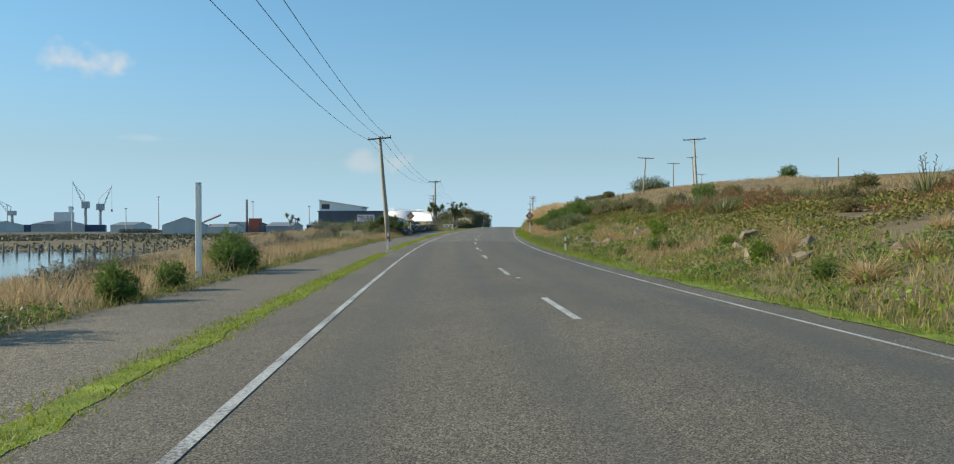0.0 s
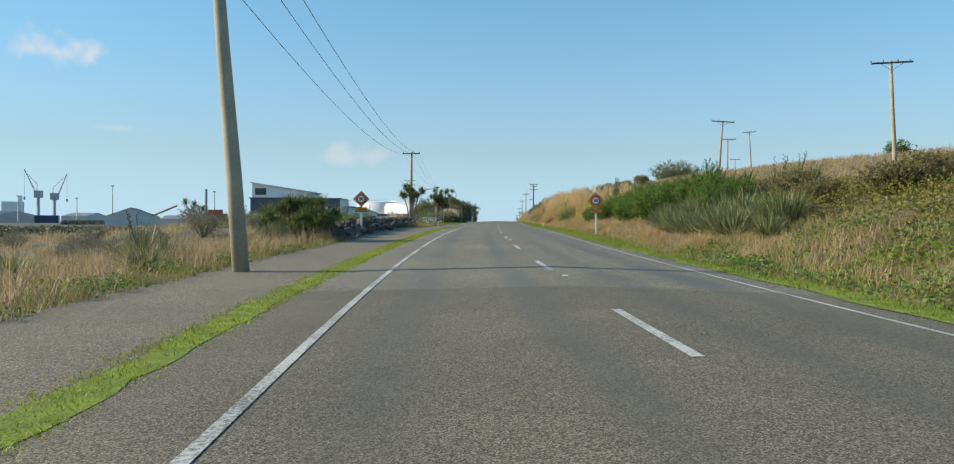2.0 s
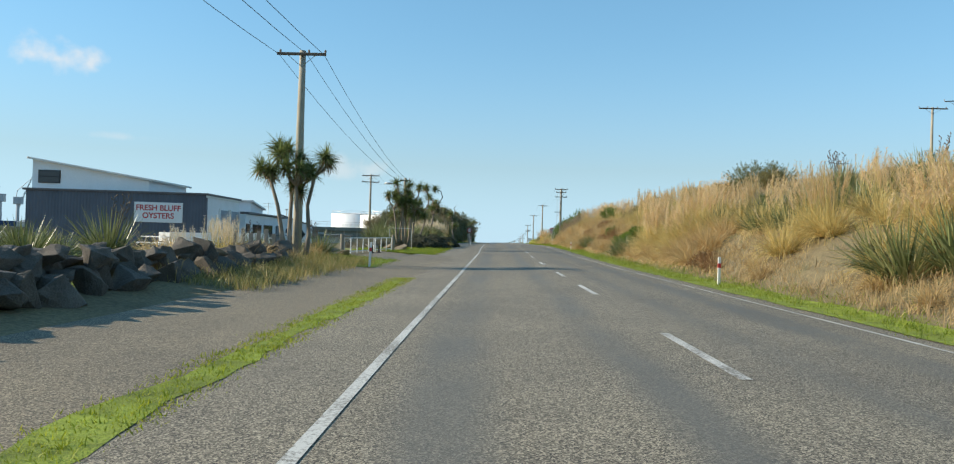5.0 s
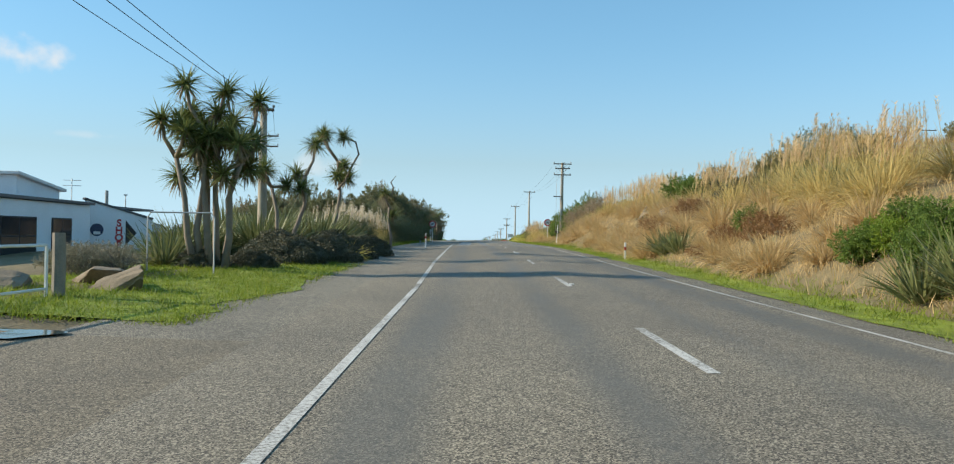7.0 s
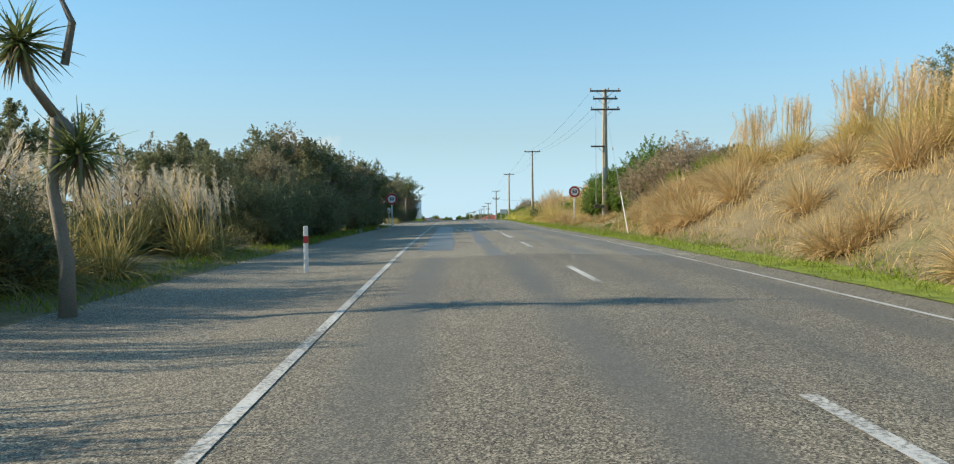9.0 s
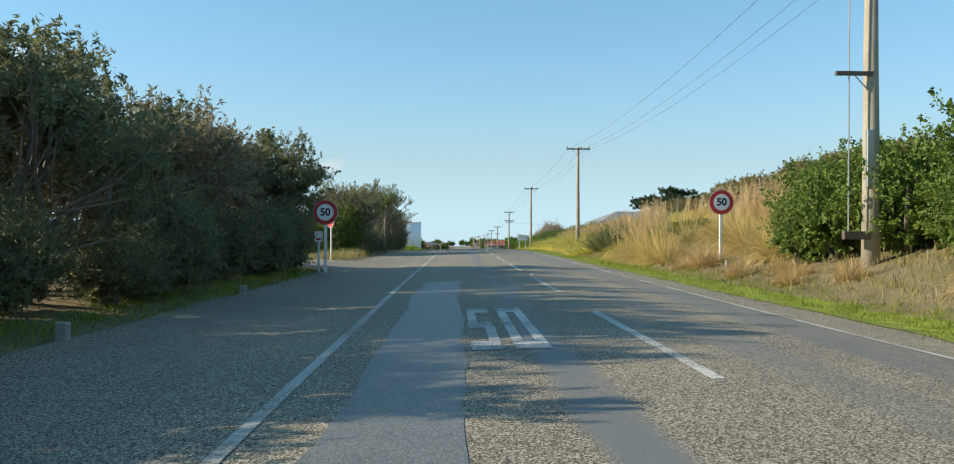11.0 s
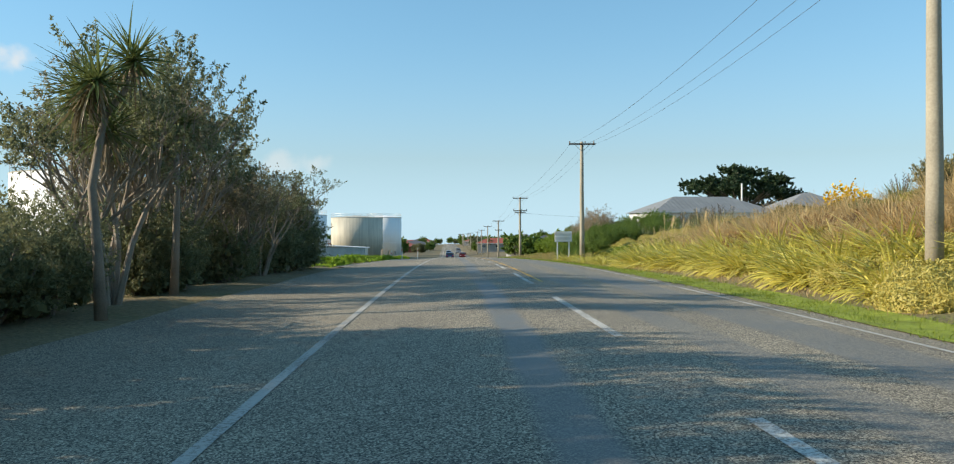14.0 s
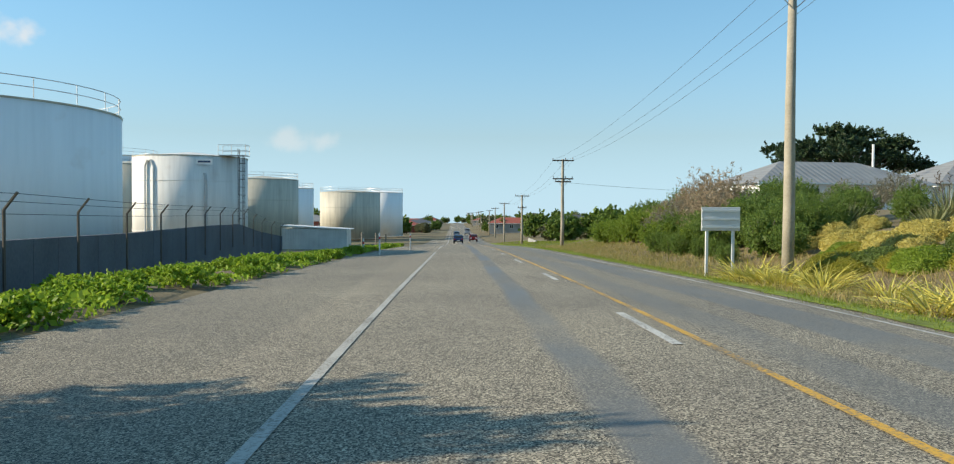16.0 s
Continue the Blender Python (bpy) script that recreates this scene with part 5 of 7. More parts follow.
cs = thing("concrete_tank", Matrix.Translation((-20.3, 254, -1.9)) @ pose(0, 0, 0, 0, 0, 8), "dark green concrete reservoir with overhanging slab roof", "reservoir")
part("wall", box(bmesh.new(), (-22, 0, 0), (-.6, 9, 4.0), bevel=.03), M["green_tank"], cs)
part("slab", box(bmesh.new(), (-22.5, -.5, 4.003), (0, 9.5, 4.75), bevel=.04), M["green_tank"], cs, "overhanging slab roof")
for i in range(8):
    part("pilaster", box(bmesh.new(), (-1.4 - 2.6 * i, -.14, 0), (-1.2 - 2.6 * i, -.003, 4.0)), M["concrete"], cs)
for i in range(14):
    part("rail_post", rod(bmesh.new(), (-.2 - 1.6 * i, -.3, 4.75), (-.2 - 1.6 * i, -.3, 5.85), .025, sides=5), M["galv"], cs)
for z in (5.3, 5.83):
    part("handrail", rod(bmesh.new(), (-.2, -.3, z), (-21.5, -.3, z), .025, sides=5), M["galv"], cs)
bm = bmesh.new()
for i in range(4):
    rod(bm, (.5 + .35 * i, -.2, 0), (.5 + .35 * i, -.2, 5.6), .035, sides=5)
for z in (.6, 1.8, 3.0, 4.2, 5.5):
    rod(bm, (.45, -.2, z), (1.6, -.2, z), .025, sides=5)
part("ladder_cage", bm, M["arm"], cs, "dark steel ladder cage")


# ---- fence and low wall in front of the tanks ----
def bund():
    line = [(-12.6, 284), (-13.6, 292), (-15.5, 305), (-17.5, 320), (-19.5, 335), (-21.5, 352), (-22.5, 368)]
    t = thing("bund_wall", Matrix(), "long dark blue-grey bund wall with a wavy top", "wall")
    ys = np.arange(284, 368.1, 2.0)
    for a, b in zip(ys, ys[1:]):
        oa, ob_ = (np.interp(v, [p[1] for p in line], [p[0] for p in line]) for v in (a, b))
        za, zb = (np.interp(v, [284, 295, 310, 330, 342, 355, 368], [.8, .9, .65, .5, .35, -.7, -1.6]) for v in (a, b))
        bm = bmesh.new()
        p = [(xc(a) + oa, a), (xc(b) + ob_, b - .02)]
        vs = []
        for (x, y), z in zip(p, (za, zb)):
            for dx in (-.15, .15):
                vs += [bm.verts.new((x + dx, y, -4.5)), bm.verts.new((x + dx, y, z))]
        for f in ((0, 1, 5, 4), (6, 7, 3, 2), (1, 3, 7, 5), (0, 2, 3, 1), (4, 5, 7, 6)):
            bm.faces.new([vs[i] for i in f])
        part("panel", bm, M["dark_wall"], t)
    f = thing("security_fence", Matrix(), "security fence posts with angled tops and wires", "fence")
    tops = []
    for i, y in enumerate(np.arange(286, 368, 5.6)):
        o = np.interp(y, [p[1] for p in line], [p[0] for p in line]) + .5
        z = float(np.interp(y, [284, 295, 310, 330, 342, 355, 368], [.6, .7, .45, .3, .15, -.9, -1.8]))
        x = float(xc(y) + o)
        tube_pts = [(x, y, z - 1.5), (x, y, z + 1.0), (x + .35, y, z + 1.45)]
        part("fence_post", tube(bmesh.new(), tube_pts, [.045, .045, .04], 6), M["arm"], f)
        tops.append(((x + .02, y, z + .9), (x + .18, y, z + 1.22), (x + .33, y, z + 1.42)))
    for k in range(3):
        pts = [q[k] for q in tops]
        part("barbed_wire", tube(bmesh.new(), pts, [.012] * len(pts), 4), M["wire"], f)


bund()
shed = thing("pump_shed", Matrix.Translation((-18.8, 372, -3.3)), "low white corrugated shed by the tanks", "shed")
part("wall", box(bmesh.new(), (-5.2, 0, 0), (2.6, 4, 2.5)), make_corrugated("white_corrugated_wall", (.62, .62, .58), .3, "X"), shed)
part("roof", box(bmesh.new(), (-5.4, -.25, 2.5), (2.8, 4.2, 2.62), pose(0, 0, 0, 0, 3, 0), .02), M["white"], shed)
for i in range(7):
    ob = finish("fence_post", rod(bmesh.new(), (0, 0, -.3), (0, 0, 1.5), .07), M["timber"])
    ob.matrix_basis = Matrix.Translation(at(-10.5 - .4 * (i % 3), 345 + 4 * i))
    tagged(ob, "pale timber fence post", "fence post", "yard fence posts")


# ---- houses ----
def house(x, y, z, w, d, wall_h, roof_h, wall, roof, turn, label, windows=3, group="houses", verandah=False):
    t = thing("house", Matrix.Translation((x, y, z)) @ pose(0, 0, 0, 0, 0, turn), label, "house", group)
    part("wall", box(bmesh.new(), (-w / 2, -d / 2, -1), (w / 2, d / 2, wall_h)), M[wall], t)
    bm = bmesh.new()
    e, rw = .45, max(w / 2 - d / 2, .3)
    v = [bm.verts.new(p) for p in [(-w / 2 - e, -d / 2 - e, wall_h), (w / 2 + e, -d / 2 - e, wall_h), (w / 2 + e, d / 2 + e, wall_h), (-w / 2 - e, d / 2 + e, wall_h), (-rw, 0, wall_h + roof_h), (rw, 0, wall_h + roof_h)]]
    for f in ((0, 1, 5, 4), (1, 2, 5), (2, 3, 4, 5), (3, 0, 4), (3, 2, 1, 0)):
        bm.faces.new([v[i] for i in f])
    part("roof", bm, M[roof], t)
    part("gutter", box(bmesh.new(), (-w / 2 - e - .05, -d / 2 - e - .1, wall_h - .1), (w / 2 + e + .05, -d / 2 - e - .002, wall_h + .02)), M["white"], t)
    for i in range(windows):
        cx = -w / 2 + w * (i + .5) / windows
        wd = part("window", box(bmesh.new(), (cx - .6, -d / 2 - .06, wall_h - 1.6), (cx + .6, -d / 2 - .003, wall_h - .4), bevel=.01), M["white"], t)
        for s in (-1, 1):
            part("pane", box(bmesh.new(), (cx + s * .29 - .25, -d / 2 - .07, wall_h - 1.52), (cx + s * .29 + .25, -d / 2 - .061, wall_h - .48)), M["glass"], wd)
    m90 = pose(0, 0, 0, 0, 0, -90)
    for i in range(2):
        cy = -d / 4 + d / 2 * i
        wd = part("window", box(bmesh.new(), (cy - .5, -w / 2 - .06, wall_h - 1.6), (cy + .5, -w / 2 - .003, wall_h - .4), m90, .01), M["white"], t)
        part("pane", box(bmesh.new(), (cy - .42, -w / 2 - .07, wall_h - 1.52), (cy + .42, -w / 2 - .061, wall_h - .48), m90), M["glass"], wd)
    return t


main = house(31.3, 350.5, 1.9, 17, 9, 2.3, 2.2, "white_wall", "roof_iron", 8, "low white house with pale corrugated hip roof", 5)
part("chimney_pole", rod(bmesh.new(), (6.5, 1, 2.5), (6.5, 1, 6.4), .12), M["white"], main)
house(46.5, 352, 1.9, 11, 10, 2.5, 2.6, "white_wall", "roof_iron", 0, "second white house with pale corrugated roof", 3)
house(97, 152, 9.6, 10, 8, 2.6, 1.4, "concrete", "dark_iron", 20, "distant hilltop house with dark roof")
town = np.random.default_rng(12)
for k in range(30):
    s = 1 if k % 2 else -1
    y = 425 + 18 * k + town.uniform(-6, 6)
    o = s * town.uniform(15, 26) if k % 3 else s * town.uniform(28, 55)
    if s < 0 and y < 520:
        y += 110
    house(float(xc(min(y, 1300))) + o, y, ground_z(o, min(y, 1380)) - .1, town.uniform(9, 14), town.uniform(7, 9), town.uniform(2.6, 3.4), town.uniform(1.4, 2.2),
          ("white_wall", "concrete", "brick_red", "white_wall")[k % 4], ("roof_iron", "dark_iron", "brick_red")[k % 3], town.uniform(-10, 10),
          ("distant white house with pale roof", "distant grey house with dark roof", "distant red-painted house with rusty roof", "distant white house with pale roof")[k % 4], 3, "town houses")
white_wall = thing("garden_wall", Matrix.Translation((9.2, 396, -3.9)), "low pale concrete roadside garden wall", "wall")
part("wall", box(bmesh.new(), (0, 0, -.5), (.25, 12, .8), bevel=.02), M["concrete"], white_wall)


# ---- vehicles standing ahead in the lanes ----
def car(off, y, paint, label, heading=0, tall=1.0):
    t = thing("car", Matrix.Translation(at(off, y, .0)) @ pose(0, 0, 0, 0, 0, heading), label, "car", "cars on the road")
    bm = bmesh.new()
    prof = [(-2.1, .35), (-2.15, .8), (-2.0, .95), (-1.7, 1.0), (-1.35, 1.42 * tall), (-.2, 1.5 * tall), (.55, 1.42 * tall), (1.1, 1.0), (1.95, .88), (2.1, .65), (2.05, .35)]
    rows = []
    for x, k in ((-.84, .0), (-.86, .3), (.86, .3), (.84, .0)):
        rows.append([bm.verts.new((x * (1 - .13 * max(z - .95, 0) / .5), yy, z)) for yy, z in prof])
    rows = [rows[0], rows[3]]
    n = len(prof)
    for i in range(n):
        j = (i + 1) % n
        bm.faces.new((rows[0][i], rows[0][j], rows[1][j], rows[1][i]))
    bm.faces.new(rows[0])
    bm.faces.new(list(reversed(rows[1])))
    bmesh.ops.recalc_face_normals(bm, faces=bm.faces)
    bmesh.ops.bevel(bm, geom=[e for e in bm.edges if e.is_manifold and e.calc_face_angle(0) > .7], offset=.06, segments=2, affect="EDGES")
    part("body", bm, M[paint], t)
    part("rear_window", box(bmesh.new(), (-.62, -.02, -.2), (.62, .02, .2), Matrix.Translation((0, -1.56, 1.22 * tall)) @ pose(0, 0, 0, -38, 0, 0)), M["glass"], t)
    part("windscreen", box(bmesh.new(), (-.62, -.02, -.24), (.62, .02, .24), Matrix.Translation((0, .86, 1.22 * tall)) @ pose(0, 0, 0, 52, 0, 0)), M["glass"], t)
    for s in (-1, 1):
        part("side_window", box(bmesh.new(), (s * .79 - .02, -1.2, 1.03), (s * .79 + .02, .55, 1.36 * tall), bevel=.01), M["glass"], t)
        part("tail_lamp", box(bmesh.new(), (s * .66 - .15, -2.17, .72), (s * .66 + .15, -2.08, .88), bevel=.01), M["lamp_red"], t)
        part("head_lamp", box(bmesh.new(), (s * .6 - .18, 2.0, .68), (s * .6 + .18, 2.1, .8), bevel=.01), M["sign_white"], t)
        for yy in (-1.35, 1.35):
            w = part("wheel", rod(bmesh.new(), (s * .62, yy, .31), (s * .86, yy, .31), .31, sides=20), M["tyre"], t)
            part("rim", rod(bmesh.new(), (s * .84, yy, .31), (s * .87, yy, .31), .2, sides=14), M["galv"], w)
    part("number_plate", box(bmesh.new(), (-.26, -2.175, .5), (.26, -2.15, .62)), M["sign_white"], t)
    part("bumper", box(bmesh.new(), (-.8, -2.19, .36), (.8, -2.05, .52), bevel=.03), M["tyre"], t)
    return t


car(-1.75, 413, "car_blue", "dark blue hatchback ahead in the lane")
car(1.6, 442, "car_red", "dark red car coming the other way", 180)
car(-1.75, 492, "car_grey", "silver-grey car far ahead in the lane")
car(1.7, 520, "car_grey", "grey van far off coming the other way", 180, 1.35)


# ---- harbour, far off on the left ----
def shed_hall(x, y, z, w, d, h, rise, turn, wall, roof, label):
    t = thing("port_shed", Matrix.Translation((x, y, z)) @ pose(0, 0, 0, 0, 0, turn), label, "port shed", "port sheds")
    bm = bmesh.new()
    v = [bm.verts.new(p) for p in [(-w / 2, -d / 2, -1), (w / 2, -d / 2, -1), (w / 2, -d / 2, h), (0, -d / 2, h + rise), (-w / 2, -d / 2, h), (-w / 2, d / 2, -1), (w / 2, d / 2, -1), (w / 2, d / 2, h), (0, d / 2, h + rise), (-w / 2, d / 2, h)]]
    for f in ((0, 1, 2, 3, 4), (9, 8, 7, 6, 5), (1, 6, 7, 2), (5, 0, 4, 9)):
        bm.faces.new([v[i] for i in f])
    part("wall", bm, M[wall], t)
    bm = bmesh.new()
    for s in (-1, 1):
        q = [bm.verts.new(p) for p in [(0, -d / 2 - .4, h + rise + .15), (s * (w / 2 + .5), -d / 2 - .4, h - .05), (s * (w / 2 + .5), d / 2 + .4, h - .05), (0, d / 2 + .4, h + rise + .15)]]
        bm.faces.new(q if s > 0 else list(reversed(q)))
    part("roof", bm, M[roof], t)
    return t


def far(bearing, dist):
    """A place by its bearing (degrees left of the road) and distance from the bend."""
    a = radians(bearing)
    return 1.0 - math.sin(a) * dist, 30 + math.cos(a) * dist


for b, ds, w, d, h, rise, turn, wall, roof, label in [
        (25.6, 460, 24, 30, 5, 4.5, 20, "port_wall", "dark_iron", "large dark-roofed gable shed at the port"),
        (22.6, 520, 30, 16, 4, 2, 95, "port_wall", "roof_iron", "long low grey port shed"),
        (18.5, 430, 34, 14, 4.5, 2, 95, "roller", "roof_iron", "long pale-roofed port shed"),
        (15.6, 460, 30, 14, 5, 1.5, 95, "dark_wall", "roof_iron", "dark flat-roofed port shed"),
        (12.5, 480, 30, 14, 5, 1.5, 95, "white_wall", "roof_iron", "white low port shed"),
        (28.5, 800, 60, 20, 6, 3, 100, "port_wall", "roof_iron", "wide grey wharf shed"),
        (33.0, 800, 70, 20, 7, 3, 100, "roller", "dark_iron", "wide dark wharf shed"),
        (20.5, 780, 60, 20, 7, 2, 95, "dark_wall", "dark_iron", "dark flat wharf shed"),
        (37.0, 700, 60, 20, 6, 3, 100, "port_wall", "roof_iron", "long grey wharf shed")]:
    x, y = far(b, ds)
    shed_hall(x, y, -2.8, w, d, h, rise, turn, wall, roof, label)


def crane(b, dist, height, jib, turn):
    x, y = far(b, dist)
    t = thing("harbour_crane", Matrix.Translation((x, y, -2.8)) @ pose(0, 0, 0, 0, 0, turn), "dark grey harbour crane with raised lattice jib", "crane", "harbour cranes")
    part("tower", tube(bmesh.new(), [(0, 0, 0), (0, 0, height * .5)], [1.9, 1.5], 8), M["crane"], t)
    part("cab", box(bmesh.new(), (-3.5, -3, height * .46), (4, 3, height * .6), bevel=.3), M["crane"], t)
    bm = bmesh.new()
    tip = Vector((jib, 0, height))
    for s in (-1, 1):
        for q in (-1, 1):
            rod(bm, (1, s * 1.4, height * .42 + q * 1.0), tip + Vector((0, s * .4, q * .4)), .2, .14, 5)
    for i in range(10):
        p = Vector((1, 0, height * .42)).lerp(tip, i / 10)
        w = 1.4 - i * .1
        rod(bm, p + Vector((0, -w, -w * .7)), p + Vector((0, w, w * .7)), .15, sides=4)
    part("jib", bm, M["crane"], t)
    part("a_frame", tube(bmesh.new(), [(-2, 0, height * .55), (-1, 0, height * .72), tip * .97], [.5, .4, .15], 5), M["crane"], t)
    part("hook_block", box(bmesh.new(), (jib - .8, -.8, height * .42), (jib + .8, .8, height * .48), bevel=.2), M["crane"], t)
    part("hoist_rope", rod(bmesh.new(), (jib, 0, height * .48), (jib, 0, height), .12, sides=4), M["wire"], t)


crane(31.2, 960, 56, -14, 8)
crane(30.3, 960, 52, 13, 8)
crane(35.4, 1050, 40, -22, 0)
crane(38.0, 1100, 38, -14, 0)
for b, ds, h in [(26.9, 700, 30), (32.3, 760, 22), (29.0, 720, 20), (20.5, 620, 24), (16.4, 600, 20), (14.2, 640, 20), (36, 800, 24)]:
    x, y = far(b, ds)
    ob = finish("light_mast", rod(bmesh.new(), (0, 0, 0), (0, 0, h), .55, .3, 6), M["galv"])
    box_bm = bmesh.new()
    ob.matrix_basis = Matrix.Translation((x, y, -2.8))
    part("lamp_bank", box(box_bm, (-1, -.6, h), (1, .6, h + .8), bevel=.1), M["galv"], ob)
    tagged(ob, "tall grey floodlight mast at the port", "light mast", "light masts")
ship = thing("ship", Matrix.Translation((*far(32.6, 880), -3)) @ pose(0, 0, 0, 0, 0, 25), "white ship superstructure behind the wharf", "ship")
part("hull", box(bmesh.new(), (-60, -8, -2), (40, 8, 7), bevel=1.0), M["car_blue"], ship)
part("bridge", box(bmesh.new(), (-9, -7, 7.003), (9, 7, 20), bevel=.6), M["ship"], ship)
part("funnel", box(bmesh.new(), (4, -2.5, 20.003), (8, 2.5, 26), bevel=.5), M["ship"], ship)
heap = np.random.default_rng(9)
logs = thing("log_stack", Matrix.Translation((*far(28.2, 520), -2.9)), "long untidy stack of logs at the port", "log stack")
for i in range(60):
    z = .4 + .7 * (i // 16)
    x = -16 + 2.1 * (i % 16) + heap.uniform(-.4, .4)
    part("log", rod(bmesh.new(), (x, -3 + heap.uniform(-1, 1), z), (x + heap.uniform(-.8, .8), 3, z + heap.uniform(-.2, .4)), .45, .38, 7), M["timber"], logs)
works = thing("loading_plant", Matrix.Translation((*far(22.0, 560), -2.8)), "grey loading plant with conveyors and hoppers", "industrial plant")
for i in range(9):
    w, h = heap.uniform(3, 8), heap.uniform(4, 11)
    part("hopper", box(bmesh.new(), (-32 + 7.4 * i, -3, 0), (-32 + 7.4 * i + w, 3, h), bevel=.2), M[("concrete", "galv", "brick_red", "dark_wall")[i % 4]], works)
part("conveyor", rod(bmesh.new(), (-30, -4, 4), (-8, -4, 13), .9, sides=4), M["galv"], works)
part("chimney", rod(bmesh.new(), (10, 0, 0), (10, 0, 24), 1.0, .8, 10), M["concrete"], works)
for i in range(20):
    ob = finish("jetty_post", rod(bmesh.new(), (0, 0, -1), (0, 0, heap.uniform(1.6, 2.3)), .2, .17, 7), M["timber"])
    ob.matrix_basis = Matrix.Translation((-88 + 1.9 * i + heap.uniform(-.3, .3), 112 + heap.uniform(-.5, .5) + .12 * i, -3.6))
    tagged(ob, "weathered timber jetty pile in shallow water", "pile", "jetty piles")

marsh = []
for j in range(40):
    for i in range(12):
        x, y = -118 - 32 * i, -150 + 20 * j
        marsh.append((x + 8 * noise.noise(Vector((i, j * .7, 3.0))), y, -2.55 + .12 * noise.noise(Vector((i * .8, j * .8, 0))) - (.9 if i == 0 else 0)))
tagged(array_mesh("ground", marsh, [(12 * j + i, 12 * (j + 1) + i, 12 * (j + 1) + i + 1, 12 * j + i + 1) for j in range(39) for i in range(11)], M["marsh"], smooth=True),
       "dark brown-olive salt marsh beyond the water", "marsh", kind="structure")


# ---- small things at the driveway ----
# stands in for the small dark jockey wheels at the gate ends
def bollard(off, y):
    t = thing("bollard", Matrix.Translation(at(off, y)), "small dark gate jockey wheel built as a short stub", "bollard", "driveway bollards")
    part("base", rod(bmesh.new(), (0, 0, 0), (0, 0, .06), .12, .10, 12), M["tyre"], t)
    part("post", tube(bmesh.new(), [(0, 0, .05), (0, 0, .25), (0, 0, .36)], [.05, .045, .035], 8), M["tyre"], t)


for o, y in ((-9.15, 137.1), (-9.0, 138.6)):
    bollard(o, y)
puddle = bmesh.new()
ring = [puddle.verts.new((.6 * math.cos(a) * (1 + .25 * math.sin(3 * a)), .5 * math.sin(a) * (1 + .2 * math.cos(2 * a)), 0)) for a in np.linspace(0, 6.28, 25)[:-1]]
puddle.faces.new(ring)
ob = finish("puddle", puddle, M["water"])
ob.matrix_basis = Matrix.Translation(at(-7.6, 140.2, .012))
tagged(ob, "small muddy puddle on the driveway", "puddle")
for o, y in ((-7.2, 208.5), (-7.0, 216), (6.7, 224.4)):
    t = thing("litter", Matrix.Translation(at(o, y, .0)), "small pale service marker stub by the verge", "marker stub", "verge stubs")
    part("stub", box(bmesh.new(), (-.08, -.06, -.1), (.08, .06, .22), bevel=.02), M["concrete"], t)

# ---- plants: one of each kind is built, the rest are copies ----


def stuff(ob):
    return tagged(ob, kind="stuff")


def empty_at(name, label, category, group):
    return thing(name, Matrix(), label, category, group)


def grow_flax(rng, count, length, mat, spread=.35, lean=.55, droop=.9, width=.085, open_=0.0):
    az = rng.uniform(0, 2 * np.pi, count)
    base = np.stack([np.cos(az), np.sin(az), np.zeros(count)], -1) * rng.uniform(.02, spread, count)[:, None]
    fan = rng.uniform(open_, 1, count)
    return ribbons(rng, base, az + rng.normal(0, .35, count), length * rng.uniform(.6, 1.1, count), width, .05 + lean * fan, droop * fan * rng.uniform(.3, 1.2, count), 4, .7, .88)


def flax(name, label, group, seed, length, count, mat, stalks=0, lean=.55, droop=.9, spread=.4, width=.085, open_=0.0):
    rng = np.random.default_rng(seed)
    t = empty_at(name, label, "flax bush", group)
    stuff(array_mesh("leaves", *grow_flax(rng, count, length, mat, spread, lean, droop, width, open_), M[mat], t))
    for _ in range(stalks):
        bm = bmesh.new()
        a, b = rng.uniform(0, 6.28), rng.uniform(.1, .35)
        h = length * rng.uniform(1.25, 1.6)
        pts = [(math.cos(a) * b * h * s, math.sin(a) * b * h * s, h * (s - .12 * s * s)) for s in (0, .35, .7, 1)]
        tube(bm, pts, [.018, .015, .012, .006], 5)
        for s in np.linspace(.62, .98, 7):
            p = Vector((math.cos(a) * b * h * s, math.sin(a) * b * h * s, h * (s - .12 * s * s)))
            q = p + Vector((rng.uniform(-.12, .12), rng.uniform(-.12, .12), .1))
            rod(bm, p, q, .012, .025, 4)
        part("flower_stalk", bm, M["arm"], t, "dark dead flower stalk")
    return t


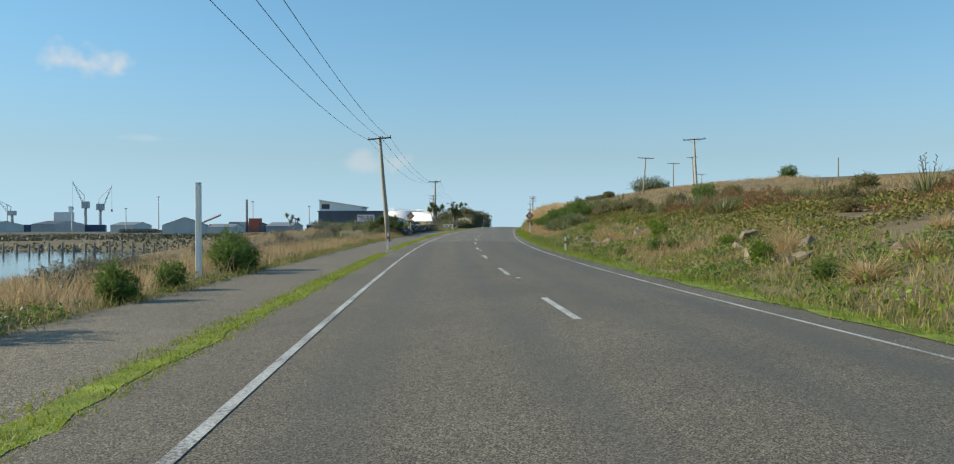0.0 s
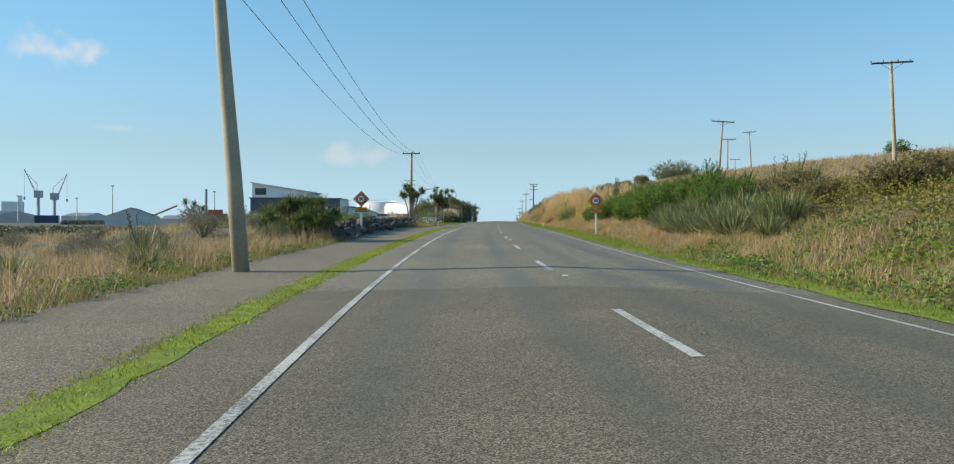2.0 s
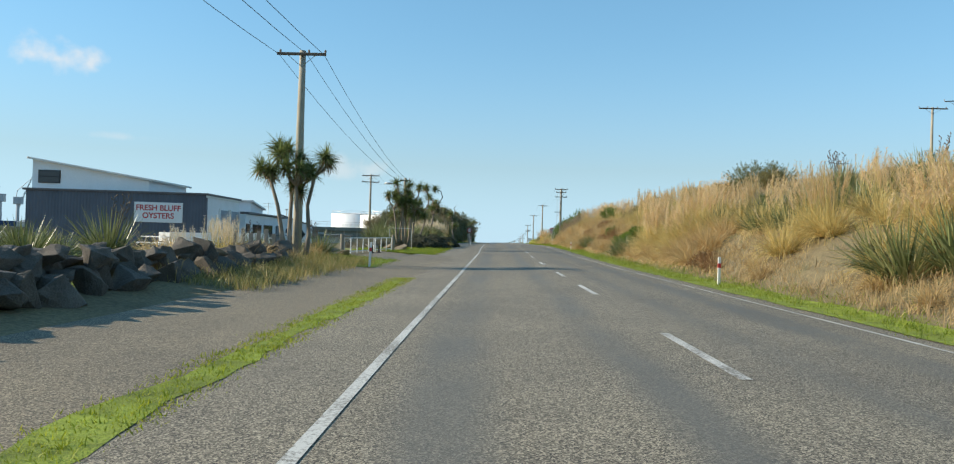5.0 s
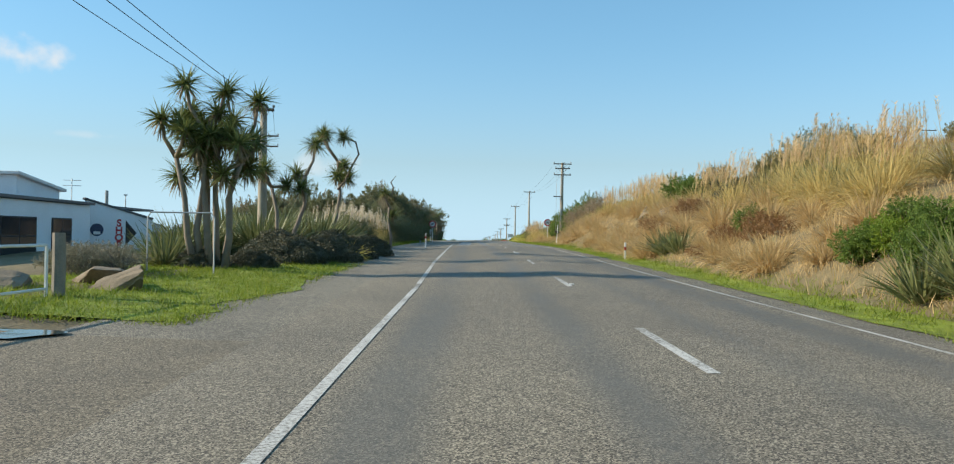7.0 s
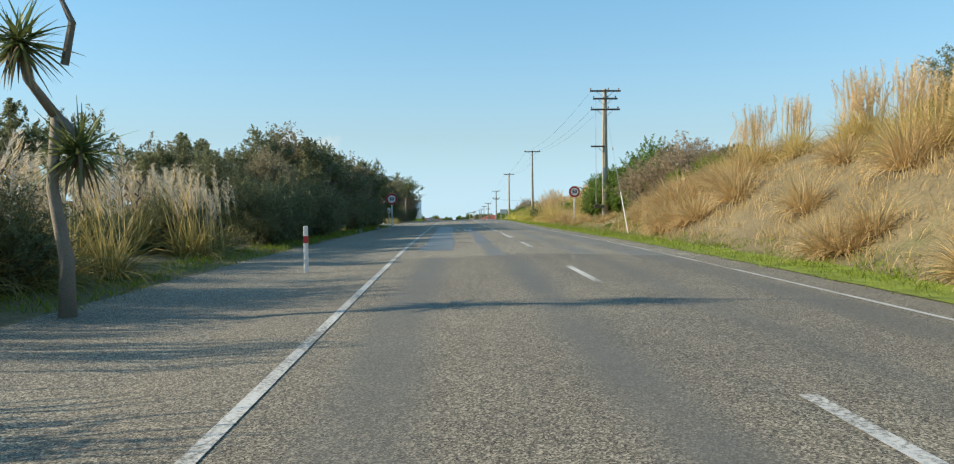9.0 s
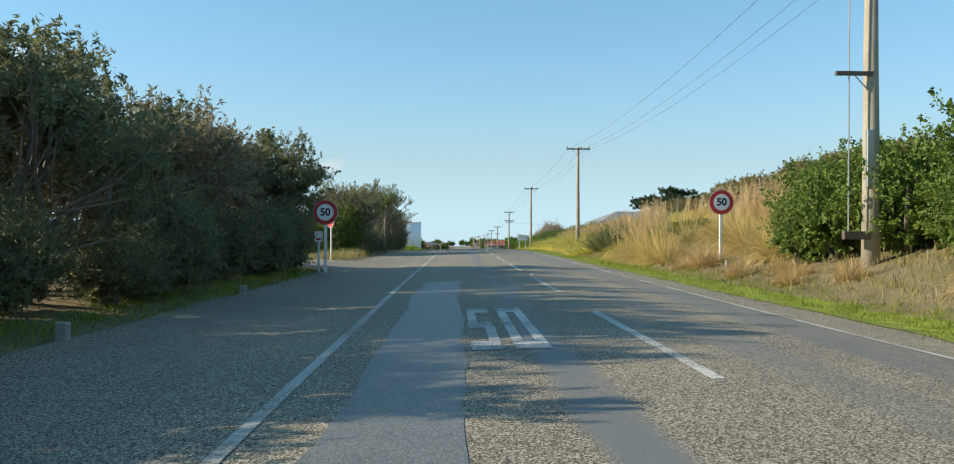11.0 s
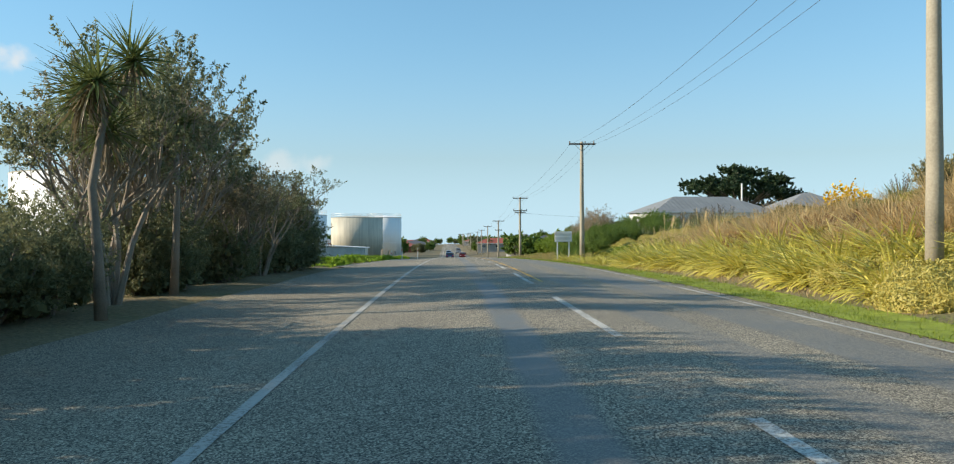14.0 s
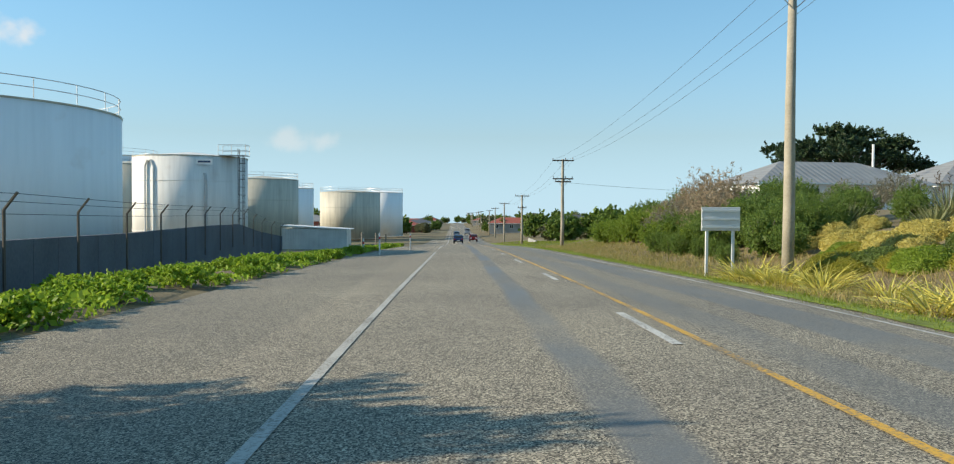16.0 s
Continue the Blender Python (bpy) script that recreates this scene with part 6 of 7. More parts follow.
def tussock(name, label, group, seed, length, count, mat, plumes=0, category="tussock", head="plume"):
    """A fountain of fine arching leaves; plumes: tall feathery heads above it."""
    rng = np.random.default_rng(seed)
    t = empty_at(name, label, category, group)
    az = rng.uniform(0, 2 * np.pi, count)
    base = np.stack([np.cos(az), np.sin(az), np.zeros(count)], -1) * (rng.uniform(0, 1, count) ** .5 * length * .22)[:, None]
    fan = rng.uniform(0, 1, count)
    v, f = ribbons(rng, base, az + rng.normal(0, .5, count), length * rng.uniform(.55, 1.1, count), .016 + .012 * length / 2, .05 + .7 * fan, (.5 + 1.9 * fan) * rng.uniform(.5, 1.1, count), 3, .8, .9)
    stuff(array_mesh("leaves", v, f, M[mat], t))
    if plumes:
        a = rng.normal(.0, .5, plumes)  # the wind lays them to one side
        lean = np.abs(rng.normal(.22, .12, plumes))
        h = length * rng.uniform(1.0, 1.65, plumes)
        b = rng.normal(0, length * .17, (plumes, 3))
        b[:, 2] = 0
        stuff(array_mesh("stalk", *ribbons(rng, b, a, h, .018, lean * .4, lean, 4, .3, .3), M["toetoe"], t))
        out = np.stack([np.cos(a), np.sin(a), 0 * a], -1)
        s = np.linspace(.70, 1.04, 11)
        cent, ang, ln = [], [], []
        for i in range(plumes):
            p, rows = b[i].copy(), []
            for k in range(41):
                th = lean[i] * .4 + lean[i] * k / 40
                rows.append(p.copy())
                p = p + (math.sin(th) * out[i] + math.cos(th) * np.array([0, 0, 1.])) * h[i] / 40
            rows = np.array(rows)
            for u in s:
                q = rows[min(int(u * 40), 40)]
                for _ in range(5):
                    cent.append(q)
                    ang.append(a[i] + rng.normal(0, .9))
                    ln.append(.16 * (1.25 - abs(u - .82) * 2.2))
        stuff(array_mesh("plume", *ribbons(rng, np.array(cent), np.array(ang), np.array(ln), .017, .25, .5, 1, .9, .8), M[head], t, "feathery seed plumes"))
    return t


def shrub(name, label, group, seed, radii, leaves, size, mat, lumps=14, lump=.45, category="shrub", stems=5, stretch=1.6, core=0.0):
    rng = np.random.default_rng(seed)
    t = empty_at(name, label, category, group)
    if core:  # the close inner twigs and leaves that let no light through
        inner = clumps(rng, 900, tuple(r * core * .85 for r in radii), 40, .15 * min(radii), .03)
    p = clumps(rng, leaves, radii, lumps * 4, lump * .5 * min(radii), .03)
    v, f = leaf_cloud(rng, p, size, stretch)
    if core:
        v2, f2 = leaf_cloud(rng, inner, min(radii) * .16, 1.4)
        v, f = np.concatenate([v, v2]), np.concatenate([f, f2 + len(v)])
    stuff(array_mesh("foliage", v, f, M[mat], t))
    if not stems:
        return t
    bm = bmesh.new()
    for _ in range(stems):
        a, r = rng.uniform(0, 6.28), rng.uniform(.3, .7)
        end = Vector((math.cos(a) * r * radii[0], math.sin(a) * r * radii[1], radii[2] * rng.uniform(1.0, 1.5)))
        mid = end * .5 + Vector((rng.normal(0, .1), rng.normal(0, .1), 0))
        tube(bm, [(0, 0, -.1), mid, end], [.05 * radii[2], .035 * radii[2], .015], 5)
    part("stem", bm, M["bark"], t)
    return t


def cushion(name, label, group, seed, radii, leaves, size, mat, lumpy=.16):
    """A tight low mound: a lumpy core under a close coat of small leaves."""
    rng = np.random.default_rng(seed)
    t = empty_at(name, label, "shrub", group)

    def swell(v):
        v = Vector(v)
        return 1 + lumpy * noise.noise(v * 2.1 + Vector((seed, 0, 0))) + lumpy * .6 * noise.noise(v * 5 + Vector((0, seed, 0)))

    bm = bmesh.new()
    bmesh.ops.create_icosphere(bm, subdivisions=3, radius=1)
    for v in bm.verts:
        k = swell(v.co) * .93
        v.co = Vector((v.co.x * radii[0] * k, v.co.y * radii[1] * k, max(v.co.z * radii[2] * k, -.1)))
    part("core", bm, M[mat], t, smooth=True)
    d = rng.normal(size=(leaves, 3))
    d[:, 2] = np.abs(d[:, 2])
    d /= np.linalg.norm(d, axis=1)[:, None]
    p = d * np.array([swell(v) for v in d])[:, None] * np.array(radii) * rng.uniform(.93, 1.05, leaves)[:, None]
    stuff(array_mesh("foliage", *leaf_cloud(rng, p, size, 2.2), M[mat], t))
    return t


def tree(name, label, group, seed, height, spread, leaves, size, mat, trunks=1, low=.35, lumps=16, lump=1.0, flat=1.0, category="tree", dead=0, stretch=1.8):
    """Tapered trunks that fork into limbs, with leaf masses at the limbs' ends."""
    rng = np.random.default_rng(seed)
    t = empty_at(name, label, category, group)
    tips = []
    for k in range(trunks):
        bm = bmesh.new()
        a = 6.28 * k / trunks + rng.uniform(0, 1)
        d = Vector((math.cos(a), math.sin(a), 0)) * (spread * .22 if trunks > 1 else .1)
        fork = Vector((d.x, d.y, height * low)) + Vector((rng.normal(0, .15), rng.normal(0, .15), 0))
        r = .035 * height / trunks ** .5
        tube(bm, [(d.x * .2, d.y * .2, -.3), fork * .5 + Vector((rng.normal(0, .12), rng.normal(0, .12), 0)), fork], [r * 1.3, r, r * .8], 8)
        for _ in range(5 if trunks > 1 else 8):
            b, q = rng.uniform(0, 6.28), rng.uniform(.25, 1)
            end = Vector((d.x + math.cos(b) * spread * q * .8, d.y + math.sin(b) * spread * q * .8, height * (1 - .5 * q * q * flat) * rng.uniform(.75, 1.0)))
            mid = fork.lerp(end, .5) + Vector((rng.normal(0, .2), rng.normal(0, .2), rng.normal(0, .15)))
            tube(bm, [fork, mid, end], [r * .6, r * .38, r * .12], 6)
            tips.append(end)
            for _ in range(2):
                e2 = mid.lerp(end, .4) + Vector((rng.normal(0, .5), rng.normal(0, .5), rng.uniform(.1, .7)))
                tube(bm, [mid, e2], [r * .25, r * .07], 5)
                tips.append(e2)
        part("trunk", bm, M["bark"], t)
    if dead:
        bm = bmesh.new()
        for _ in range(dead):
            b = rng.uniform(-1.2, 1.2)
            z = rng.uniform(.3, height * .45)
            p = Vector((math.cos(b) * spread * .4, math.sin(b) * spread * .6, z))
            e = p + Vector((rng.uniform(.6, 1.9), rng.normal(0, .8), rng.uniform(.0, 1.3)))
            m_ = p.lerp(e, .55) + Vector((0, rng.normal(0, .15), rng.normal(0, .15)))
            tube(bm, [p, m_, e], [.035, .022, .008], 5)
            tube(bm, [m_, m_ + Vector((rng.uniform(.2, .5), rng.normal(0, .3), rng.uniform(.1, .5)))], [.015, .005], 4)
        part("dead_branch", bm, M["pale_bark"], t, "bare grey dead branches")
    tips = np.array([list(v) for v in tips])
    base = np.repeat(tips, 9, 0) + rng.normal(size=(len(tips) * 9, 3)) * lump * .28 * np.array([1, 1, flat])
    out = base - np.array([0, 0, height * .55])
    out = out / (np.linalg.norm(out, axis=1)[:, None] + 1e-6) + rng.normal(size=out.shape) * .55 + (0, 0, .3)
    p = sprays(rng, leaves, base, out * np.array([1, 1, flat]), lump * .85, lump * .12)
    p = p[p[:, 2] > .15]
    stuff(array_mesh("crown", *leaf_cloud(rng, p, size, stretch), M[mat], t))
    return t


def tea_tree(label, seed, height, spread, leaves, size, mat, stems=6):
    """Several crooked grey stems that fan out from one foot and fork again and again; small leaves in tufts at the outer twigs only."""
    rng = np.random.default_rng(seed)
    t = empty_at("tree", label, "tree", "roadside tea trees")
    bm, tips = bmesh.new(), []

    def grow(p, way, length, r, level):
        bend = Vector((rng.normal(0, .22), rng.normal(0, .22), rng.normal(.08, .1)))
        mid = p + way * (length * .5) + bend * (length * .22)
        end = p + (way + bend * .8).normalized() * length
        tube(bm, [p, mid, end], [r, r * .8, r * .6], 6 if level < 2 else 4)
        if level == 3:
            tips.append((end, way))
            return
        for _ in range(3):
            q = mid.lerp(end, rng.uniform(.2, 1))
            turn = Vector((rng.normal(0, .5), rng.normal(0, .5), rng.uniform(.0, .45)))
            grow(q, (way + turn).normalized(), length * rng.uniform(.5, .72), r * .5, level + 1)

    for k in range(stems):
        a = 6.28 * k / stems + rng.uniform(0, .8)
        out = rng.uniform(.2, .75) * spread / height
        grow(Vector((math.cos(a) * .15, math.sin(a) * .15, -.2)), Vector((math.cos(a) * out, math.sin(a) * out, 1)).normalized(), height * rng.uniform(.36, .5), .075, 0)
    part("trunk", bm, M["tea_bark"], t, "bare crooked grey stems")
    base = np.array([list(e) for e, _ in tips])
    ways = np.array([list(w) for _, w in tips])
    keep = base[:, 2] > height * .28
    base, ways = base[keep], ways[keep]
    base = np.repeat(base, 3, 0) + rng.normal(size=(len(base) * 3, 3)) * .10
    out = np.repeat(ways, 3, 0) + rng.normal(size=base.shape) * .5 + (0, 0, .35)
    p = sprays(rng, leaves, base, out, .42, .05)
    stuff(array_mesh("crown", *leaf_cloud(rng, p, size, 2.8), M[mat], t))
    return t


def cabbage_tree(label, seed, stems, heads=3, wide=.6, category="cabbage tree", group="cabbage trees", crook=False, leaf=1.0):
    """Bare stems that fork near the top, each fork with a round head of sword leaves. stems: (x, y, height)."""
    rng = np.random.default_rng(seed)
    t = empty_at("cabbage_tree", label, category, group)
    for x, y, h in stems:
        bm = bmesh.new()
        top = Vector((x * 1.9 + rng.normal(0, .1), y * 1.9 + rng.normal(0, .1), h * .72))
        foot = Vector((x * .75, y * .75, 0))
        tube(bm, [foot - Vector((0, 0, .2)), foot.lerp(top, .3) + Vector((rng.normal(0, .07), rng.normal(0, .07), 0)), foot.lerp(top, .65) + Vector((rng.normal(0, .09), rng.normal(0, .09), 0)), top], [.115, .085, .07, .06], 9)
        ends = []
        for k in range(heads):
            a = 6.28 * k / heads + rng.uniform(0, 1)
            e = top + Vector((math.cos(a) * rng.uniform(.4, 1) * wide, math.sin(a) * rng.uniform(.4, 1) * wide, h * rng.uniform(-.14, .3)))
            tube(bm, [top, top.lerp(e, .5) + Vector((math.cos(a) * .12, math.sin(a) * .12, 0)), e], [.065, .05, .045], 7)
            ends.append(e)
        if crook:
            tube(bm, [top - Vector((0, 0, 1.3)), top + Vector((.35, .0, -.9)), top + Vector((.6, 0, -.3)), top + Vector((.95, 0, .35)), top + Vector((.8, 0, .9)), top + Vector((.3, 0, 1.1))], [.06, .055, .05, .045, .04, .04], 7)
            ends.append(top + Vector((.25, 0, 1.15)))
        part("trunk", bm, M["pale_bark"], t, smooth=True)
        for e in ends:
            k = 150
            az = rng.uniform(0, 6.28, k)
            lean = np.arccos(rng.uniform(-.55, 1, k))
            base = np.array(e)[None, :] + rng.normal(0, .04, (k, 3))
            v, f = ribbons(rng, base, az, leaf * rng.uniform(.42, .72, k), .042, lean, rng.uniform(.1, .6, k), 3, .6, .9)
            array_mesh("leaf_head", v, f, M["cabbage"], t)
            k = 26
            az = rng.uniform(0, 6.28, k)
            v, f = ribbons(rng, np.array(e)[None, :] + rng.normal(0, .04, (k, 3)), az, leaf * rng.uniform(.4, .7, k), .05, rng.uniform(2.0, 2.8, k), .3, 3, .6, .9)
            array_mesh("dead_skirt", v, f, M["dead_leaf"], t, "dead hanging leaves")
    return t


def put(template, off, y, scale=1.0, turn=None, sink=.05):
    """A copy of a plant on the ground."""
    turn = RNG.uniform(0, 360) if turn is None else turn
    c = copy_thing(template, Matrix.Translation(at(off, y, -sink)) @ pose(0, 0, 0, 0, 0, turn))
    c.scale = (scale * RNG.uniform(.9, 1.1), scale * RNG.uniform(.9, 1.1), scale * RNG.uniform(.9, 1.1))
    return c


def scatter(templates, off0, off1, y0, y1, count, s0=.8, s1=1.2, turn=None, sink=.05):
    for _ in range(count):
        put(templates[RNG.integers(len(templates))], RNG.uniform(off0, off1), RNG.uniform(y0, y1), RNG.uniform(s0, s1), turn, sink)


def retire(*templates):
    for t in templates:
        for o in (*t.children_recursive, t):
            bpy.data.objects.remove(o)


FX = "flax bushes on the bank"
flaxes = [flax("flax_bush", "dark green flax bush with stiff sword leaves", FX, 11, 1.6, 190, "flax", 0, .9, .6, .4, .066, .08),
          flax("flax_bush", "tall flax bush with dark dead flower stalks", FX, 12, 1.75, 190, "flax", 4, 1.1, .7, .4, .066, .1),
          flax("flax_bush", "dense spiky grey-green flax bush", FX, 13, 1.4, 210, "flax", 0, 1.25, .5, .4, .06, .12)]
plain_flax = [flaxes[0], flaxes[2]]
pales = [flax("flax_bush", "yellow-striped flax bush with drooping leaves", "yellow flax along the verge", 14, 1.4, 220, "pale_flax", 0, 1.0, 2.3, .5, .058, .4),
         flax("flax_bush", "pale green and yellow drooping flax bush", "yellow flax along the verge", 15, 1.2, 180, "pale_flax", 0, 1.0, 2.4, .45, .052, .4)]
TG = "toetoe on the bank"
toes = [tussock("toetoe_clump", "golden toetoe grass clump with many straw plumes", TG, 21, 1.55, 460, "toetoe", 22, "toetoe"),
        tussock("toetoe_clump", "straw-coloured toetoe clump with leaning plumes", TG, 22, 1.45, 420, "toetoe", 28, "toetoe"),
        tussock("toetoe_clump", "yellow arching toetoe clump, few plumes", TG, 23, 1.6, 520, "toetoe", 7, "toetoe")]
pale_toes = [tussock("toetoe_clump", "toetoe clump with pale upright plumes", "toetoe by the flax", 24, 1.5, 300, "mixed", 30, "toetoe", "pale_plume")]
ambers = [tussock("tussock", "soft amber tussock grass mound", "amber tussocks", 25, 1.05, 460, "amber"),
          tussock("tussock", "tan fountain-like tussock grass", "amber tussocks", 26, 1.25, 460, "amber")]
greens = [shrub("shrub", "dense green leafy coastal shrub", "green shrubs", 31, (1.6, 1.6, 1.25), 11000, .052, "shrub", 26, core=.8),
          shrub("shrub", "green shrub with uneven rounded crown", "green shrubs", 32, (1.3, 1.5, 1.5), 11000, .052, "shrub", 28, core=.8)]
brights = [shrub("leafy_bush", "bright green leafy bush in the sun", "bright green bushes", 33, (1.4, 1.4, 1.1), 9000, .052, "bright_shrub", 26, core=.8)]
olives = [cushion("mound_shrub", "low olive-green cushion shrub", "cushion shrubs", 34, (.85, .85, .55), 8000, .022, "olive"),
          cushion("mound_shrub", "dark green cushion shrub", "cushion shrubs", 39, (.8, .7, .5), 8000, .022, "cushion_green"),
          cushion("mound_shrub", "fresh green cushion shrub", "cushion shrubs", 40, (.75, .8, .5), 8000, .022, "bright_shrub")]
golds = [cushion("mound_shrub", "yellow-green rounded mound shrub", "golden mound shrubs", 35, (.8, .85, .62), 7000, .027, "yellow_cushion", .22),
         cushion("mound_shrub", "dull golden cushion shrub", "golden mound shrubs", 51, (.7, .8, .6), 3000, .038, "golden", .22)]
mounds = [cushion("mound_bush", "dense dark grey-green rounded bush", "dark rounded bushes", 52, (1.5, 1.4, 1.0), 9000, .045, "mound_dark", .2)]
greys = [shrub("twiggy_bush", "grey-green twiggy coastal bush", "twiggy bushes", 36, (1.1, 1.2, .8), 6000, .027, "grey_shrub", 22, .5, stems=14, stretch=3.0),
         shrub("twiggy_bush", "grey-green twiggy low bush", "twiggy bushes", 37, (1.3, 1.2, .65), 6000, .027, "grey_shrub", 22, .5, stems=12, stretch=3.0)]
dry_bushes = [shrub("dry_bush", "dry tan twiggy bush with few leaves", "dry bushes", 54, (1.1, 1.2, 1.0), 5200, .022, "dry_twig", 22, .6, stems=22, stretch=7.0)]
hills = [shrub("hill_bush", "brown-green scrub bush on the hill", "hill scrub", 53, (1.6, 1.6, 1.0), 6000, .042, "hill_scrub", 22, .5, stems=6, stretch=4.0, core=.8)]
rusts = [shrub("scrub", "rusty brown low scrub patch", "rusty scrub", 38, (1.5, 1.5, .55), 2600, .036, "rust", 16, .7, stretch=4.5)]
darks = [tree("tree", "dark green windbreak tree, dense to the ground", "windbreak trees", 41, 6.2, 2.3, 13000, .058, "dark_tree", 3, .25, lump=.85, flat=.9, dead=22, stretch=3.2),
         tree("tree", "tall dark leafy windbreak tree with forked limbs", "windbreak trees", 42, 7.0, 2.0, 12000, .056, "dark_tree", 2, .35, lump=.75, dead=18, stretch=3.2),
         tree("tree", "brownish small-leaved windbreak tree", "windbreak trees", 43, 5.8, 2.1, 11000, .052, "brown_tree", 4, .3, lump=.75, dead=30, stretch=4.0)]
hedge = [shrub("understorey_bush", "dark understorey bush below the trees", "understorey bushes", 44, (1.6, 1.6, 1.5), 10000, .038, "dark_tree", 26, .5, stems=9, stretch=3.0, core=.75)]
teas = [tea_tree("tea tree with crooked grey stems and dark tufted crown", 81, 5.2, 2.3, 17000, .032, "dark_tree"),
        tea_tree("brownish tea tree with many bare stems", 82, 5.0, 2.4, 15000, .03, "brown_tree", 7),
        tea_tree("tall thin tea tree with an open tufted top", 83, 5.6, 2.0, 14000, .032, "dark_tree", 6)]
near_trees = [shrub("tree", "leafy green sunlit tree with low branches", "green trees", 45, (2.0, 2.0, 2.3), 11000, .085, "sun_tree", 26, .42, "tree", core=.8)]
far_trees = [shrub("tree", "distant dark green round tree", "distant trees", 47, (3.4, 3.4, 2.6), 3000, .42, "shrub", 20, .42, "tree", core=.8),
             shrub("tree", "distant dull green tree", "distant trees", 48, (2.6, 2.6, 2.2), 2600, .36, "dark_tree", 18, .42, "tree", core=.8)]
weeds = [shrub("weed_clump", "bright green leafy weed clump", "roadside weeds", 49, (.9, .9, .26), 1500, .075, "weeds", 14, .7, "weeds", 0)]

# bank on the right, from the bend onwards


def row(templates, places):
    """Plants at given places: distance from the road's centre, way along it, size."""
    for k, (o, y, size) in enumerate(places):
        put(templates[k % len(templates)], o, y, size)


# the bend: low scrub on the slope
scatter(rusts, 13, 22, 4, 60, 14, .8, 1.4, sink=.3)
scatter(hills, 12, 30, 12, 80, 16, .35, .8, sink=.2)
scatter(flaxes, 18, 30, 14, 34, 6, .6, .9)
scatter(flaxes, 10, 22, 36, 58, 9, .6, .9)
scatter(brights, 6.5, 10, 8, 44, 7, .22, .4)
scatter(greens, 5.4, 7, 2, 40, 6, .14, .26)
scatter(ambers, 6.2, 11, 0, 56, 22, .4, .75)

put(greens[0], 58, 150, 1.3)
put(greens[0], 20, 60, .8)
# flax and green shrubs by the warning sign
scatter(plain_flax, 7.0, 9.6, 60, 74, 34, .65, .9)
row(flaxes, [(13.6, 45.4, .85), (14.6, 46.4, .8), (15.5, 45.4, .9), (16.6, 46.0, .85), (14.2, 43.4, .7), (17.6, 44.6, .8), (12.8, 47.6, .7)])
put(flaxes[0], 7.6, 58.6, .6)
row(greens, [(9.6, 70.5, .6), (10.2, 73.8, .8), (11.0, 71.6, .7)])
scatter(greens, 7.6, 11, 78, 97, 20, .4, .85)
scatter(brights, 7.4, 10.5, 78, 97, 8, .4, .65)
scatter(greens, 6.9, 7.6, 88, 97, 5, .42, .6)
scatter(flaxes, 13.5, 18, 76, 102, 14, .9, 1.2)
scatter(ambers, 5.7, 7, 60, 100, 20, .45, .75)
scatter(hills, 11, 15, 58, 76, 6, .5, .8)
# golden toetoe
scatter(toes, 6.9, 11.5, 99, 122, 24, .8, 1.05)
row(plain_flax, [(6.6, 110.7, 1.05), (6.9, 112.3, .95), (7.2, 109.6, 1.0)])
scatter(pales, 5.8, 6.5, 100, 108, 4, .6, .85)
scatter(ambers, 5.6, 6.8, 100, 122, 10, .5, .85)
scatter(toes, 6.3, 8.5, 130.5, 142.5, 13, .95, 1.2)
scatter(toes, 8.5, 13, 120, 146, 16, .8, 1.0)
row(toes, [(6.6, 132.0, 1.0), (6.9, 134.2, 1.05), (7.3, 136.0, 1.1), (6.5, 137.6, .95), (7.6, 139.5, 1.05), (8.2, 133.0, 1.05), (8.6, 137.0, 1.1), (7.0, 141.2, 1.0), (8.4, 141.5, 1.1), (9.6, 135.0, 1.1), (9.8, 139.0, 1.1)])
row(ambers, [(6.0, 133.2, .9), (6.1, 135.6, 1.0), (5.9, 138.4, .95), (6.0, 140.4, .9), (7.6, 130.6, 1.1), (8.0, 128.6, 1.1)])
scatter(ambers, 5.6, 7.0, 126, 131, 8, .95, 1.2)
scatter(rusts, 5.6, 6.4, 122.5, 125.6, 4, .38, .5, sink=.0)
scatter(plain_flax, 8.2, 12.5, 122, 132, 16, .65, .9)
row(plain_flax, [(5.9, 143.3, .75), (5.75, 145.0, .85), (6.2, 144.3, .85)])
scatter(flaxes, 12, 16, 122, 142, 9, .8, 1.1)
scatter(greens, 6.2, 7.8, 146, 150, 7, .28, .42)
scatter(brights, 6.2, 7.8, 146, 150, 3, .3, .4)
scatter(toes, 8.6, 13, 147, 166, 22, .85, 1.1)
scatter(ambers, 5.8, 8.4, 150, 160.5, 14, .8, 1.2)
scatter(rusts, 5.9, 7.4, 155, 159, 6, .45, .65, sink=.0)
put(greens[1], 7.2, 157.8, .42)
row(plain_flax, [(6.1, 162.4, .8), (6.0, 164.3, .9), (10.4, 158, .9), (11.2, 162, .9)])
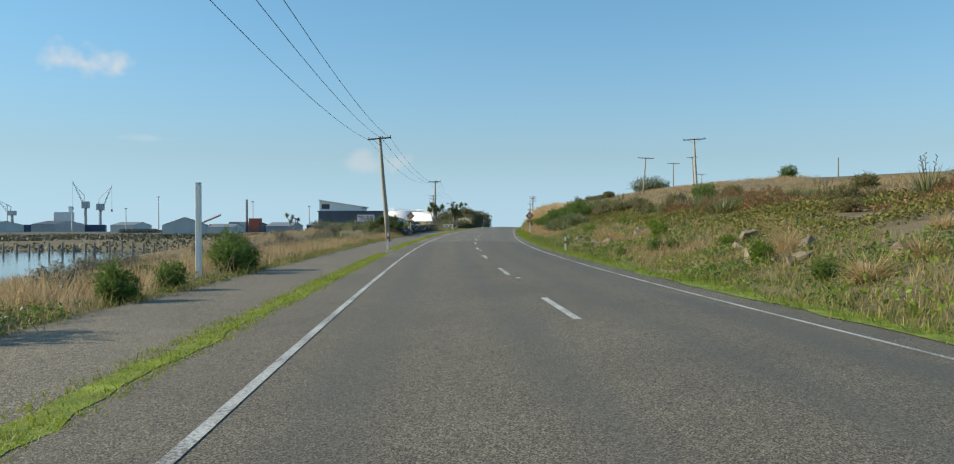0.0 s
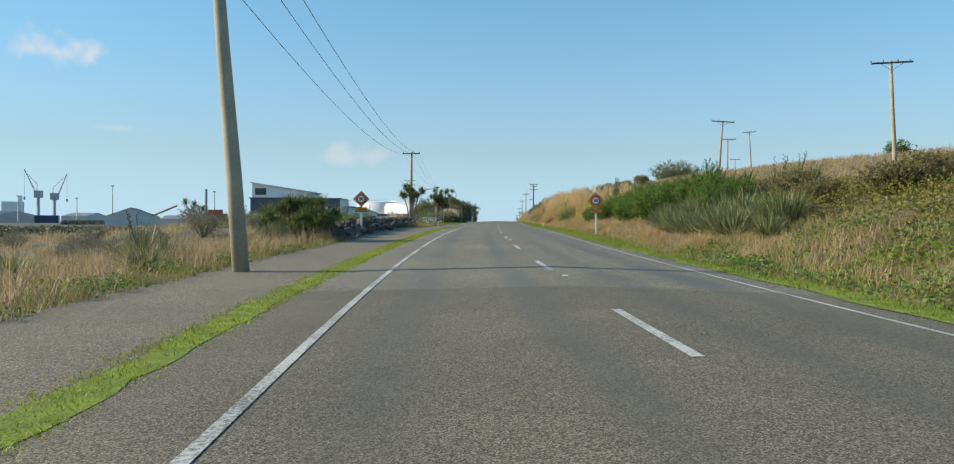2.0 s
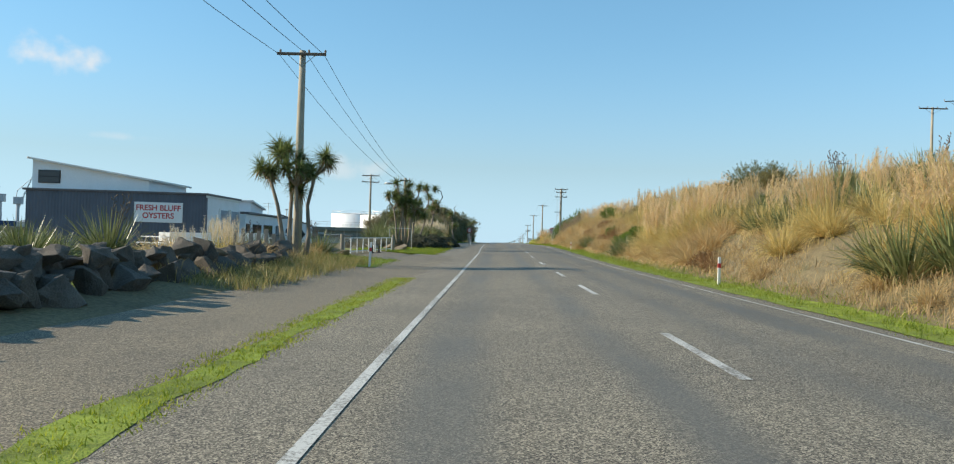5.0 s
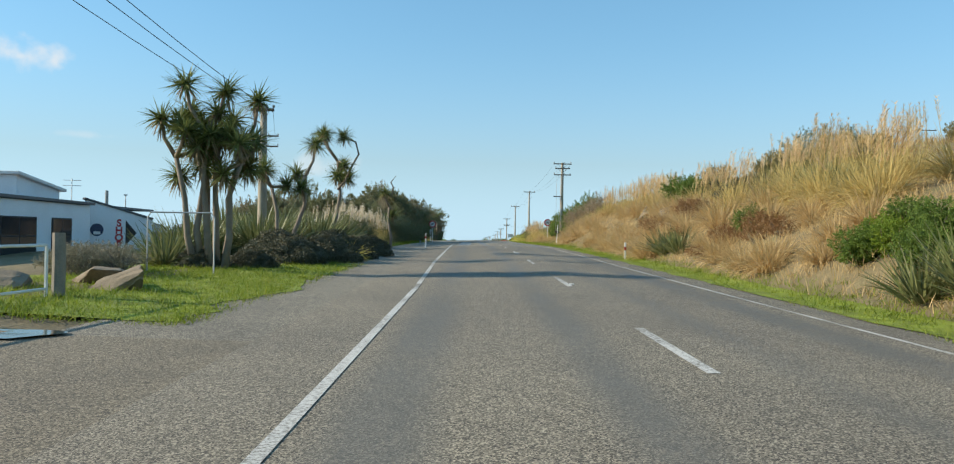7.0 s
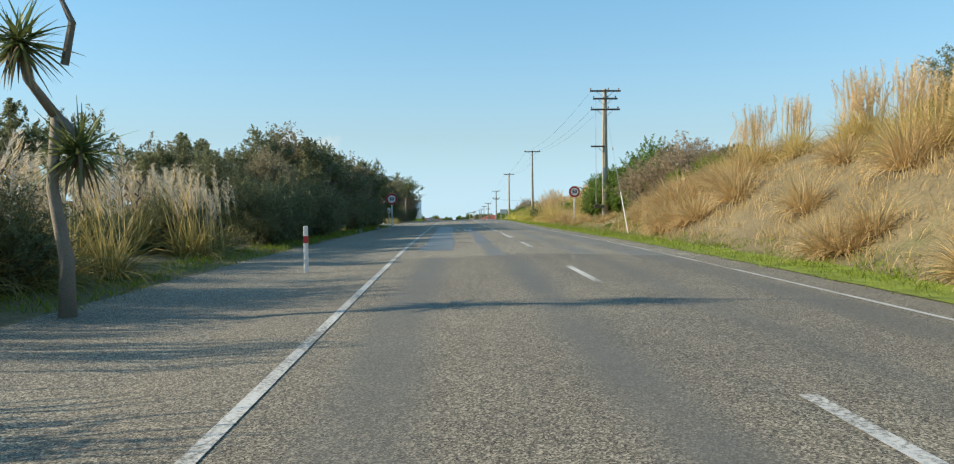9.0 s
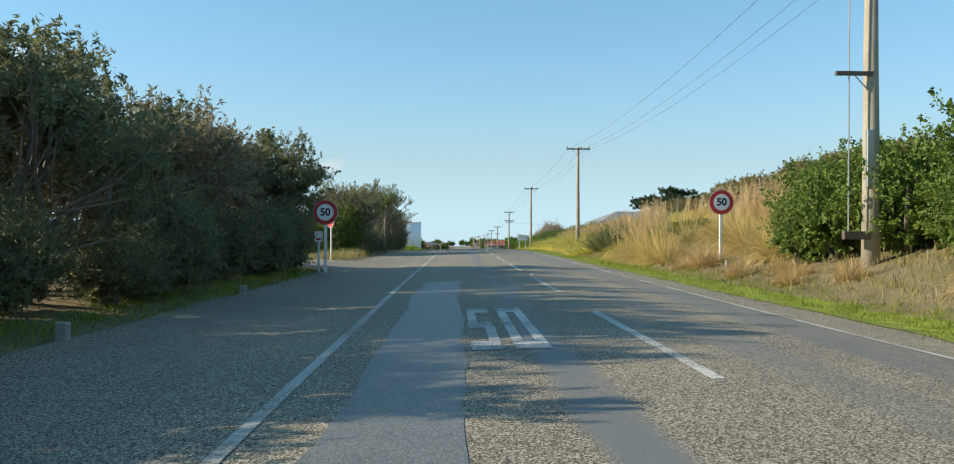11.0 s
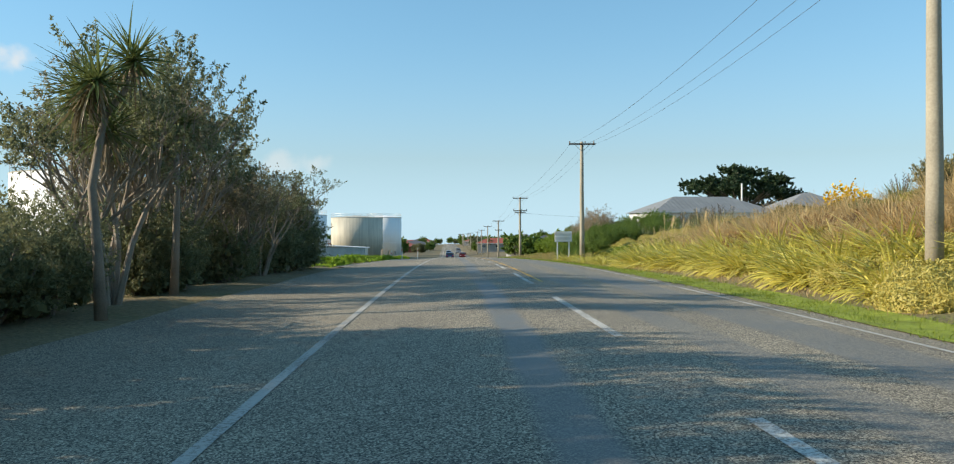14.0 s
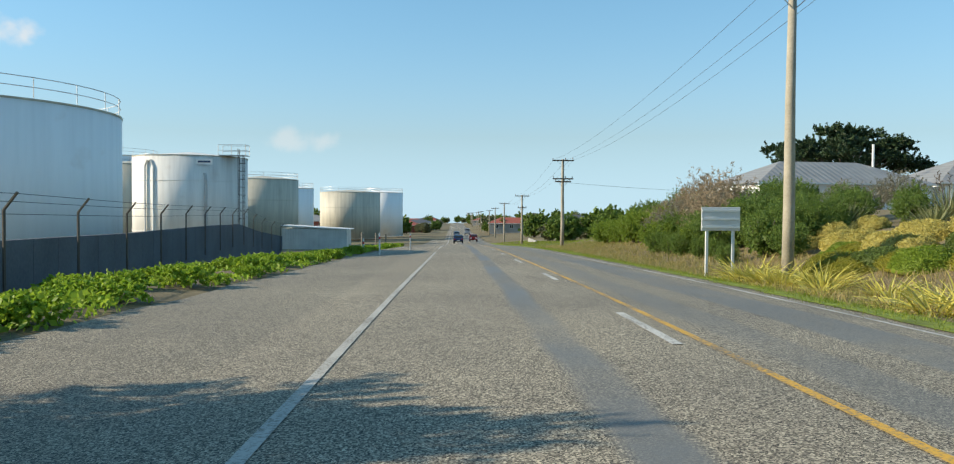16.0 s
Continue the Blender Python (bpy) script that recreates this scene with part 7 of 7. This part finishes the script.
# soft tussocks on the cut bank
row(ambers, [(5.4, 165.3, 1.25), (5.6, 166.8, 1.1), (5.8, 168.6, 1.15), (5.6, 170.6, 1.0), (5.7, 173.2, 1.2), (5.5, 175.4, 1.0)])
scatter(ambers, 5.6, 7.2, 168, 203, 22, .8, 1.15)
scatter(ambers, 7.0, 9.6, 160, 203, 32, .95, 1.4)
scatter(rusts, 6.8, 8.6, 164, 172, 7, .5, .75, sink=.0)
scatter(toes, 8.8, 12, 166, 201, 26, .8, 1.05)
row(greens, [(9.5, 174.9, .75), (10.4, 176.2, .6)])
scatter(mounds, 11, 13.5, 166, 188, 6, .7, 1.0)
scatter(plain_flax, 10.5, 13, 160, 176, 5, .8, 1.0)
scatter(flaxes, 12, 18, 150, 200, 8, .6, .9)
scatter(hills, 15, 26, 168, 205, 14, .6, 1.0)
# tall shrubs round the stout pole
row(greens, [(9.0, 213.0, 1.1), (9.5, 215.2, 1.2), (8.9, 217.8, 1.2), (8.1, 219.8, 1.0), (8.7, 221.4, 1.1), (7.5, 220.8, .7), (10.4, 211.2, 1.05), (10.7, 216.4, 1.3), (9.9, 219.6, 1.2), (8.3, 214.6, .6)])
row(dry_bushes, [(8.5, 210.2, 1.25), (9.2, 208.2, 1.35), (10.0, 206.6, 1.3), (10.6, 208.6, 1.5)])
row(brights, [(9.2, 205.6, .55), (10.4, 204.2, .7), (9.4, 210.4, .75)])
scatter(olives, 5.8, 7.4, 199.4, 207.8, 30, .26, .42, sink=.06)
scatter(ambers, 7.4, 10, 195, 206, 16, .8, 1.15)
scatter(ambers, 5.8, 7.2, 206, 221, 7, .4, .6)
row(toes, [(6.0, 236.3, 1.05), (6.5, 235.4, 1.15), (6.9, 236.9, 1.0), (5.9, 231.6, .95), (6.2, 230.0, 1.05), (6.7, 233.0, 1.0), (6.1, 234.6, .9), (8.0, 224.0, .95), (8.3, 226.6, 1.0)])
scatter(toes, 7.7, 9.4, 222, 237, 11, .85, 1.05)
scatter(toes, 9, 12, 221, 236, 8, .8, 1.0)
scatter(ambers, 5.7, 7, 221, 237, 8, .6, .9)

# planted garden bank
row([olives[0], olives[2]], [(6.5, 240.6, .85), (7.2, 242.0, .95), (8.0, 243.0, 1.0), (8.8, 244.4, 1.0), (6.7, 243.4, .8), (9.6, 244.6, 1.05), (9.3, 246.6, 1.0), (10.2, 247.8, 1.1), (10.8, 245.8, 1.1), (9.4, 249.4, 1.0), (11.3, 248.2, 1.1), (11.8, 246.6, 1.1)])
row([olives[1]], [(7.5, 240.4, .8), (8.4, 241.6, .85), (10.0, 243.0, .9), (12.3, 244.6, 1.1), (10.6, 250.4, 1.0), (6.2, 242.2, .5)])
row([golds[0]], [(5.8, 238.4, .78), (6.4, 250.4, .6), (6.1, 248.8, .5), (11.4, 252.2, 1.25), (12.6, 250.6, 1.35), (13.4, 252.0, 1.4), (12.9, 248.2, 1.3), (14.2, 249.4, 1.4), (10.8, 254.4, 1.1), (13.8, 246.4, 1.2), (11.9, 250.9, 1.0)])
row([golds[0]], [(5.9, 258.6, 1.0), (6.5, 259.9, 1.05), (6.3, 262.0, .95), (7.3, 261.9, .9)])
row([golds[1]], [(12.0, 255.4, 1.2), (9.9, 251.6, .7)])
row(plain_flax, [(6.7, 245.2, 1.1), (7.4, 246.0, 1.25), (6.5, 246.5, 1.0), (7.9, 244.8, 1.1), (8.2, 246.4, 1.2), (7.2, 247.4, 1.0)])
scatter(plain_flax, 8.2, 9.8, 250, 256.5, 6, .6, .8)
scatter(plain_flax, 12.5, 16, 256, 266, 8, .7, .95)
scatter(toes, 10.5, 12.5, 255, 262, 3, .5, .65)
scatter(rusts, 9.8, 12, 254, 262, 5, .5, .8)
scatter(pales, 5.3, 6.2, 246.8, 251, 9, .55, .75)
scatter(pales, 5.9, 7.9, 252, 262, 20, .75, 1.0)
scatter(pales, 6.2, 8.4, 262, 284, 74, .9, 1.2)
scatter(ambers, 7.8, 9.6, 263, 280, 26, .9, 1.3)
scatter(rusts, 8.0, 10.5, 263, 274, 8, .5, .75)
scatter(pales, 5.5, 7.4, 284, 299, 26, .6, .85)
scatter(golds, 7.2, 9.5, 262, 284, 8, .7, 1.0)
scatter(ambers, 8.2, 12.5, 263, 288, 44, 1.0, 1.4)
scatter(hills, 10, 14, 258, 286, 12, .38, .58)
scatter(olives, 8.2, 11, 284, 302, 34, .8, 1.15)
scatter(golds[:1], 10.2, 13, 291, 306, 20, .8, 1.1)
scatter(toes[2:], 8.6, 11, 283, 290, 4, .6, .8)
scatter(flaxes, 12.5, 17, 296, 312, 12, .7, .95)
scatter(flaxes, 14, 20, 264, 296, 10, .5, .7)
scatter(hills, 15, 30, 248, 284, 44, .65, 1.05, sink=.2)
scatter(olives, 12, 16, 254, 300, 24, 1.0, 1.5)
scatter(greens, 8.8, 11.5, 303, 322, 24, .5, .85)
scatter(brights, 8.6, 10.5, 306, 324, 6, .5, .8)
row(dry_bushes, [(10.5, 316, 1.4), (11.6, 319, 1.6), (12.4, 323, 1.6), (10.8, 324, 1.2)])
scatter(greens, 11.5, 16, 306, 326, 22, .5, .7)
scatter(greens, 7.6, 8.8, 304, 320, 10, .3, .5)
scatter(greys, 9.8, 13, 316, 330, 12, 1.0, 1.5)
scatter(brights, 8.6, 10.5, 322, 336, 8, .7, 1.0)
scatter(greens, 12, 24, 324, 342, 26, .7, 1.0)
scatter(greys, 13, 24, 318, 340, 14, .9, 1.3)
scatter(far_trees, 12, 30, 362, 440, 22, .6, .9)
scatter(far_trees, 10, 60, 440, 800, 28, .8, 1.3)
scatter(far_trees, -12, 12, 872, 900, 9, .6, .9)
scatter(far_trees, -60, -9, 560, 870, 16, .7, 1.2)
scatter(far_trees, 8, 45, 540, 870, 14, .7, 1.2)
scatter(far_trees, 9, 26, 470, 900, 22, .5, .9)
scatter(far_trees, -26, -9, 520, 900, 18, .5, .9)
scatter(far_trees, -70, -12, 520, 900, 24, .7, 1.2)
dome = shrub("hill_bush", "large dark domed bush on the hill crest", "hill bushes", 50, (7.5, 7.0, 2.6), 36000, .085, "dark_tree", 60, .5, core=.86)
dome.matrix_basis = Matrix.Translation((42.3, 230, 10.6))
gorse = put(golds[1], 15, 279, 1.3)
tagged(gorse, "bush covered in yellow gorse flowers", "gorse bush")
gorse_flowers = leaf_cloud(np.random.default_rng(5), clumps(np.random.default_rng(6), 900, (.75, .75, .5), 40, .2), .07)
array_mesh("flowers", *gorse_flowers, M["gorse"], gorse, "yellow flowers")
for o, y in ((14.5, 258), (15.2, 254), (16, 250.5), (16.6, 247)):
    ob = finish("fence_post", box(bmesh.new(), (-.05, -.05, -.3), (.05, .05, 1.7), bevel=.008), M["timber"])
    ob.matrix_basis = Matrix.Translation(at(o, y))
    tagged(ob, "thin weathered fence post above the garden bank", "fence post", "hill fence posts")

# left side
scatter(greys, -10.8, -8.9, -4, 5, 6, .6, .85)
scatter(greens, -8.6, -8.1, 1, 8, 3, .2, .3)
row(greens, [(-8.5, 13.6, .42), (-8.9, 15.2, .5), (-8.4, 15.0, .35)])
scatter(greys, -30, -12, 0, 90, 32, .5, 1.1)
scatter(olives, -20, -10, 10, 75, 14, .7, 1.4)
scatter(flaxes, -13.5, -10, 50, 66, 6, .5, .8)
scatter(hedge, -11.5, -10, 65, 69, 2, .35, .45)
scatter(flaxes, -22, -14, 92, 118, 40, .7, 1.0)
scatter(greens, -26, -22, 104, 116, 4, .4, .6)
scatter(weeds, -11, -9.4, 73, 100, 22, .5, .9)
scatter(brights, -12, -9.8, 74, 92, 8, .3, .45)
scatter(greys, -13, -9.5, 70, 80, 8, .4, .7)
scatter(flaxes, -13, -10, 126, 131, 3, .6, .8)
scatter(ambers, -12, -9, 112, 129, 16, .5, .9)
scatter(pale_toes, -14, -10, 112, 126, 4, .5, .8)
for o, y, s in [(-8.2, 156.8, .8), (-7.5, 159.2, .85), (-8.9, 158.4, .95), (-7.2, 162.2, .85), (-6.8, 165.4, .75), (-8.3, 164.4, 1.0), (-9.6, 152.4, .5), (-8.5, 153.6, .48), (-7.2, 168.4, .8)]:
    put(mounds[0], o, y, s)
scatter(greys, -12.5, -9.8, 146.5, 152, 9, .45, .62)
put(flaxes[2], -10.6, 152.6, .9, sink=.0)
scatter(hedge, -10, -8.6, 170, 190, 9, .45, .65)
scatter(plain_flax, -13, -8.9, 159, 176, 28, 1.1, 1.45)
scatter(pales, -10.5, -8.8, 163, 172, 8, 1.0, 1.25)
put(pales[0], -7.0, 160.8, .7)
scatter(pale_toes, -10.6, -8.2, 173, 188, 16, .8, 1.05)
scatter(darks, -16, -12, 178, 190, 6, .5, .65)
scatter(flaxes, -12, -9.5, 177, 186, 5, .7, .9)
for k in range(26):
    y = 189 + 38 * k / 25
    put(darks[k % 3], -9.6 - 2.6 * ((k * 7) % 5) / 4, y, RNG.uniform(.5, .72) * (.85 if y < 200 else 1.25 if y > 206 else 1))
scatter(hedge, -9.6, -8.2, 189, 227, 46, .45, .8)
for o, y, s, k in ((-9.2, 228.4, .8, 0), (-9.8, 226.8, .86, 1), (-10.8, 229.2, .72, 2)):
    put(darks[k], o, y, s)
for o, y, s in ((-8.9, 228.6, .7), (-9.6, 229.6, .65), (-10.6, 230.2, .6)):
    put(hedge[0], o, y, s)
scatter(darks, -16, -12.5, 194, 226, 9, .6, .8)
for o, y, s in [(-10.2, 248.0, .62), (-9.7, 249.4, .72), (-11.0, 250.4, .85)]:
    put(near_trees[0], o, y, s)
row(teas, [(-9.5, 250.8, 1.0), (-10.4, 252.4, 1.1), (-9.2, 253.6, .95)])
row(teas, [(-9.0, 262.0, 1.0), (-10.6, 265.4, 1.2), (-9.2, 266.6, 1.0), (-10.3, 268.4, 1.25), (-9.1, 270.6, .9),
           (-10.2, 272.6, .95), (-9.0, 274.6, .78), (-10.0, 276.8, .85), (-9.0, 278.6, .76), (-9.8, 280.4, .65), (-12.0, 270, 1.0), (-11.8, 276, .8)])
row(darks, [(-9.4, 281.4, .6), (-10.5, 282.2, .64), (-9.1, 279.4, .6)])
row([darks[2], darks[0]], [(-9.6, 251.0, .7), (-10.4, 253.0, .74), (-9.3, 254.6, .72), (-10.5, 255.6, .76)])
row(brights, [(-10.4, 259.0, .8), (-11.4, 257.6, .9)])
row(hedge, [(-8.9, 282.2, .7), (-8.9, 279.6, .85), (-9.9, 280.6, .8), (-9.3, 277.8, .75), (-11.0, 279.4, .9)])
scatter(hedge, -10.8, -9.0, 253, 279, 28, .45, .78)
# extra bushes added behind the trees to keep the low sun off the ground
scatter(hedge, -13.5, -11.4, 252, 282, 14, .75, 1.05)
row(near_trees[:1], [(-11.6, 248.6, .8), (-12.9, 249.6, .85)])
scatter(brights, -11.8, -10.6, 257, 263, 3, .7, .9)
scatter(weeds, -10.2, -8.0, 285, 318, 46, .4, .95)
scatter(weeds, -12.6, -10.0, 286, 330, 30, .4, .8)
scatter(weeds, -9.2, -8.0, 318, 360, 24, .5, .9)
put(hedge[0], -13, 291, .7)
put(hedge[0], -13.6, 289, .8)

# cabbage trees
ct = [("group of tall cabbage trees beside the power pole", 61, [(.3, .2, 4.6), (-.35, .1, 5.2), (.0, -.4, 4.0), (-.5, -.4, 4.4)], 4, -9.9, 123.6, False),
      ("cluster of tall cabbage trees on the lawn", 62, [(.12, .1, 5.0), (-.2, .2, 4.7), (.02, -.3, 5.1), (.42, -.1, 4.0), (-.46, -.2, 4.1), (.28, .3, 4.6), (-.3, -.1, 4.9)], 4, -9.2, 152.3, False),
      ("young pair of cabbage trees by the flax", 63, [(.2, .1, 4.2), (-.35, 0, 3.6)], 3, -8.95, 160, False),
      ("single tall cabbage tree with a crooked side branch", 64, [(.05, 0, 5.8)], 6, -8.5, 167.2, True),
      ("short cabbage tree with a dead top", 65, [(.02, 0, 3.4)], 2, -6.9, 175.8, False),
      ("tall cabbage tree with dead hanging leaves by the road", 66, [(.02, 0, 4.7)], 4, -7.9, 259.2, False),
      ("cabbage tree rising above the roadside trees", 70, [(.05, 0, 5.9)], 3, -8.6, 264.5, False),
      ("low bushy cabbage tree beside the path", 67, [(.35, .1, 1.9), (-.35, .2, 2.2), (.1, -.4, 1.5), (-.1, .5, 2.5), (.6, .5, 1.7), (-.7, -.2, 1.4), (.5, -.5, 1.2)], 4, -9.8, 69.9, False),
      ("small distant cabbage tree behind the wall", 68, [(.1, .1, 3.2), (-.3, 0, 2.8)], 2, -34, 120, False),
      ("young cabbage tree on the bank", 69, [(.0, 0, 1.1)], 1, 11.0, 133.5, False)]
for label, seed, stems, heads, off, y, crook in ct:
    c = cabbage_tree(label, seed, stems, heads, 1.0 if crook else .6, crook=crook, leaf=1.4 if "dead hanging" in label else 1.0)
    c.matrix_basis = Matrix.Translation(at(off, y, -.05))
stub = finish("dead_branch", tube(bmesh.new(), [(0, 0, 0), (.1, 0, .5), (-.05, .05, .8), (.25, .05, 1.2)], [.05, .045, .035, .01], 6), M["bark"])
stub.matrix_basis = Matrix.Translation(at(-6.85, 175.8, 3.0))
tagged(stub, "bare dead branch on the short cabbage tree", "branch")

def spreading_pine(seed):
    rng = np.random.default_rng(seed)
    t = thing("pine_tree", Matrix.Translation((46, 374, -.5)), "broad flat-topped dark pine behind the house", "pine")
    parts_, bm = [], bmesh.new()
    tube(bm, [(0, 0, -.5), (.4, 0, 3), (.2, .2, 6.5)], [.6, .5, .4], 10)
    for k in range(40):
        a, r = rng.uniform(0, 6.28), 10.5 * rng.uniform(0, 1) ** .6
        z = 12.2 - .03 * r * r + rng.uniform(-4.0, .2)
        c = np.array([math.cos(a) * r, math.sin(a) * r * .8, z])
        tube(bm, [(.3, .1, rng.uniform(4, 6.5)), c * (.5, .5, .75), c - (0, 0, .3)], [.22, .14, .05], 6)
        q = clumps(rng, 900, (2.5, 2.3, .6), 20, .4)
        parts_.append(q + c - (0, 0, .6))
    part("trunk", bm, M["bark"], t)
    stuff(array_mesh("crown", *leaf_cloud(rng, np.concatenate(parts_), .2, 2.4), M["pine"], t))


spreading_pine(71)
retire(*flaxes, *pales, *toes, *pale_toes, *ambers, *greens, *brights, *olives, *golds, *mounds, *greys, *hills, *rusts, *dry_bushes, *darks, *teas, *hedge, *near_trees, *far_trees, *weeds)


# ---- grass that nobody could count ----
def field(name, label, rng, off0, off1, y0, y1, tufts, blades, height, mat, spread=.16, lean=.35, droop=.9, width=.012, category="grass", density=None):
    base = []
    for _ in range(tufts):
        o, y = rng.uniform(off0, off1), rng.uniform(y0, y1)
        if density and rng.uniform() > density(o, y):
            continue
        base.append((xc(y) + o, y, ground_z(o, y) - .02, rng.uniform(.6, 1.25)))
    base = np.repeat(np.array(base), blades, 0)
    k = len(base)
    p = base[:, :3].copy()
    p[:, :2] += rng.normal(0, spread, (k, 2))
    az = rng.uniform(0, 6.28, k)
    v, f = ribbons(rng, p, az, height * base[:, 3] * rng.uniform(.6, 1.15, k), width, rng.uniform(.02, lean, k), rng.uniform(.1, droop, k), 2, .8, .9)
    return tagged(array_mesh(name, v, f, M[mat]), label, category, kind="stuff")


G = np.random.default_rng(3)


def patches(scale, cut, seed):
    return lambda o, y: 1.0 if noise.noise(Vector((o * scale, y * scale, seed))) > cut else .12


field("dry_grass", "waist-high dry tan grass beside the path", G, -19, -8.3, -8, 72, 3000, 14, .75, "dry", .2, width=.02, density=patches(.25, -.25, 1))
field("dry_grass", "dry tan salt-marsh grass towards the harbour", G, -38, -17, 5, 110, 1500, 12, .7, "dry", .3, width=.04, density=patches(.2, -.2, 2))
field("rough_grass", "green weeds at the path's edge", G, -8.7, -7.7, -8, 74, 900, 10, .28, "mixed", .12, width=.016)
field("dry_grass", "dry grass over the hillside", G, 15, 45, -6, 110, 4200, 12, .55, "dry", .3, width=.03, density=patches(.15, -.1, 3))
field("dry_grass", "dry grass on the far hillside", G, 18, 50, 110, 245, 2000, 12, .7, "dry", .35, width=.045)
field("rough_grass", "rough half-green grass at the foot of the bank", G, 4.5, 9.5, -8, 62, 2600, 12, .30, "mixed", .2, width=.018, density=patches(.35, -.2, 5))
field("verge_grass", "lush green weeds at the foot of the bank", G, 4.4, 7.2, -8, 62, 1500, 10, .24, "grass", .18, .7, 1.1, .022, density=patches(.4, 0, 9))
field("dry_grass", "pale dry grass on the lower bank", G, 5.3, 9.5, 10, 125, 3200, 14, .42, "dry", .2, width=.018, density=patches(.3, -.15, 4))
field("dry_grass", "tan grass covering the steep bank", G, 5.5, 12, 120, 206, 2900, 13, .36, "amber", .22, width=.02)
field("dry_grass", "dry grass and litter on the bank by the poles", G, 5.6, 12, 196, 246, 1500, 12, .28, "mixed", .2, width=.02)
field("verge_grass", "weedy green grass at the foot of the steep bank", G, 4.4, 5.9, 62, 246, 2800, 10, .2, "grass", .14, .7, 1.1, .016)
field("dry_grass", "dry grass clippings on the garden bank", G, 5.2, 11, 238, 305, 2600, 10, .16, "dry", .2, width=.016)
field("verge_grass", "short bright green verge grass", G, 3.95, 5.2, 70, 345, 6000, 10, .12, "grass", .14, .6, 1.0, .014)
field("verge_grass", "narrow strip of short green grass by the road", G, 4.0, 4.9, -8, 74, 1700, 9, .16, "grass", .12, .6, 1.0, .014)
for y0, y1, k in ((-8, 29.5, 1300), (34, 117, 2600)):
    field("verge_grass", "strip of short bright green grass by the road", G, -5.28, -4.66, y0, y1, 2 * k, 11, .07, "moss", .09, .7, 1.0, .014)
field("verge_grass", "bright green lawn grass under the cabbage trees", G, -11, -6.0, 141.5, 158, 3600, 10, .15, "grass", .12, .8, 1.1, .014)
field("verge_grass", "lawn grass in front of the oyster shop", G, -20, -9.5, 84, 122, 1800, 6, .13, "grass", .2, .8, 1.0, .03)
field("verge_grass", "green grass island beside the driveway", G, -12, -7.0, 123, 131.5, 1500, 10, .14, "grass", .14, .8, 1.0, .014)
field("rough_grass", "dry grass and weeds round the marker post", G, -11, -7.5, 110, 127, 900, 12, .38, "mixed", .18, width=.018)
field("verge_grass", "dull shaded grass under the trees", G, -8.4, -7.2, 176, 228, 1200, 9, .16, "grass", .14, .8, 1.0, .016)
field("rough_grass", "dry grass round the stop sign", G, -22, -8, 238, 250, 1500, 12, .55, "mixed", .2, width=.018)
field("rough_grass", "rough green and tan grass below the garden hedge", G, 4.9, 9.5, 290, 345, 2600, 10, .24, "mixed", .2, width=.022)
field("verge_grass", "green grass on the far verges", G, 5, 12, 330, 420, 1600, 8, .2, "grass", .25, .8, 1.0, .04)


def carpet(name, label, category, seed, off0, off1, y0, y1, count, tall, size, mat, cut=0.05, scale=.55):
    """Low leafy growth in drifts over the ground."""
    rng = np.random.default_rng(seed)
    o, y = rng.uniform(off0, off1, count), rng.uniform(y0, y1, count)
    n = np.array([noise.noise(Vector((a * scale, b * scale, seed * .37))) + .5 * noise.noise(Vector((a * scale * 3, b * scale * 3, seed))) for a, b in zip(o, y)])
    keep = n > rng.uniform(cut - .2, cut + .2, len(n))
    o, y, n = o[keep], y[keep], n[keep]
    z = np.array([ground_z(a, b) for a, b in zip(o, y)]) + rng.uniform(0, 1, len(o)) * (.05 + tall * np.clip(n - cut + .15, 0, .7))
    p = np.stack([np.interp(y, *CX) + o, y, z], -1)
    return tagged(array_mesh(name, *leaf_cloud(rng, p, size, 1.9), M[mat]), label, category, kind="stuff")


carpet("weed_carpet", "low bright green weeds spreading over the gravel edge", "weeds", 31, -13.2, -7.8, 283, 362, 42000, .38, .075, "weeds")
carpet("weed_carpet", "small green weeds along the edge of the path", "weeds", 35, -9.2, -7.7, -6, 74, 22000, .4, .04, "shrub", .05, .5)
carpet("bracken", "olive-brown bracken over the slope", "bracken", 32, 9, 17, 12, 80, 70000, .75, .062, "bracken", -.22, .2)
carpet("bracken", "rusty brown low scrub in drifts on the slope", "bracken", 33, 13, 24, -6, 74, 80000, .75, .058, "rust", -.2, .16)
carpet("salt_scrub", "dark salt scrub beyond the water", "scrub", 36, -230, -42, 118, 420, 40000, 1.6, .42, "mound_dark", .0, .06)
carpet("weed_carpet", "small green weeds among the grass at the bank's foot", "weeds", 34, 4.6, 9.0, -6, 60, 52000, .6, .05, "shrub", -.02, .5)
carpet("weed_carpet", "fresh green leafy weeds in drifts below the slope", "weeds", 37, 5.0, 10.0, -4, 56, 16000, .55, .06, "bright_shrub", .14, .35)
